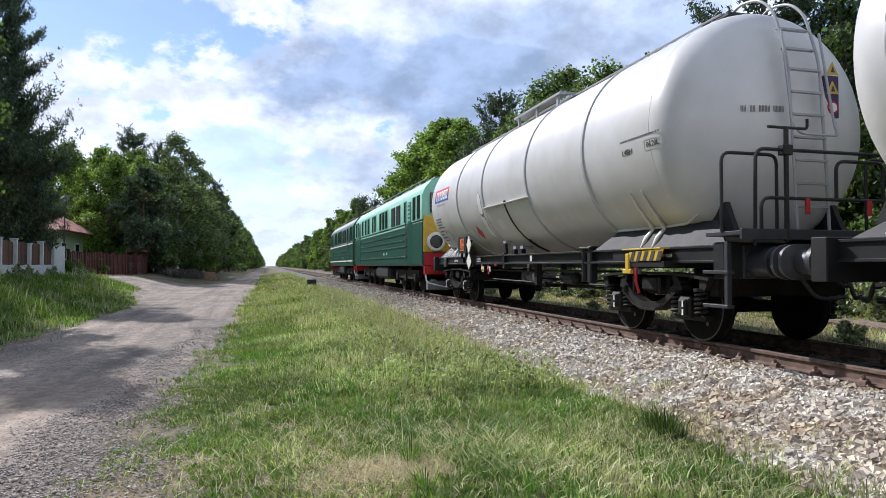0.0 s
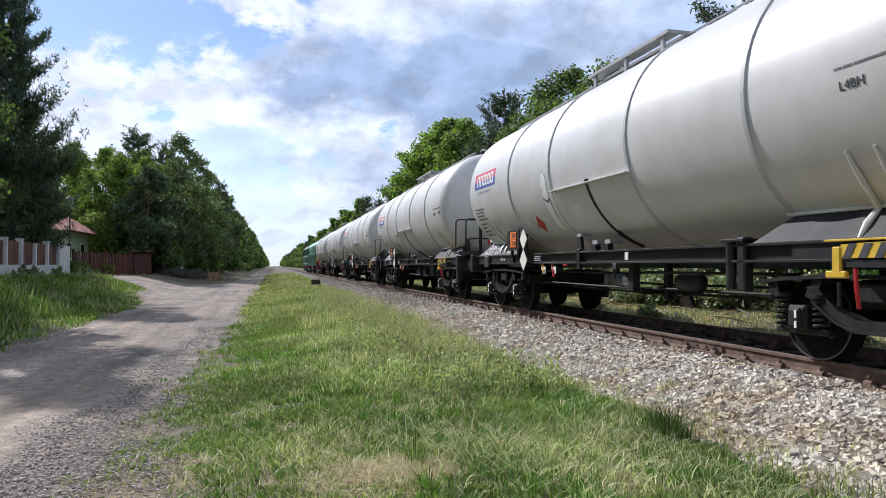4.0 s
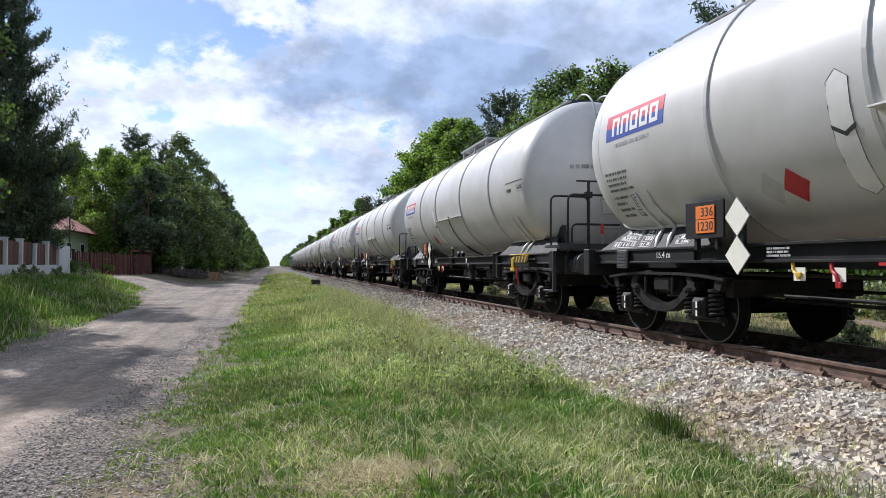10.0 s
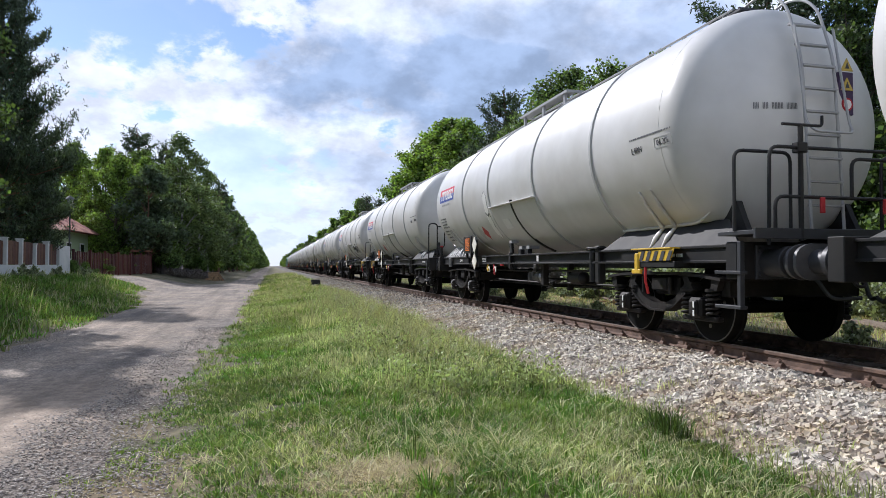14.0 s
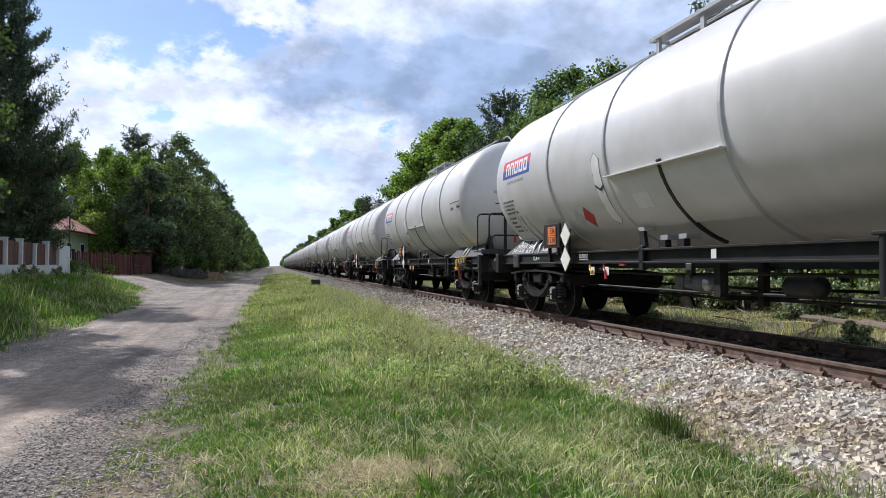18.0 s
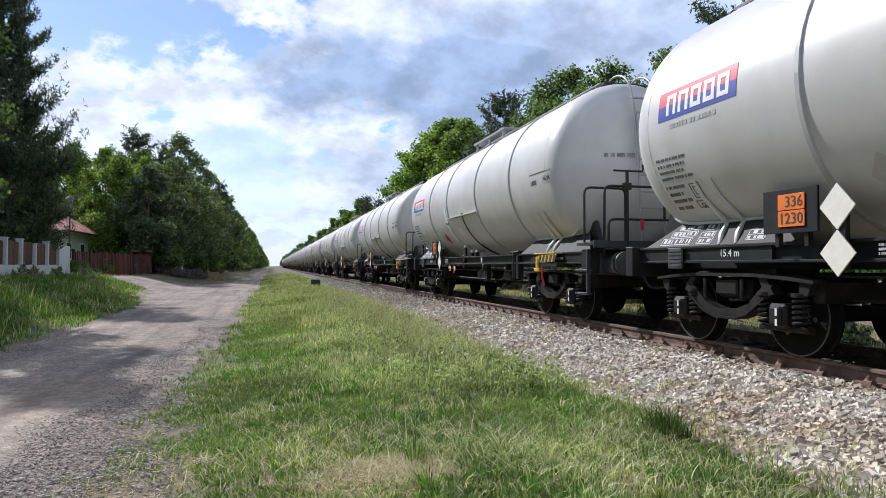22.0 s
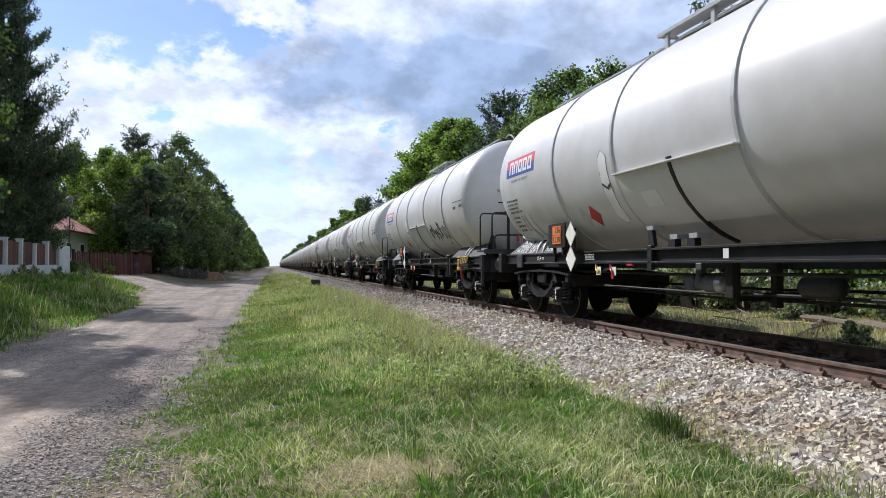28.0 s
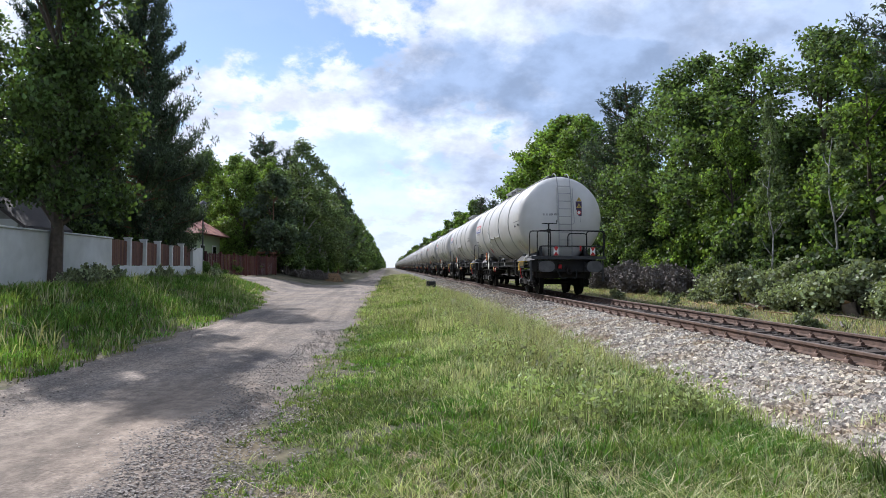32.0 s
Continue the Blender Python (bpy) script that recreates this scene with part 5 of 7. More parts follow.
# ---- trees ----
def leaf_cloud(name, centres, radii, count, size, mat, seed, aspect=1.0, flat=1.0, shell=0.5, droop=0.0):
    """A crown: many small leaves gathered in clumps of uneven size."""
    r = np.random.RandomState(seed)
    c, rad = np.array(centres, float), np.array(radii, float)
    pick = r.choice(len(c), count, p=rad ** 2 / (rad ** 2).sum())
    d = r.normal(size=(count, 3))
    d /= np.linalg.norm(d, axis=1)[:, None]
    dist = shell + (1 - shell) * r.rand(count) ** 0.6
    stray = 1 + 0.25 * r.normal(size=count).clip(-1, 2)
    pos = c[pick] + d * (rad[pick] * dist * stray)[:, None] * np.array([1, 1, flat])
    a = r.normal(size=(count, 3)) + np.array([0, 0, -droop]) + d * 0.4
    a /= np.linalg.norm(a, axis=1)[:, None]
    b = np.cross(a, r.normal(size=(count, 3)))
    b /= np.linalg.norm(b, axis=1)[:, None]
    s = size * (0.6 + 0.8 * r.rand(count))[:, None]
    u, v = a * s, b * s * aspect * 0.5
    vs = np.stack([pos - u * 0.5, pos + v, pos + u * 0.5, pos - v], 1).reshape(-1, 3)
    return raw_mesh(name, vs, np.arange(count * 4).reshape(-1, 4), mat)


def broadleaf(seed, height, spread_, low, mat, bark, leaves=9000, size=0.24, trunk=0.16, clumps=34, label="", droop=0.0, lean=0.0):
    """A leafy tree: tapered trunk, limbs to every clump, crown of leaves."""
    rng = random.Random(seed)
    t = thing("tree", label, "tree", "trees beside the line")
    g = Geo()
    spine = [Vector((0, 0, -0.3))] + [Vector((lean * k / 6 + rng.uniform(-0.12, 0.12), rng.uniform(-0.12, 0.12), height * 0.86 * k / 6)) for k in range(1, 7)]
    g.tube(spine, [trunk * 1.25] + [trunk * (1.05 - 0.15 * k) for k in range(1, 7)], 9)
    cs, rs = [], []
    for k in range(clumps):
        z = low + (height - low) * (k + rng.random()) / clumps
        f = (z - low) / (height - low)
        prof = math.sin(math.pi * min(1, 0.16 + 0.84 * f) ** 0.8) ** 0.6
        a, d = rng.uniform(0, 6.283), spread_ * prof * rng.uniform(0.25, 1.0)
        c = Vector((lean * f + d * math.cos(a), d * math.sin(a), z))
        cs.append(c)
        rs.append(rng.uniform(0.16, 0.36) * spread_ * (1.1 - 0.35 * f))
        if k % 2 == 0 and d > 0.5:
            base = spine[max(1, min(5, int(6 * max(0.15, (z - d * 0.6)) / (height * 0.86))))]
            bend = (base + c) / 2 + Vector((0, 0, 0.25 * d - 0.3))
            g.tube([base, bend, c], [trunk * 0.4, trunk * 0.25, trunk * 0.08], 5)
    part("trunk", g, bark, t)
    part("crown", leaf_cloud("crown", cs, rs, leaves, size, mat, seed, 0.8, 0.8, 0.35, droop), None, t)
    return t


def pine(seed, height, low, spread_, leaves=9000, label="", trunk=0.17, full=1.0, needle=0.24):
    """A pine: whorls of uneven branches whose twigs turn up at the tips, with needles along the twigs."""
    rng = random.Random(seed)
    t = thing("tree", label, "pine tree", "trees beside the line")
    g = Geo()
    spine = [Vector((rng.uniform(-0.15, 0.15) * k / 6, rng.uniform(-0.15, 0.15) * k / 6, -0.3 + (height + 0.2) * k / 7)) for k in range(8)]
    g.tube(spine, [trunk * (1.2 - 0.14 * k) for k in range(8)], 9)
    cs, rs = [], []
    z, turn = low, 0.0
    while z < height - 0.5:
        f = (z - low) / (height - low)
        reach = spread_ * (1 - f ** 1.2) * (0.6 + 0.4 * min(1, f * 4)) + 0.25
        turn += 0.9
        for k in range(5):
            a = turn + k * 1.257 + rng.uniform(-0.4, 0.4)
            d = reach * rng.uniform(0.35, 1.2)
            rise = (0.08 + 0.6 * f + rng.uniform(-0.15, 0.2)) * d
            root = Vector((0, 0, z + rng.uniform(-0.2, 0.2)))
            tip = root + Vector((d * math.cos(a), d * math.sin(a), rise))
            mid = root.lerp(tip, 0.55) + Vector((0, 0, -0.06 * d))
            g.tube([root, mid, tip], [0.05, 0.035, 0.012], 4)
            for q in range(int((5 + 3 * d) * full)):
                u = rng.uniform(0.25, 1.0)
                base = root.lerp(mid, u / 0.55) if u < 0.55 else mid.lerp(tip, (u - 0.55) / 0.45)
                side = rng.uniform(-1.0, 1.0)
                long_ = rng.uniform(0.35, 1.05) * (0.5 + 0.22 * reach)
                end = base + Vector((math.cos(a + side), math.sin(a + side), 0.35 + 0.5 * u + rng.uniform(-0.2, 0.4))) * long_
                for w in (0.3, 0.65, 1.0):
                    cs.append(base.lerp(end, w))
                    rs.append(0.30 - 0.16 * w + 0.06 * rng.random())
        z += rng.uniform(0.35, 0.8)
    for k in range(6):
        cs.append(Vector((rng.uniform(-0.15, 0.15), rng.uniform(-0.15, 0.15), height - 0.6 + 0.14 * k)))
        rs.append(0.16)
    part("trunk", g, M_PINEBARK, t)
    part("crown", leaf_cloud("crown", cs, rs, leaves, needle, M_PINE, seed, 0.28, 1.0, 0.1, -0.7), None, t)
    return t


def bush(seed, w, h, mat, leaves=3000, size=0.14, name="shrub", label="", category="shrub", group="shrubs beside the line"):
    rng = random.Random(seed)
    t = thing(name, label, category, group)
    g = Geo()
    cs, rs = [], []
    for k in range(12):
        a, d = rng.uniform(0, 6.283), w * rng.uniform(0.1, 0.85)
        c = Vector((d * math.cos(a), d * math.sin(a), h * rng.uniform(0.3, 0.9) * (1.1 - 0.5 * d / w)))
        cs.append(c)
        rs.append(w * rng.uniform(0.25, 0.4))
        g.tube([(c.x * 0.2, c.y * 0.2, -0.1), c * 0.6, c], [0.03, 0.02, 0.008], 4)
    part("stems", g, M_TWIG, t)
    part("leaves", leaf_cloud("leaves", cs, rs, leaves, size, mat, seed, 0.8, 0.8, 0.3), None, t)
    return t


# ---- woods on both sides ----
def plant_all():
    kinds = {
        "oak": [broadleaf(11, 13.0, 3.6, 2.2, M_OAK, M_BARK, 25000, 0.17, clumps=60, label="tall dark green oak tree at the wood's edge"), broadleaf(12, 12.0, 3.3, 1.6, M_OAK, M_BARK, 24000, 0.17, clumps=56, label="tall dark green oak tree at the wood's edge")],
        "lime": [broadleaf(21, 12.0, 3.4, 1.0, M_LIME, M_BARK, 30000, 0.19, clumps=74, label="light green leafy tree at the wood's edge"), broadleaf(22, 10.5, 2.8, 1.0, M_LIME, M_BARK, 16000, 0.17, clumps=50, label="light green leafy tree at the wood's edge")],
        "birch": [broadleaf(31, 13.0, 2.6, 1.8, M_BIRCH, M_BIRCHBARK, 13000, 0.17, 0.12, clumps=50, label="grey-green birch tree with white trunk", droop=0.8)],
        "pine": [pine(41, 14.5, 4.5, 2.9, 15000, label="tall dark pine with reddish trunk"), pine(42, 12.5, 1.6, 3.4, 30000, label="dark pine with low spreading branches", needle=0.2), pine(45, 14.0, 6.6, 2.7, 22000, label="tall pine with a long bare reddish trunk", trunk=0.2, needle=0.2)],
        "darkoak": [broadleaf(13, 13.5, 2.9, 2.9, M_BACKLIT_OAK, M_BARK, 27000, 0.165, 0.24, clumps=54, label="large oak beside the garden wall, leaves darkened for backlit shade")],
        "sapling": [broadleaf(71, 6.5, 0.9, 3.0, M_BIRCH, M_BIRCHBARK, 1500, 0.12, 0.05, clumps=16, label="slender young birch with a pale bare stem", lean=0.3)],
        "bigpine": [pine(44, 13.0, 0.9, 4.3, 130000, label="broad dark pine behind the garden wall", trunk=0.2, full=1.9, needle=0.17)],
        "roundpine": [broadleaf(43, 9.0, 3.0, 2.2, M_YOUNG, M_PINEBARK, 15000, 0.24, 0.15, clumps=44, label="grey-green young pine with round crown")],
        "far": [broadleaf(51, 12.5, 3.6, 0.6, M_OAK, M_BARK, 6000, 0.40, clumps=40, label="distant dark green tree along the line"), broadleaf(52, 12.0, 3.4, 0.5, M_LIME, M_BARK, 6000, 0.38, clumps=40, label="distant light green tree along the line"), pine(53, 14.0, 3.0, 3.0, 5000, label="distant dark pine along the line", needle=0.36)],
    }
    tall = {"oak": (13.0, 12.0), "lime": (12.0, 10.5), "birch": (13.0,), "pine": (14.5, 12.5, 14.0), "roundpine": (9.0,), "bigpine": (13.0,), "sapling": (6.5,), "darkoak": (13.5,), "far": (12.5, 12.0, 14.0)}
    spots = []
    rng = random.Random(5)

    def put(kind, i, x, y, height, wide=1.0):
        i %= len(kinds[kind])
        s = height / tall[kind][i]
        spots.append((kinds[kind][i], Matrix.LocRotScale((x, y, ground(x, y)), Euler((0, 0, rng.uniform(0, 6.28))), (s * wide, s * wide, s))))

    # trees by the fence and the house
    for kind, i, x, y, hgt, wide in (
            ("darkoak", 0, -10.75, 23.2, 13.4, 0.86), ("darkoak", 0, -12.9, 18.0, 12.5, 0.9), ("darkoak", 0, -14.5, 11, 12, 1.1), ("bigpine", 0, -13.3, 37.5, 16.5, 0.68), ("bigpine", 0, -15.6, 33.0, 15.6, 0.62), ("bigpine", 0, -14.6, 44.0, 10.5, 0.9), ("oak", 1, -17.9, 31.5, 11.8, 1.1), ("lime", 1, -16.6, 46.5, 8.0, 1.0), ("oak", 0, -19.5, 44, 11, 1.1),
            ("lime", 0, -14.0, 62.5, 10.8, 0.9), ("lime", 1, -13.2, 65.5, 10.0, 1.0), ("lime", 1, -12.7, 60.2, 9.6, 1.05), ("lime", 0, -12.0, 68.5, 11.0, 0.9), ("roundpine", 0, -9.9, 58.5, 8.6, 1.0), ("pine", 1, -14.8, 80, 16.2, 1.1), ("pine", 1, -12.0, 82, 15.0, 0.9), ("oak", 0, -13.2, 74, 12.5, 1.1),
            ("birch", 0, -8.8, 70, 13.6, 1.2), ("birch", 0, -7.8, 77, 12.8, 1.2), ("birch", 0, -7.4, 84, 12.2, 1.2), ("oak", 1, -10.4, 78, 12.0, 1.2), ("oak", 1, -10.6, 66, 10.0, 0.9), ("lime", 0, -18, 68, 12, 1.0), ("lime", 1, -8.6, 88, 10.5, 1.0),
            ("oak", 0, -24, 52, 12, 1.1), ("oak", 1, -22, 76, 12, 1.1), ("lime", 1, -11.8, 74, 10.5, 1.0), ("oak", 1, -26, 36, 12, 1.0), ("pine", 1, -27, 62, 14, 1.0),
            # right wood, near part
            ("pine", 1, 17.0, 47, 14.8, 1.1), ("oak", 0, 18.0, 37.6, 13.4, 1.1), ("oak", 1, 18.2, 32.6, 12.2, 1.15), ("oak", 0, 18.4, 27.4, 11.4, 1.1), ("lime", 0, 17.4, 64, 16.0, 1.35),
            ("lime", 1, 16.8, 22.6, 8.9, 0.9), ("pine", 2, 16.2, 18.6, 12.8, 0.95), ("pine", 2, 18.9, 15.6, 13.2, 1.0), ("pine", 0, 21.5, 27.0, 10.0, 1.0), ("oak", 1, 16.9, 16.0, 9.5, 0.9), ("oak", 0, 17.8, 11.5, 10, 1.0),
            ("oak", 1, 16.8, 42.5, 11.5, 1.0), ("oak", 0, 16.5, 53.5, 11.5, 1.0), ("lime", 0, 17.0, 57.5, 14.5, 1.2), ("lime", 0, 16.8, 71, 15.8, 1.25), ("oak", 0, 15.5, 78, 12.6, 0.9), ("pine", 0, 15.5, 84, 13.2, 1.0),
            ("birch", 0, 15.4, 26.4, 8.0, 0.45), ("sapling", 0, 14.2, 20.9, 6.4, 1.0), ("sapling", 0, 14.6, 17.9, 5.6, 1.1), ("sapling", 0, 14.3, 24.6, 6.0, 0.9), ("sapling", 0, 13.9, 15.2, 5.4, 1.0), ("sapling", 0, -8.6, 63.0, 6.8, 1.1), ("oak", 1, 16, 6, 10, 1.0), ("lime", 0, 17, 1, 10, 1.0), ("lime", 1, 16.0, 35.0, 9.0, 0.9), ("lime", 1, 15.8, 30.0, 7.5, 0.9)):
        put(kind, i, x, y, hgt, wide)
    # deeper rows that close the wood
    for k in range(11):
        y = 8 + k * 6.5
        put("oak", k, 23 + 2 * rng.random(), y, rng.uniform(9.0, 10.5), 1.1)
        put("far", k % 3, 29 + 3 * rng.random(), y + 3, rng.uniform(9.5, 11), 1.1)
    # along the line into the distance
    for k, y in enumerate(range(94, 420, 9)):
        put("far", rng.choice((0, 0, 2, 0, 1)), -6.9 - 0.8 * rng.random(), y, rng.uniform(11, 13), 1.0)
        put("far", rng.randrange(3), -13 - 2 * rng.random(), y + 4, rng.uniform(11.5, 14), 1.0)
        put("far", rng.choice((0, 0, 2, 1)), 14.6 + 1.2 * rng.random(), y + 2, rng.uniform(10.5, 13.2), 0.95)
        put("far", rng.randrange(3), 21 + 2 * rng.random(), y + 5, rng.uniform(12, 14), 1.0)
    for k, y in enumerate(range(430, 900, 24)):
        for x in (-8, -15, 14.5, 22):
            put("far", rng.randrange(3), x + rng.uniform(-1, 1), y, rng.uniform(11, 13), 1.2)
    # behind the camera, so that the place is closed
    for k in range(8):
        put("far", k, -16 + 2 * rng.random(), -40 + k * 7, 12, 1.1)
        put("far", k + 1, 17 + 2 * rng.random(), -50 + k * 7, 12, 1.1)
    last = {}
    for src, m in spots:
        if src.name in last:
            copy_thing(src, m)
        else:
            last[src.name] = (src, m)
    for src, m in last.values():
        src.matrix_basis = m


plant_all()


def undergrowth():
    rng = random.Random(8)
    src = [bush(61, 1.5, 2.6, M_OAK, 8500, 0.13, label="dense dark green shrub under the trees"),
           bush(62, 1.3, 1.9, M_SHRUB, 7000, 0.12, label="dense green shrub under the trees"),
           bush(63, 1.4, 2.2, M_LIME, 7000, 0.12, label="light green shrub under the trees")]
    cut = [bush(64, 1.25, 1.25, M_CUT, 8000, 0.105, "brush_pile", "heap of cut leafy branches with wilting pale leaves", "brush pile", "heaps of cut branches"),
           bush(65, 1.35, 1.05, M_CUT, 7000, 0.10, "brush_pile", "heap of cut green branches", "brush pile", "heaps of cut branches")]
    grey = [bush(66, 1.3, 1.3, M_TWIG, 5200, 0.12, "brush_pile", "grey heap of dry twigs", "brush pile", "heaps of cut branches")]
    low = [bush(67, 0.45, 0.5, M_CUT, 900, 0.09, "weed", "low green weeds in the grass", "weed", "weeds beside the line")]
    placed = {}

    def put(ob, x, y, s, tall=1.0):
        m = Matrix.LocRotScale((x, y, ground(x, y) - 0.02), Euler((0, 0, rng.uniform(0, 6.28))), (s, s, s * tall))
        if ob.name in placed:
            copy_thing(ob, m)
        else:
            placed[ob.name] = (ob, m)

    # edge of the right wood
    for k in range(34):
        y = 4 + k * 2.3
        put(src[rng.choice((0, 0, 1, 2))], 15.2 + rng.uniform(-0.5, 0.8), y, rng.uniform(0.8, 1.25), rng.uniform(0.9, 1.4))
        put(src[rng.choice((0, 2, 0, 1))], 16.8 + rng.uniform(-0.5, 0.8), y + 1, rng.uniform(1.2, 1.7), rng.uniform(1.0, 1.5))
        if k % 2 == 0:
            put(src[0], 19.5 + rng.uniform(-1, 1), y + 1, rng.uniform(1.6, 2.1), 1.2)
    for k in range(14):
        put(src[rng.choice((0, 1))], 13.6 + rng.uniform(-0.4, 0.6), 84 + k * 6, 1.6, 1.1)
    # cut branches before the wood
    for x, y, i, s in ((13.6, 11.5, 0, 0.9), (13.6, 13.8, 1, 0.9), (13.2, 16.0, 0, 1.0), (12.9, 18.0, 0, 1.2), (12.2, 19.6, 1, 0.9), (12.8, 21.3, 0, 1.2), (12.3, 23.0, 0, 1.1), (12.6, 25.0, 1, 1.1), (13.9, 9.0, 1, 1.0), (13.6, 6.5, 0, 1.0)):
        put(cut[i], x, y, s)
    for x, y, s in ((12.5, 29.5, 1.0), (12.2, 32.0, 1.15), (12.6, 34.5, 1.2), (12.2, 37.5, 1.0)):
        put(grey[0], x, y, s, 1.1)
    # left side: hedge along the wood and the garden fence
    for k in range(16):
        y = 62 + k * 3.2
        put(src[rng.choice((0, 0, 1))], -7.6 - rng.uniform(0, 1.2) - (1.4 if y < 72 else 0), y, rng.uniform(1.0, 1.5), rng.uniform(0.9, 1.3))
        put(src[0], -11.5 - rng.uniform(0, 1.2), y, rng.uniform(1.5, 2.0), 1.2)
    for x, y, i, s in ((-11.0, 47.5, 2, 0.6), (-10.6, 53.5, 1, 0.6), (-11.6, 56, 1, 0.9), (-11.0, 60, 0, 1.2), (-14.2, 36, 0, 1.3), (-14.3, 32, 0, 1.2), (-10.9, 42.0, 1, 0.5), (-10.6, 43.2, 1, 0.45)):
        put(src[i], x, y, s)
    for x, y, s in ((-7.6, 60.5, 0.9), (-7.2, 63.5, 1.0), (-6.8, 66.5, 0.8)):
        put(grey[0], x, y, s, 0.75)
    for k in range(16):
        put(low[0], rng.uniform(-10.7, -9.6), rng.uniform(20, 40), rng.uniform(0.6, 1.0), 1.3)
    for k in range(22):
        put(low[0], rng.uniform(9.8, 12.6), rng.uniform(9, 34), rng.uniform(0.5, 0.9))
    for ob, m in placed.values():
        ob.matrix_basis = m


undergrowth()


def timber():
    """Cut logs, stumps and branches left beyond the track."""
    rng = random.Random(4)
    for x, y, turn, ln, r in ((11.6, 10.2, 62, 2.4, 0.07), (11.9, 10.9, 70, 1.9, 0.06), (11.3, 11.6, 40, 1.6, 0.045), (12.0, 12.4, 80, 2.2, 0.06), (11.2, 9.0, 15, 1.5, 0.05), (11.7, 20.2, 30, 1.4, 0.07), (11.5, 20.8, 70, 1.2, 0.05), (11.9, 21.4, 100, 1.1, 0.05), (11.4, 8.0, 75, 1.9, 0.06)):
        t = thing("log", "cut branch lying on the grass", "log", "cut logs and branches")
        r *= 1.35
        z = ground(x, y) + r * 0.8
        g = Geo().tube([(-ln / 2, 0, 0), (-ln * 0.1, rng.uniform(-0.06, 0.06), 0.03), (ln * 0.2, rng.uniform(-0.06, 0.06), 0.02), (ln / 2, 0, 0.05)], [r, r * 0.95, r * 0.85, r * 0.6], 8)
        part("bark", g, M_WOOD, t)
        part("cut_end", Geo().cyl((-ln / 2 - 0.006, 0, 0), (-ln / 2 + 0.004, 0, 0), r * 0.92, 10), M_CUTWOOD, t, "pale fresh cut end")
        t.matrix_basis = pose(x, y, z, 0, 0, turn)
    for x, y, hgt, r in ((12.4, 18.7, 0.75, 0.2), (12.7, 19.9, 0.55, 0.16), (12.2, 17.4, 0.4, 0.17)):
        t = thing("tree_stump", "fresh tree stump among cut branches", "stump", "tree stumps")
        z = ground(x, y)
        part("bark", Geo().rot((0, 0, -0.1), (0, 0, hgt), [(0, r * 1.3), (0.2, r), (1, r * 0.95)], 12), M_WOOD, t)
        part("cut_face", Geo().cyl((0, 0, hgt), (0.01, 0, hgt + 0.01), r * 0.93, 12), M_CUTWOOD, t, "pale fresh cut face")
        t.matrix_basis = pose(x, y, z, -12, -14, 0)
    for k in range(46):
        x, y = rng.uniform(10.4, 13.2), rng.uniform(6.5, 24)
        ln = rng.uniform(0.5, 1.6)
        r = rng.uniform(0.012, 0.03)
        t = solid("stick", Geo().tube([(-ln / 2, 0, 0), (0, rng.uniform(-0.1, 0.1), 0.05), (ln / 2, 0, 0.02)], [r, r * 0.8, r * 0.4], 6), rng.choice((M_WOOD, M_TWIG, M_CUTWOOD)), "broken stick lying in the grass", "stick", "cut logs and branches")
        t.matrix_basis = pose(x, y, ground(x, y) + 0.04, 0, rng.uniform(-12, 4), rng.uniform(0, 180))
    # stacked firewood by the path
    pile = thing("firewood_pile", "stack of orange cut firewood beside the path", "firewood")
    for i in range(5):
        for j in range(9 - i):
            r = 0.1
            x = (j - (9 - i) / 2) * 0.21 + rng.uniform(-0.02, 0.02)
            z = 0.1 + i * 0.17
            lg = part("log", Geo().cyl((x, -0.5, z), (x, 0.5, z), r, 9), M_WOOD, pile)
            part("cut_end", Geo().cyl((x, -0.507, z), (x, -0.498, z), r * 0.92, 9), M_CUTWOOD, lg)
    pile.matrix_basis = pose(-5.4, 68.5, ground(-5.4, 68.5))


timber()


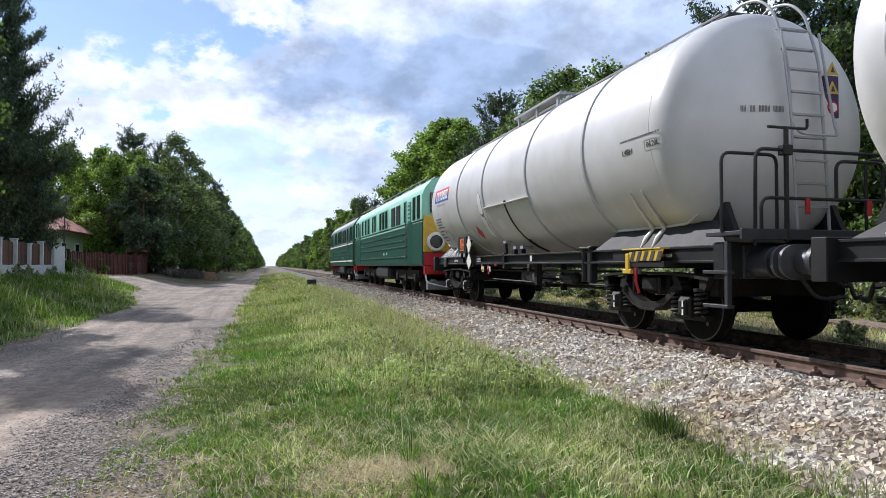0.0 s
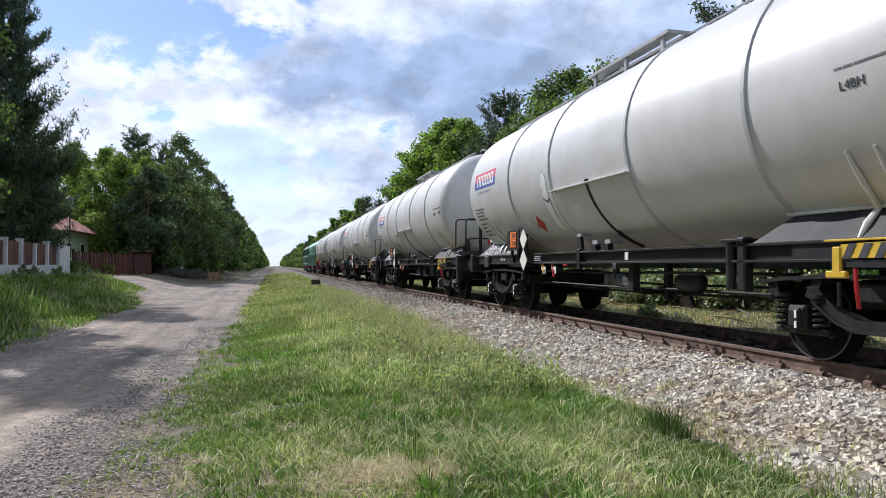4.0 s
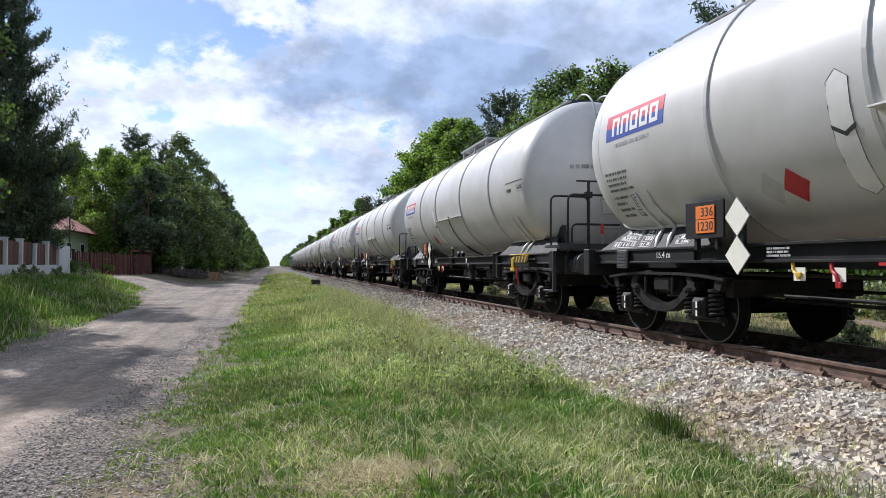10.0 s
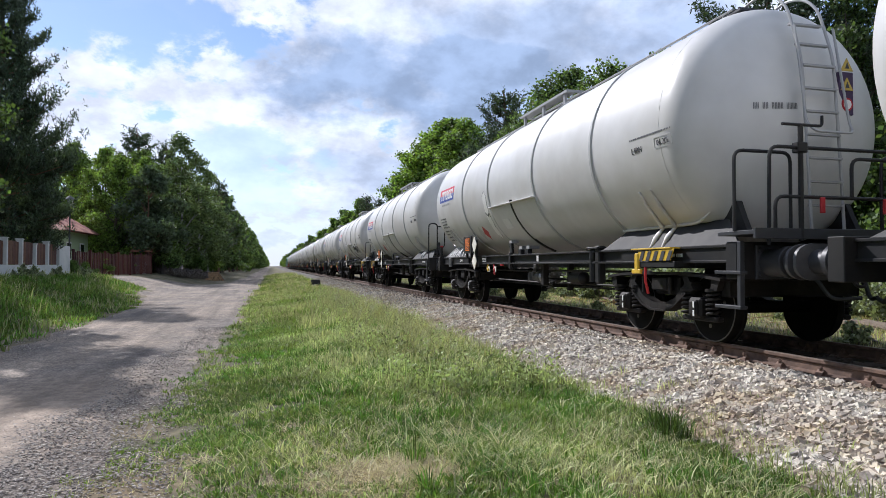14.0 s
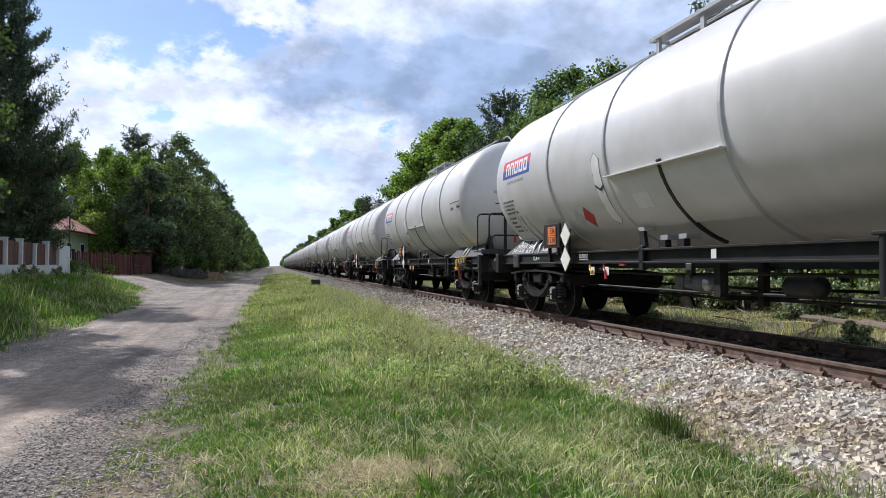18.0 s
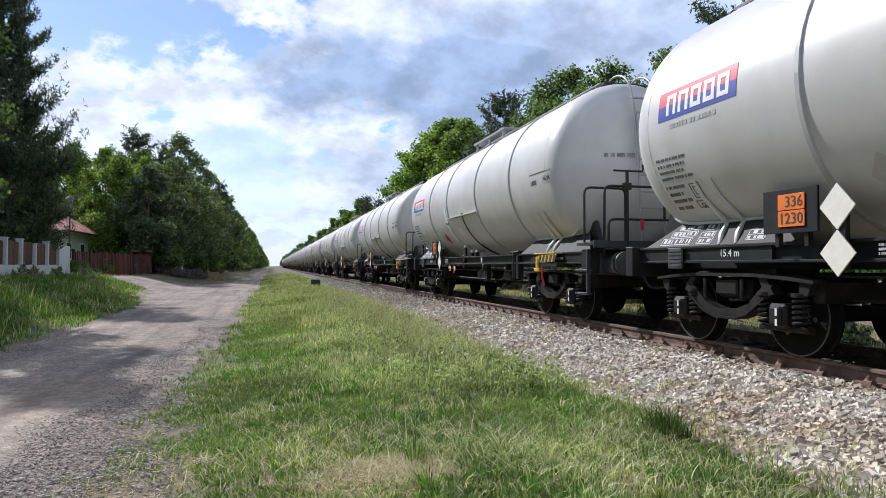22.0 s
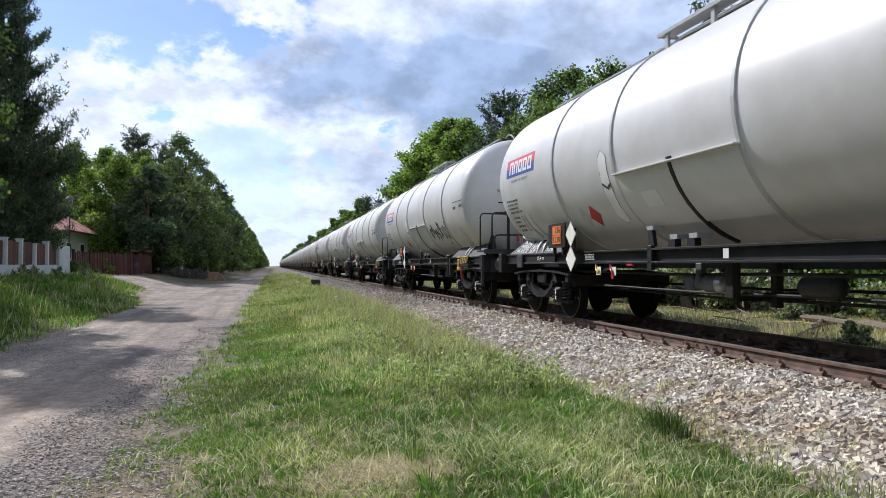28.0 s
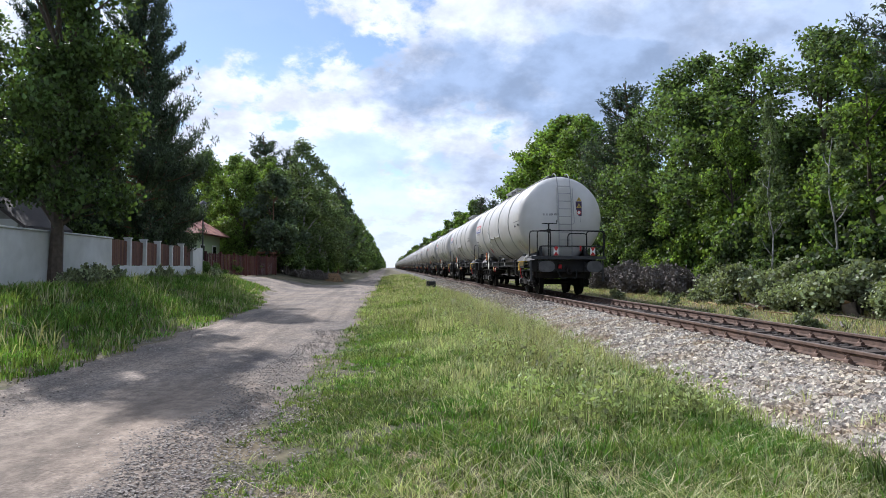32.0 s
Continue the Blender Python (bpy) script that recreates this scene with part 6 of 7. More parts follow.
# ---- garden walls, fences and houses ----
def boundary():
    x0 = -11.0
    wall = thing("garden_wall", "whitewashed garden wall with brown board panels", "garden wall")
    part("plinth", Geo().hull8((x0 - 0.12, 28.0, 0.0), (x0 + 0.12, 38.7, 1.02), 0.01), M_RENDER, wall, "whitewashed plinth")
    part("end_pier", Geo().hull8((x0 - 0.14, 38.7, 0.0), (x0 + 0.14, 40.6, 2.06), 0.015), M_RENDER, wall, "whitewashed end pier")
    ys = [28.0 + 1.7833 * i for i in range(7)]
    for i, y in enumerate(ys[:-1]):
        if i:
            top = 2.16 if i != 4 else 2.0
            part("post", Geo().hull8((x0 - 0.11, y - 0.07, 1.0), (x0 + 0.16, y + 0.07, top), 0.01).hull8((x0 - 0.14, y - 0.1, top), (x0 + 0.19, y + 0.1, top + 0.05), 0.01), M_RENDER, wall)
        n = 9
        for k in range(n):
            a = y + 0.08 + 1.62 * k / n
            part("board", Geo().hull8((x0 - 0.02, a + 0.006, 1.04), (x0 + 0.02, a + 1.62 / n - 0.006, 2.04 + 0.05 * math.sin(math.pi * (k + 0.5) / n)), 0.004), M_FENCE, wall)
    tall = thing("garden_wall", "tall plain whitewashed garden wall", "garden wall")
    part("wall_face", Geo().hull8((x0 - 0.15, 17.0, 0.0), (x0 + 0.12, 27.95, 2.08), 0.015), M_RENDER, tall)
    part("coping", Geo().hull8((x0 - 0.2, 16.95, 2.08), (x0 + 0.17, 27.97, 2.14), 0.015), M_RENDER, tall)
    gate = thing("gate", "brown wooden gate in the garden wall", "gate")
    for k in range(12):
        part("board", Geo().hull8((x0 - 0.03, 14.6 + k * 0.2, 0.3), (x0 + 0.02, 14.785 + k * 0.2, 2.1), 0.006), M_FENCE, gate)
    # dark red picket fence
    fence = thing("picket_fence", "dark red wooden picket fence round the garden", "fence")
    a, b = Vector((-11.2, 42.5)), Vector((-9.4, 57))
    n = 56
    for k in range(n):
        p = a.lerp(b, k / n)
        z = ground(p.x, p.y)
        part("picket", Geo().hull8((p.x - 0.02, p.y, z + 0.05), (p.x + 0.02, p.y + 0.19, z + 1.45 + 0.06 * ((k % 6) in (2, 3)))), M_REDFENCE, fence, smooth=0)
    for k in range(7):
        p = a.lerp(b, k / 6)
        z = ground(p.x, p.y)
        part("post", Geo().hull8((p.x - 0.07, p.y - 0.07, z - 0.1), (p.x + 0.07, p.y + 0.07, z + 1.6), 0.01), M_REDFENCE, fence)
    # little roofed shelter by the fence
    s = thing("well_shelter", "small well shelter with a red tiled roof", "shelter")
    x, y = -10.2, 57.5
    z = ground(x, y)
    for dx in (-0.55, 0.55):
        for dy in (-0.55, 0.55):
            part("post", Geo().hull8((x + dx - 0.06, y + dy - 0.06, z), (x + dx + 0.06, y + dy + 0.06, z + 1.75)), M_FENCE, s)
    part("roof", Geo().prism([(x - 0.75, z + 1.75), (x + 0.75, z + 1.75), (x + 0.3, z + 2.2), (x - 0.3, z + 2.2)], 1, y - 0.75, y + 0.75), M_TILE, s, "red tiled roof", smooth=0)
    part("well_ring", Geo().cyl((x, y, z), (x, y, z + 0.9), 0.5, 16), M_RENDER, s)
    # house with a hipped roof
    h = thing("house", "pale green house with a red tiled hipped roof", "house")
    part("wall", Geo().hull8((-23.7, 51, -0.2), (-14.2, 57.8, 3.5)), M_PLASTER, h, "pale green plaster walls", smooth=0)
    g = Geo()
    e = (-24.4, -13.5, 50.3, 58.5)
    g.add([(e[0], e[2], 3.45), (e[1], e[2], 3.45), (e[1], e[3], 3.45), (e[0], e[3], 3.45), (-20.2, 54.4, 6.4), (-17.8, 54.4, 6.4)], [(0, 1, 5, 4), (1, 2, 5), (2, 3, 4, 5), (3, 0, 4), (0, 3, 2, 1)])
    roof = part("roof", g, M_TILE, h, "red tiled hipped roof", smooth=0)
    # tile courses on the two slopes that face the line
    tile = Geo().hull8((-0.17, -0.2, 0.0), (0.17, 0.2, 0.035), 0.012).mesh("tile", M_TILE)
    for p0, p1, p2, p3 in (((e[1], e[2], 3.45), (e[1], e[3], 3.45), (-17.8, 54.4, 6.4), (-17.8, 54.4, 6.4)), ((e[0], e[2], 3.45), (e[1], e[2], 3.45), (-17.8, 54.4, 6.4), (-20.2, 54.4, 6.4))):
        p0, p1, p2, p3 = (Vector(q) for q in (p0, p1, p2, p3))
        up = ((p3 + p2) / 2 - (p0 + p1) / 2)
        nrm = (p1 - p0).cross(up).normalized()
        nrm = nrm if nrm.z > 0 else -nrm
        along = (p1 - p0).normalized()
        uphill = nrm.cross(along)
        rows = 9
        for i in range(rows):
            f = (i + 0.5) / rows
            l0, l1 = p0.lerp(p3, f), p1.lerp(p2, f)
            n = max(1, int((l1 - l0).length / 0.85))
            for k in range(n):
                c = l0.lerp(l1, (k + 0.5) / n) + nrm * 0.02
                m = Matrix((along * 2.4, uphill * 1.8, nrm)).transposed().to_4x4()
                m.translation = c
                part("tile", tile, None, roof).matrix_basis = m
    for y in (52.6, 56.0):
        wn = part("window", Geo().hull8((-14.24, y - 0.55, 1.4), (-14.15, y + 0.55, 2.7), 0.01), M_WHITE, h)
        part("pane", Geo().hull8((-14.16, y - 0.46, 1.49), (-14.14, y + 0.46, 2.61)), M_GLASS, wn)
    # near outbuilding with a grey gable
    o = thing("outbuilding", "old outbuilding with a grey boarded gable and dark roof", "outbuilding")
    part("wall", Geo().hull8((-18.5, 24.5, 0.0), (-12.6, 26.8, 2.6)), M_RENDER, o, smooth=0)
    part("gable", Geo().prism([(-18.5, 2.6), (-12.6, 2.6), (-15.55, 4.9)], 1, 24.52, 24.6), M_GABLE, o, "grey boarded gable", smooth=0)
    for sgn in (-1, 1):
        g = Geo()
        xe = -15.55 + sgn * 3.5
        g.add([(-15.55, 23.9, 5.05), (-15.55, 27.2, 5.05), (xe, 27.2, 2.35), (xe, 23.9, 2.35), (-15.55, 23.9, 4.93), (-15.55, 27.2, 4.93), (xe, 27.2, 2.23), (xe, 23.9, 2.23)], [(0, 1, 2, 3), (7, 6, 5, 4), (0, 3, 7, 4), (1, 5, 6, 2), (3, 2, 6, 7), (0, 4, 5, 1)])
        part("roof_slope", g, M_DARKROOF, o, smooth=0)
    # street lamp
    lamp = thing("street_lamp", "grey street lamp with a lantern head above the garden", "street lamp")
    x, y = -12.9, 48
    part("pole", Geo().cyl((x, y, ground(x, y)), (x, y, 5.0), 0.06, 10, 0.045), M_BUFFER, lamp)
    part("lantern", Geo().rot((x, y, 4.95), (x, y, 5.35), [(0, 0.09), (0.8, 0.19), (1, 0.19)], 12), M_LENS, lamp)
    part("lantern_cap", Geo().rot((x, y, 5.35), (x, y, 5.6), [(0, 0.30), (0.3, 0.25), (1, 0.05)], 12), M_BUFFER, lamp)
    # small lineside marker
    mk = solid("lineside_marker", Geo().hull8((-0.3, -0.12, -0.6), (0.3, 0.12, 0.55), 0.03), M_GRILLE, "small dark lineside marker in the grass", "marker")
    mk.matrix_basis = pose(2.8, 44.0, -0.45)


boundary()


# ---- grass, gravel and ballast stones ----
def blades(name, spots, height, width, mat, label, seed, bend=0.5):
    """Grass blades: two-piece bent strips. spots: rows of x, y, height factor."""
    r = np.random.RandomState(seed)
    n = len(spots)
    base = np.column_stack([spots[:, 0], spots[:, 1], [ground(x, y) - 0.01 for x, y in spots[:, :2]]])
    h = height * spots[:, 2] * (0.55 + 0.7 * r.rand(n))
    a = r.rand(n) * 6.283
    side = np.column_stack([np.cos(a), np.sin(a), np.zeros(n)])
    lean = r.rand(n) * 6.283
    tip = np.column_stack([np.cos(lean), np.sin(lean), np.zeros(n)]) * (h * bend * (0.3 + r.rand(n)))[:, None]
    w = (width * (0.7 + 0.6 * r.rand(n)))[:, None]
    up = np.array([0, 0, 1.0])
    mid = base + up * (h * 0.55)[:, None] + tip * 0.35
    top = base + up * (h * 0.95)[:, None] + tip
    vs = np.stack([base - side * w, base + side * w, mid + side * w * 0.8, mid - side * w * 0.8, top + side * w * 0.12, top - side * w * 0.12], 1).reshape(-1, 3)
    k = (np.arange(n) * 6)[:, None]
    fs = np.concatenate([k + np.array([[0, 1, 2, 3]]), k + np.array([[3, 2, 4, 5]])])
    return tagged(new(name, raw_mesh(name, vs, fs, mat)), label, "grass", kind="stuff")


def strew(r, n, x0, x1, y0, y1, power=1.0):
    """Random spots, closer together near y0."""
    return np.column_stack([x0 + (x1 - x0) * r.rand(n), y0 + (y1 - y0) * r.rand(n) ** power])


def clumpy(p, scale, seed, lo, hi):
    """A height factor and a choice by patches."""
    v = np.array([noise.noise((x * scale, y * scale, seed)) for x, y in p])
    return np.clip((v - lo) / (hi - lo), 0, 1)


def tussocks(name, spots, count, height, width, mat, label, seed, radius=0.035, bend=0.9, lift=None):
    """Grass in tufts: blades that lean out from each tuft's middle. spots: rows of x, y, height factor."""
    r = np.random.RandomState(seed)
    k = np.repeat(np.arange(len(spots)), r.poisson(count, len(spots)) + 2)
    n = len(k)
    lean = r.rand(n) * 6.283
    out = np.column_stack([np.cos(lean), np.sin(lean), np.zeros(n)])
    away = radius * r.rand(n) ** 0.6 * (0.6 + 0.8 * r.rand(len(spots))[k])
    soil = np.array([(lift or ground)(x, y) - 0.01 for x, y in spots[:, :2]])
    base = np.column_stack([spots[k, 0], spots[k, 1], soil[k]]) + out * away[:, None]
    h = height * spots[k, 2] * (0.5 + 0.75 * r.rand(n))
    tip = out * (h * bend * (0.15 + 1.0 * r.rand(n) ** 1.5))[:, None]
    a = lean + 1.57 + 0.8 * r.normal(size=n)
    side = np.column_stack([np.cos(a), np.sin(a), np.zeros(n)])
    w = (width * (0.6 + 0.8 * r.rand(n)))[:, None]
    up = np.array([0, 0, 1.0])
    mid = base + up * (h * 0.62)[:, None] + tip * 0.35
    top = base + up * (h * (0.95 - 0.25 * r.rand(n)))[:, None] + tip
    vs = np.stack([base - side * w * 0.8, base + side * w * 0.8, mid + side * w, mid - side * w, top + side * w * 0.15, top - side * w * 0.15], 1).reshape(-1, 3)
    q = (np.arange(n) * 6)[:, None]
    fs = np.concatenate([q + np.array([[0, 1, 2, 3]]), q + np.array([[3, 2, 4, 5]])])
    return tagged(new(name, raw_mesh(name, vs, fs, mat)), label, "grass", kind="stuff")


def grass():
    r = np.random.RandomState(7)
    bare = ((-0.75, 4.6, 0.38), (-0.55, 5.3, 0.25), (0.62, 4.35, 0.34), (1.0, 4.2, 0.26), (-0.8, 6.3, 0.25), (2.6, 4.3, 0.2), (0.2, 5.9, 0.16), (1.75, 6.6, 0.2))

    def fringe(p, ramp=0.8):
        edge = np.array([path_right(y) + 0.25 * noise.noise((y * 1.7, 2.2, 0)) for y in p[:, 1]])
        toe = TRACK - 2.95 + 0.35 * np.array([noise.noise((y * 0.8, 3.3, 0)) + 0.5 * noise.noise((y * 2.6, 7.3, 0)) for y in p[:, 1]])
        d = np.clip((p[:, 0] - edge + 0.2) / ramp, 0, 1) ** 1.3 * np.clip((toe - p[:, 0]) / 0.5, 0, 1)
        for x, y, w in bare:
            d *= 1 - 0.93 * np.exp(-(((p[:, 0] - x) / w) ** 2 + ((p[:, 1] - y) / w) ** 2) ** 1.5)
        return d

    def verge(n, y0, y1, power, count, height, width, mat, label, seed, patch=1.3, lo=-0.5, hi=0.3, name="grass", radius=0.035, bend=0.9, x0=-1.4):
        p = strew(r, n, x0, 3.85, y0, y1, power)
        f = clumpy(p, patch, seed, lo, hi)
        fine = clumpy(p, patch * 3.1, seed + 40, -0.5, 0.5)
        ok = (fringe(p) * (0.05 + 0.95 * f) > r.rand(n) * 0.85)
        p, f, fine = p[ok], f[ok], fine[ok]
        rise = (0.5 + 0.35 * f + 0.45 * fine) * (0.7 + 0.55 * np.clip((p[:, 0] - 0.2) / 2.2, 0, 1)) * (0.7 + 0.3 * fringe(p, 1.4)) * (0.72 + 0.28 * np.clip((p[:, 1] - y0) / (0.6 * (y1 - y0)), 0, 1))
        tussocks(name, np.column_stack([p, rise]), count, height, width, mat, label, seed, radius, bend)

    # near: short, coarse, in patches of three greens
    verge(5400, 3.0, 8.5, 1.1, 15, 0.095, 0.0032, M_DEEP, "short deep green grass beside the path", 1, 1.1, -0.35, 0.25)
    verge(5600, 3.0, 8.5, 1.1, 15, 0.10, 0.0032, M_BLADE, "short green grass beside the path", 2, 1.2, -0.45, 0.3)
    verge(4600, 3.0, 8.5, 1.1, 11, 0.09, 0.0034, M_PALE, "short grey-green grass beside the path", 14, 1.0, -0.2, 0.35)
    verge(2600, 3.0, 8.5, 1.1, 7, 0.045, 0.0034, M_STRAW, "dry yellow grass in patches", 4, 0.9, -0.1, 0.4, "dry_grass", 0.06, 1.8)
    # where the camera stands and behind it
    verge(2600, -7.0, 3.1, 1.0, 11, 0.10, 0.0040, M_DEEP, "short deep green grass beside the path", 51, 1.1, -0.35, 0.25)
    verge(2600, -7.0, 3.1, 1.0, 11, 0.10, 0.0040, M_BLADE, "short green grass beside the path", 52, 1.2, -0.45, 0.3)
    verge(2400, -7.0, 3.1, 1.0, 9, 0.09, 0.0042, M_PALE, "short grey-green grass beside the path", 53, 1.0, -0.3, 0.35)
    # pale crooked leaf tips over the rest, highlights put in as blade colour
    verge(3400, 3.0, 10, 1.2, 3, 0.125, 0.0034, M_PAINTED_GLINT, "pale blades among the grass with painted shine", 24, 0.9, -0.35, 0.3, "grass", 0.05, 1.25)
    # middle: taller towards the track
    verge(5200, 7, 17, 1.1, 13, 0.13, 0.0050, M_DEEP, "deep green grass between path and track", 5, 0.8, -0.35, 0.25, radius=0.06)
    verge(5200, 7, 17, 1.1, 13, 0.14, 0.0050, M_BLADE, "green grass between path and track", 6, 0.8, -0.45, 0.3, radius=0.06)
    verge(4200, 7, 17, 1.1, 9, 0.17, 0.0046, M_PALE, "pale grass between path and track", 15, 0.6, -0.3, 0.35, radius=0.06)
    verge(2200, 7, 17, 1.1, 4, 0.27, 0.0042, M_PAINTED_GLINT, "tall pale seeding grass", 25, 0.6, -0.3, 0.3, "seeding_grass", 0.06, 0.7, x0=0.6)
    verge(1500, 9, 22, 1.1, 5, 0.44, 0.0046, M_SEED, "tall pale meadow grass beside the stones", 27, 0.9, -0.3, 0.3, "seeding_grass", 0.10, 1.0, x0=1.5)
    # far
    verge(3000, 16, 34, 1.2, 10, 0.25, 0.010, M_BLADE, "green grass between path and track", 7, 0.5, -0.5, 0.3, radius=0.12)
    verge(3000, 16, 34, 1.2, 10, 0.28, 0.009, M_PALE, "pale grass between path and track", 16, 0.4, -0.4, 0.3, radius=0.12)
    verge(1600, 16, 34, 1.2, 5, 0.44, 0.007, M_SEED, "tall grass with pale seed heads", 26, 0.4, -0.4, 0.3, "seeding_grass", 0.12, 0.6)
    verge(1500, 33, 100, 1.4, 9, 0.36, 0.020, M_BLADE, "green grass between path and track", 8, 0.3, -0.5, 0.3, radius=0.25)
    verge(1800, 33, 100, 1.4, 9, 0.42, 0.018, M_SEED, "tall grass with pale seed heads", 17, 0.3, -0.5, 0.3, "seeding_grass", 0.25)
    # tangled blades in the foreground, their pale colour standing in for gloss
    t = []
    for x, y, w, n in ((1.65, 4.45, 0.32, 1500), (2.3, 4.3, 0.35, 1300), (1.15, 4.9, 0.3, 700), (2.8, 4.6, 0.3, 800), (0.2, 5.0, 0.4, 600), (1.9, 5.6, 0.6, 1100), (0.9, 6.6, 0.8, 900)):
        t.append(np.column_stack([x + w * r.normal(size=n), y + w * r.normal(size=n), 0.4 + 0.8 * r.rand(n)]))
    blades("grass", np.concatenate(t), 0.12, 0.0034, M_PAINTED_GLINT, "pale tangled grass blades with painted shine", 71, 1.7)
    # leafy weeds among the tall grass by the stones
    stem, leaf = [], []
    for _ in range(520):
        y = 6.5 + 17 * r.rand() ** 1.4
        stem.append((1.2 + 2.0 * r.rand() ** 0.9, y, 0.5 + 0.7 * r.rand()))
    stem = np.array(stem)
    stem = stem[clumpy(stem[:, :2], 0.55, 77, -0.35, 0.25) > r.rand(len(stem)) * 0.9]
    tussocks("weeds", stem, 5, 0.42, 0.0030, M_PALE, "pale green stems of leafy weeds", 72, 0.06, 0.35)
    for x, y, h in stem:
        z = ground(x, y)
        for k in range(4):
            leaf.append((x + 0.05 * r.normal(), y + 0.05 * r.normal(), z + h * (0.10 + 0.09 * k)))
    tagged(new("weeds", leaf_cloud("weeds", leaf, [0.10] * len(leaf), 7 * len(leaf), 0.05, M_PALE, 73, 0.5, 0.9, 0.1)), "leafy grey-green weeds among the grass", "weed", kind="stuff")
    # straw thatch on the worn patches
    t = []
    for x, y, w, n in ((0.62, 4.35, 0.26, 4200), (1.0, 4.22, 0.2, 2200), (-0.75, 4.6, 0.34, 500), (-0.5, 5.3, 0.25, 500), (1.75, 6.6, 0.18, 500), (2.6, 4.3, 0.18, 700), (0.2, 5.9, 0.15, 500), (1.6, 4.6, 0.25, 500)):
        t.append(np.column_stack([x + w * r.normal(size=n), y + w * r.normal(size=n), 0.3 + 0.7 * r.rand(n)]))
    blades("dry_grass", np.concatenate(t), 0.06, 0.0028, M_STRAW, "patches of dry straw-coloured grass", 18, 3.2)
    # long stalks, some lying
    t = []
    for x, y, w, n in ((1.75, 4.7, 0.25, 60), (2.2, 4.6, 0.3, 60), (0.9, 4.3, 0.35, 50), (2.9, 4.9, 0.3, 60), (2.2, 6.0, 0.5, 60), (1.0, 6.5, 0.6, 40)):
        t.append(np.column_stack([x + w * r.normal(size=n), y + w * r.normal(size=n), 0.5 + 0.7 * r.rand(n)]))
    blades("dry_stalks", np.concatenate(t), 0.2, 0.0024, M_STRAW, "pale dry stalks leaning over the grass", 19, 1.3)
    # single taller tufts, and weeds that creep up the stones
    t = []
    for _ in range(90):
        t.append((r.uniform(0.6, 3.3), 3.6 + 12 * r.rand() ** 1.3, r.uniform(0.5, 1.0)))
    tussocks("grass_tufts", np.array(t), 34, 0.2, 0.0036, M_DEEP, "tufts of taller green grass", 31, 0.07, 0.7)
    t = [(3.30, 4.98, 1.5), (3.36, 5.10, 1.3), (3.28, 5.2, 1.2), (3.22, 4.9, 1.0), (3.42, 5.0, 1.0)]
    tussocks("grass_tufts", np.array(t), 80, 0.2, 0.0036, M_SHRUB, "bushy dark green tuft at the edge of the stones", 32, 0.1, 0.55)
    t = []
    for _ in range(420):
        y = 3.2 + 16 * r.rand() ** 1.2
        t.append((3.45 + 0.25 * abs(r.normal()) + 0.2 * r.rand(), y, r.uniform(0.4, 1.1)))
    tussocks("weeds", np.array(t), 6, 0.2, 0.0034, M_PALE, "thin pale weeds creeping into the stones", 33, 0.07, 0.6, lambda x, y: max(ground(x, y), bed_height(x - TRACK) - 0.03))
    t = [(x + 0.12 * r.normal(), y + 0.12 * r.normal(), r.uniform(0.5, 1.0)) for x, y, n in ((3.75, 4.85, 9), (3.95, 5.4, 7), (3.7, 6.1, 6), (4.3, 6.4, 5), (3.8, 4.3, 8), (4.1, 7.5, 5), (3.8, 8.6, 6), (4.6, 5.6, 4)) for _ in range(n)]
    tussocks("weeds", np.array(t), 8, 0.2, 0.0036, M_PAINTED_GLINT, "grey-green weeds growing through the stones", 34, 0.06, 0.7, lambda x, y: max(ground(x, y), bed_height(x - TRACK) - 0.03))
    # left verge before the wall
    for n, mat, count, tall_, label, seed in ((4200, M_DEEP, 12, 0.34, "tall deep green grass before the garden wall", 6), (3400, M_BLADE, 10, 0.38, "tall green grass before the garden wall", 61), (900, M_SEED, 4, 0.6, "tall pale seeding grass before the garden wall", 62)):
        p = strew(r, n, -12.4, -4.4, 6, 46, 1.1)
        inside = np.array([path_left(y) for y in p[:, 1]]) - p[:, 0]
        ok = inside > 0.5 * r.rand(n) - 0.15
        p, inside = p[ok], inside[ok]
        f = 0.3 + 0.7 * clumpy(p, 0.5, seed, -0.5, 0.4) * np.clip(inside / 1.4, 0.2, 1)
        tussocks("grass", np.column_stack([p, f]), count, tall_, 0.0085, mat, label, seed, 0.13, 0.8)
    # beyond the track, between the piles
    p = strew(r, 30000, 9.0, 15.0, 3, 60, 1.3)
    blades("grass", np.column_stack([p, 0.4 + 0.6 * clumpy(p, 0.6, 12, -0.3, 0.4)]), 0.17, 0.008, M_PALE, "thin grass and weeds beyond the track", 8)
    p = strew(r, 24000, 9.0, 14.5, 3, 40, 1.3)
    blades("dry_grass", np.column_stack([p, 0.4 + 0.6 * clumpy(p, 0.6, 13, -0.3, 0.4)]), 0.15, 0.008, M_STRAW, "dry grass beyond the track", 9)


grass()


CUBE = np.array([(x, y, z) for x in (-1, 1) for y in (-1, 1) for z in (-1, 1)], float)
CUBE_FACES = np.array([(0, 1, 3, 2), (4, 6, 7, 5), (0, 4, 5, 1), (2, 3, 7, 6), (0, 2, 6, 4), (1, 5, 7, 3)])


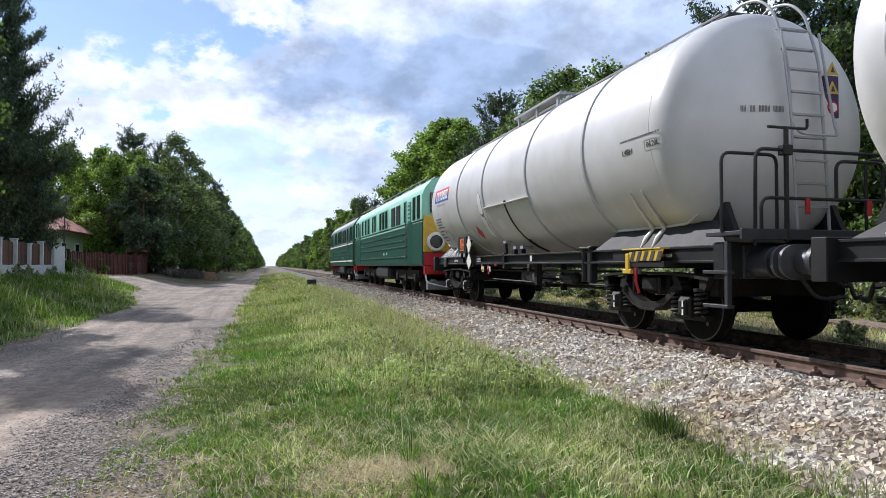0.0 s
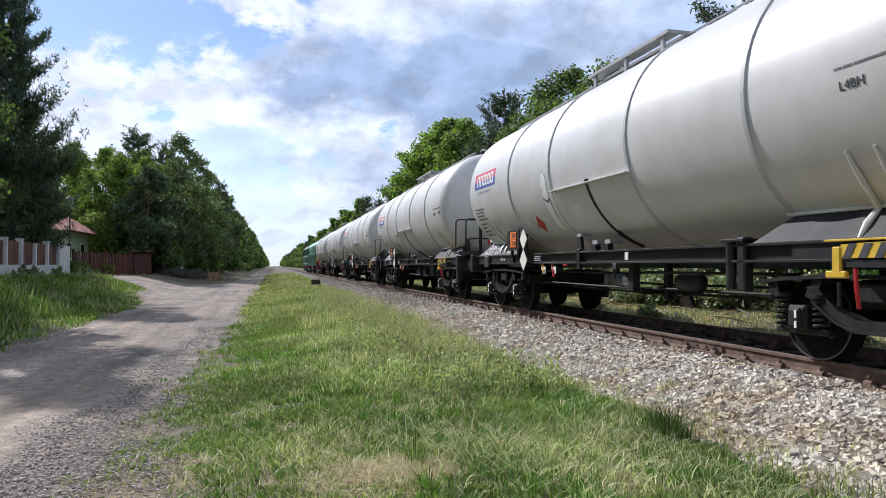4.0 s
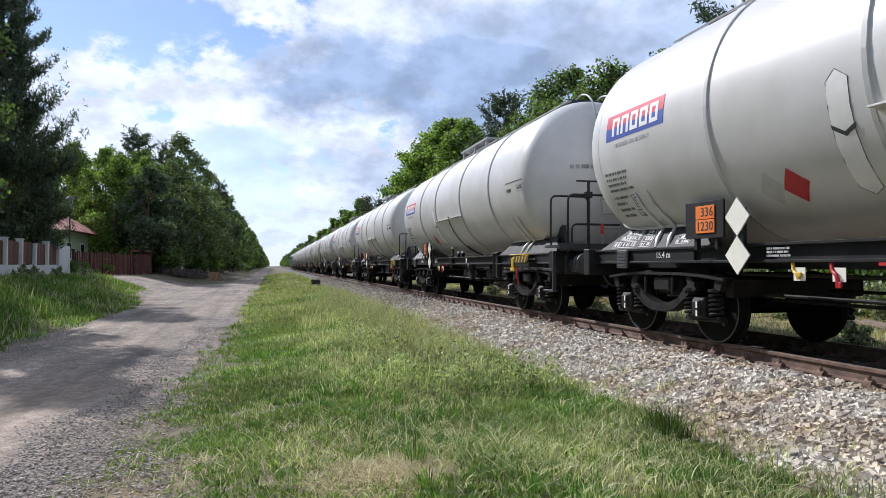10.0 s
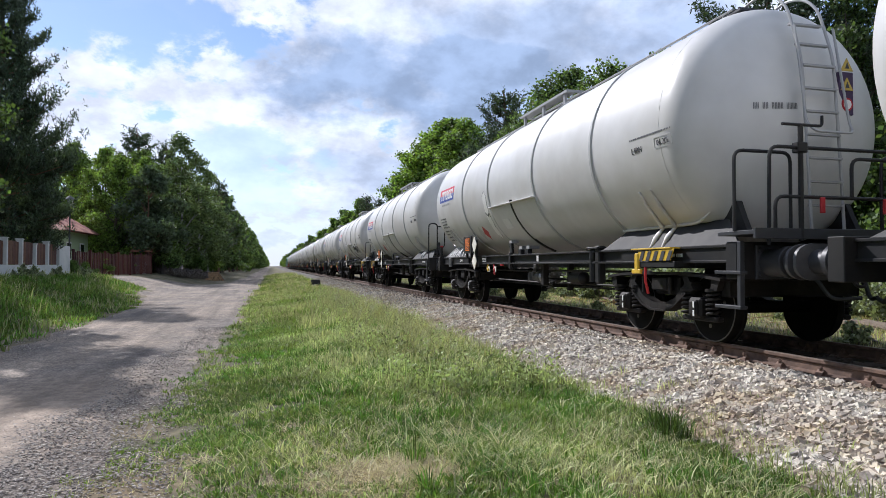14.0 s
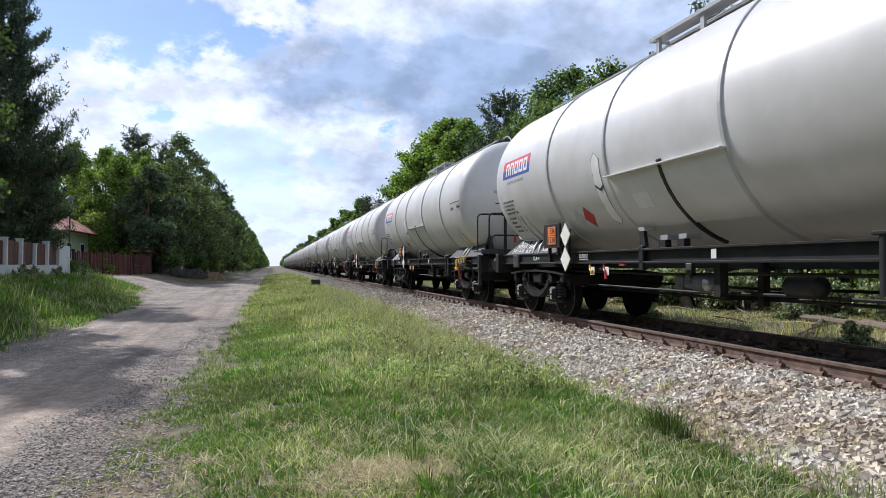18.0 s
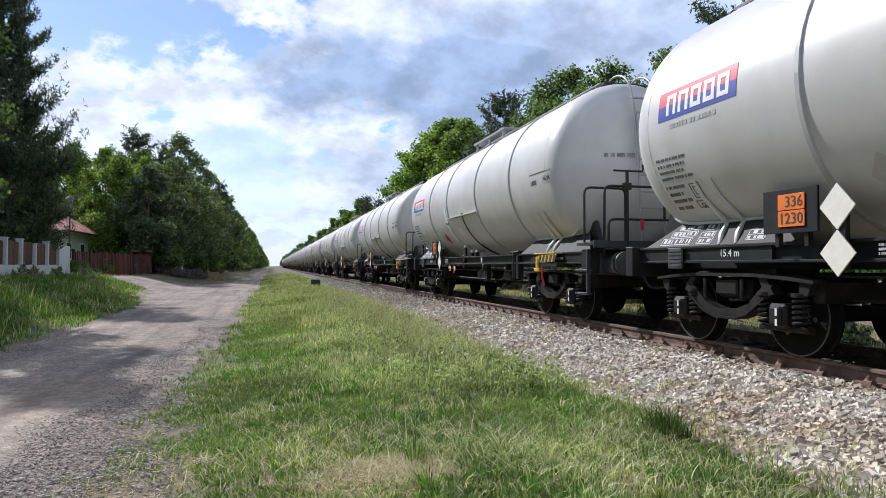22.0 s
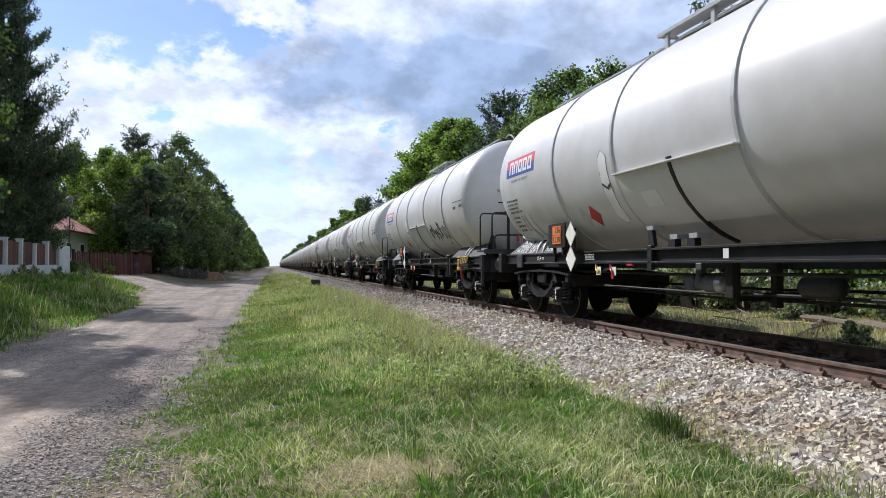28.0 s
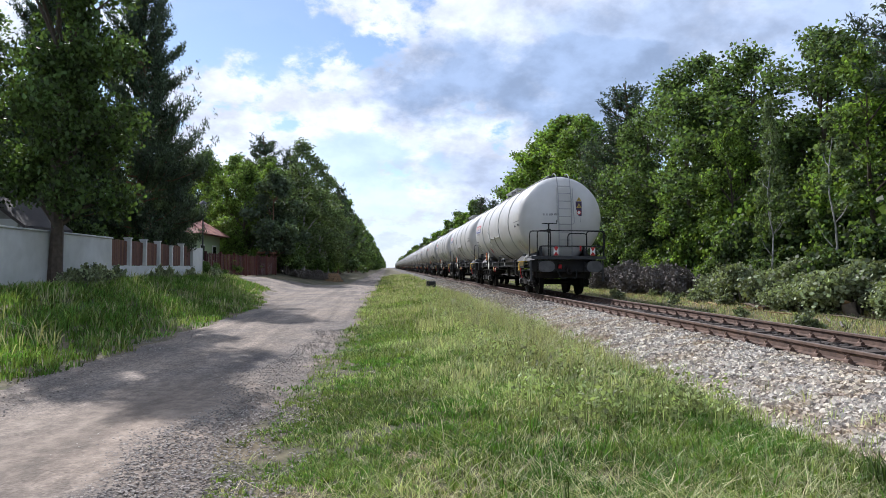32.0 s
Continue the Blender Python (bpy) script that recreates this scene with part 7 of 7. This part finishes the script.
def stones(name, centres, size, mat, seed, flat=0.85):
    """Broken stones: boxes with every corner knocked about."""
    r = np.random.RandomState(seed)
    n = len(centres)
    v = CUBE[None] * (1 + 0.45 * (r.rand(n, 8, 3) - 0.5)) + 0.35 * (r.rand(n, 8, 3) - 0.5)
    v *= (size * (0.45 + 0.75 * r.rand(n, 1, 1) ** 1.6)) * (0.7 + 0.5 * r.rand(n, 1, 3)) * 0.5
    q = r.normal(size=(n, 4))
    q /= np.linalg.norm(q, axis=1)[:, None]
    w, x, y, z = q.T
    rot = np.stack([1 - 2 * (y * y + z * z), 2 * (x * y - z * w), 2 * (x * z + y * w), 2 * (x * y + z * w), 1 - 2 * (x * x + z * z), 2 * (y * z - x * w), 2 * (x * z - y * w), 2 * (y * z + x * w), 1 - 2 * (x * x + y * y)], 1).reshape(n, 3, 3)
    v = np.einsum("nij,nkj->nki", rot, v) * np.array([1, 1, flat]) + centres[:, None]
    fs = (np.arange(n)[:, None, None] * 8 + CUBE_FACES[None]).reshape(-1, 4)
    return raw_mesh(name, v.reshape(-1, 3), fs, mat, flat=True)


def ballast():
    r = np.random.RandomState(21)

    def bed(n, x0, x1, y0, y1, power=1.0):
        p = strew(r, n, x0, x1, y0, y1, power)
        z = np.array([bed_height(x) for x in p[:, 0]])
        ragged = np.array([noise.noise((y * 0.9, 5.5, 0)) for y in p[:, 1]])
        ok = p[:, 0] > -3.05 + 0.28 * ragged + 0.25 * r.rand(len(p)) ** 2
        p, z = p[ok], z[ok]
        return np.column_stack([p[:, 0] + TRACK, p[:, 1], z + 0.012 * r.normal(size=len(p))])

    def free_of_rails(c, gap=0.11):
        d = np.abs(np.abs(c[:, 0] - TRACK) - 0.7535)
        return c[d > gap]

    near = np.concatenate([bed(16000, -3.3, -0.86, -7.0, 2.4), bed(46000, -3.3, -0.86, 2.4, 9), bed(32000, -3.3, -0.86, 9, 20), bed(11000, -3.3, -0.86, 20, 70, 1.5)])
    tagged(new("ballast_stones", stones("ballast_stones", near, 0.049, M_STONE, 1, 0.95)), "pale grey and tan crushed stones", "ballast", kind="stuff")
    # stones between the rails, coloured darker to deepen the shadow under the train
    mid = free_of_rails(np.concatenate([bed(7000, -0.7, 0.7, 2, 40, 1.3), bed(1800, -0.7, 0.7, -7, 2)]))
    mid[:, 2] -= 0.012
    tagged(new("ballast_stones", stones("ballast_stones", mid, 0.07, M_SHADE_BALLAST, 2)), "dark brown crushed stones between the rails, deepened for the train's shade", "ballast", kind="stuff")
    far = np.concatenate([bed(7000, 0.86, 2.7, 2, 45, 1.3), bed(2600, 0.86, 2.7, -7, 2)])
    tagged(new("ballast_stones", stones("ballast_stones", far, 0.08, M_STONE, 3)), "crushed stones beyond the rails", "ballast", kind="stuff")
    # loose gravel along the path's edge
    p = np.concatenate([strew(r, 90000, -4.6, -0.6, 3.0, 8, 1.1), strew(r, 60000, -5.0, -0.6, 8, 17), strew(r, 36000, -4.6, -0.6, -6, 3)])
    keep = []
    for x, y in p:
        e = x - path_right(y) + 0.55 - 0.35 * noise.noise((x * 0.8, y * 0.8, 6)) + 0.25 * smooth(5.5, 4, y)
        w = 0.55 + 0.55 * smooth(6.5, 4.2, y)
        if r.rand() < 0.10 + 0.55 * math.exp(-(e / w) ** 4) * (0.55 + 0.45 * noise.noise((x * 2, y * 2, 1))):
            keep.append((x, y, ground(x, y) + 0.021))
    tagged(new("path_gravel", stones("path_gravel", np.array(keep), 0.0165, M_GRAVEL, 4, 0.5)), "loose grey gravel on the path", "gravel", kind="stuff")


ballast()


# ---- the train and what moves ----
def travelled(t):
    """Where the first wagon's marker stands at t seconds."""
    return 16.90 + 14.567 * t - 0.02239 * t * t + 0.000186 * t ** 3


first_wagon, first_sets = tank_wagon(True)
plain_wagon, plain_sets = tank_wagon(False)
loco_near = locomotive(M_GREENDARK, M_GREENLIGHT, "two-tone green diesel locomotive with yellow end panel")
loco_far = locomotive(M_GREENDARK, M_GREENDARK, "dark green diesel locomotive with grey roof", 16.0, False)


def tail_marks(wagon):
    """Red and white boards on the last wagon's end rail."""
    for x in (-0.50, 0.86):
        b = part("tail_board", Geo().hull8((x - 0.09, -7.50, 1.46), (x + 0.09, -7.485, 1.76), 0.003), M_WHITE, wagon, "red and white tail board")
        for s in (-1, 1):
            part("red_triangle", Geo().prism([(x - 0.09, 1.61 + s * 0.15), (x + 0.09, 1.61 + s * 0.15), (x, 1.61)], 1, -7.506, -7.501), M_RED, b, smooth=0)
    part("tail_cover", Geo().hull8((-0.32, -7.2, 0.98), (-0.2, -7.12, 1.14), 0.02), M_RED, wagon, "red brake cock")


def scrawl(wagon):
    """Black painted scribble on the flank."""
    rng = random.Random(6)
    for k in range(9):
        y, z = -1.9 - 0.24 * k, 2.06 + 0.12 * math.sin(k * 1.7)
        pts = [on_tank(y - 0.2 * rng.random(), z + rng.uniform(-0.28, 0.28), 0.008) for _ in range(5)]
        part("scribble", Geo().tube(pts, 0.014, 4), M_INK, wagon, "black painted scribble")


def motions():
    times = [k * 1.0 for k in range(33)]
    steps = [k / FPS for k in range(0, 32 * FPS + 1)]
    for sets in (first_sets, plain_sets):
        for ob in sets:
            y = ob.matrix_basis.translation.y
            walk(ob, [(t, pose(0, y, 0.46, -math.degrees((travelled(t) - travelled(0)) / 0.46))) for t in steps])
    fleet = []
    for k in range(WAGONS):
        if k == 0:
            ob = first_wagon
        elif k == 12:
            ob = plain_wagon
        else:
            ob = copy_thing(first_wagon, pose(0, 0, 0))
        if k in (11, 25):
            scrawl(ob)
        if k == WAGONS - 1:
            tail_marks(ob)
        fleet.append((ob, -3.18 - PITCH * k))
    fleet.append((loco_near, -3.18 + 7.7 + 9.5))
    fleet.append((loco_far, -3.18 + 7.7 + 19.0 + 8.0))
    for ob, off in fleet:
        walk(ob, [(t, pose(TRACK, travelled(t) + off, 0)) for t in times])


motions()
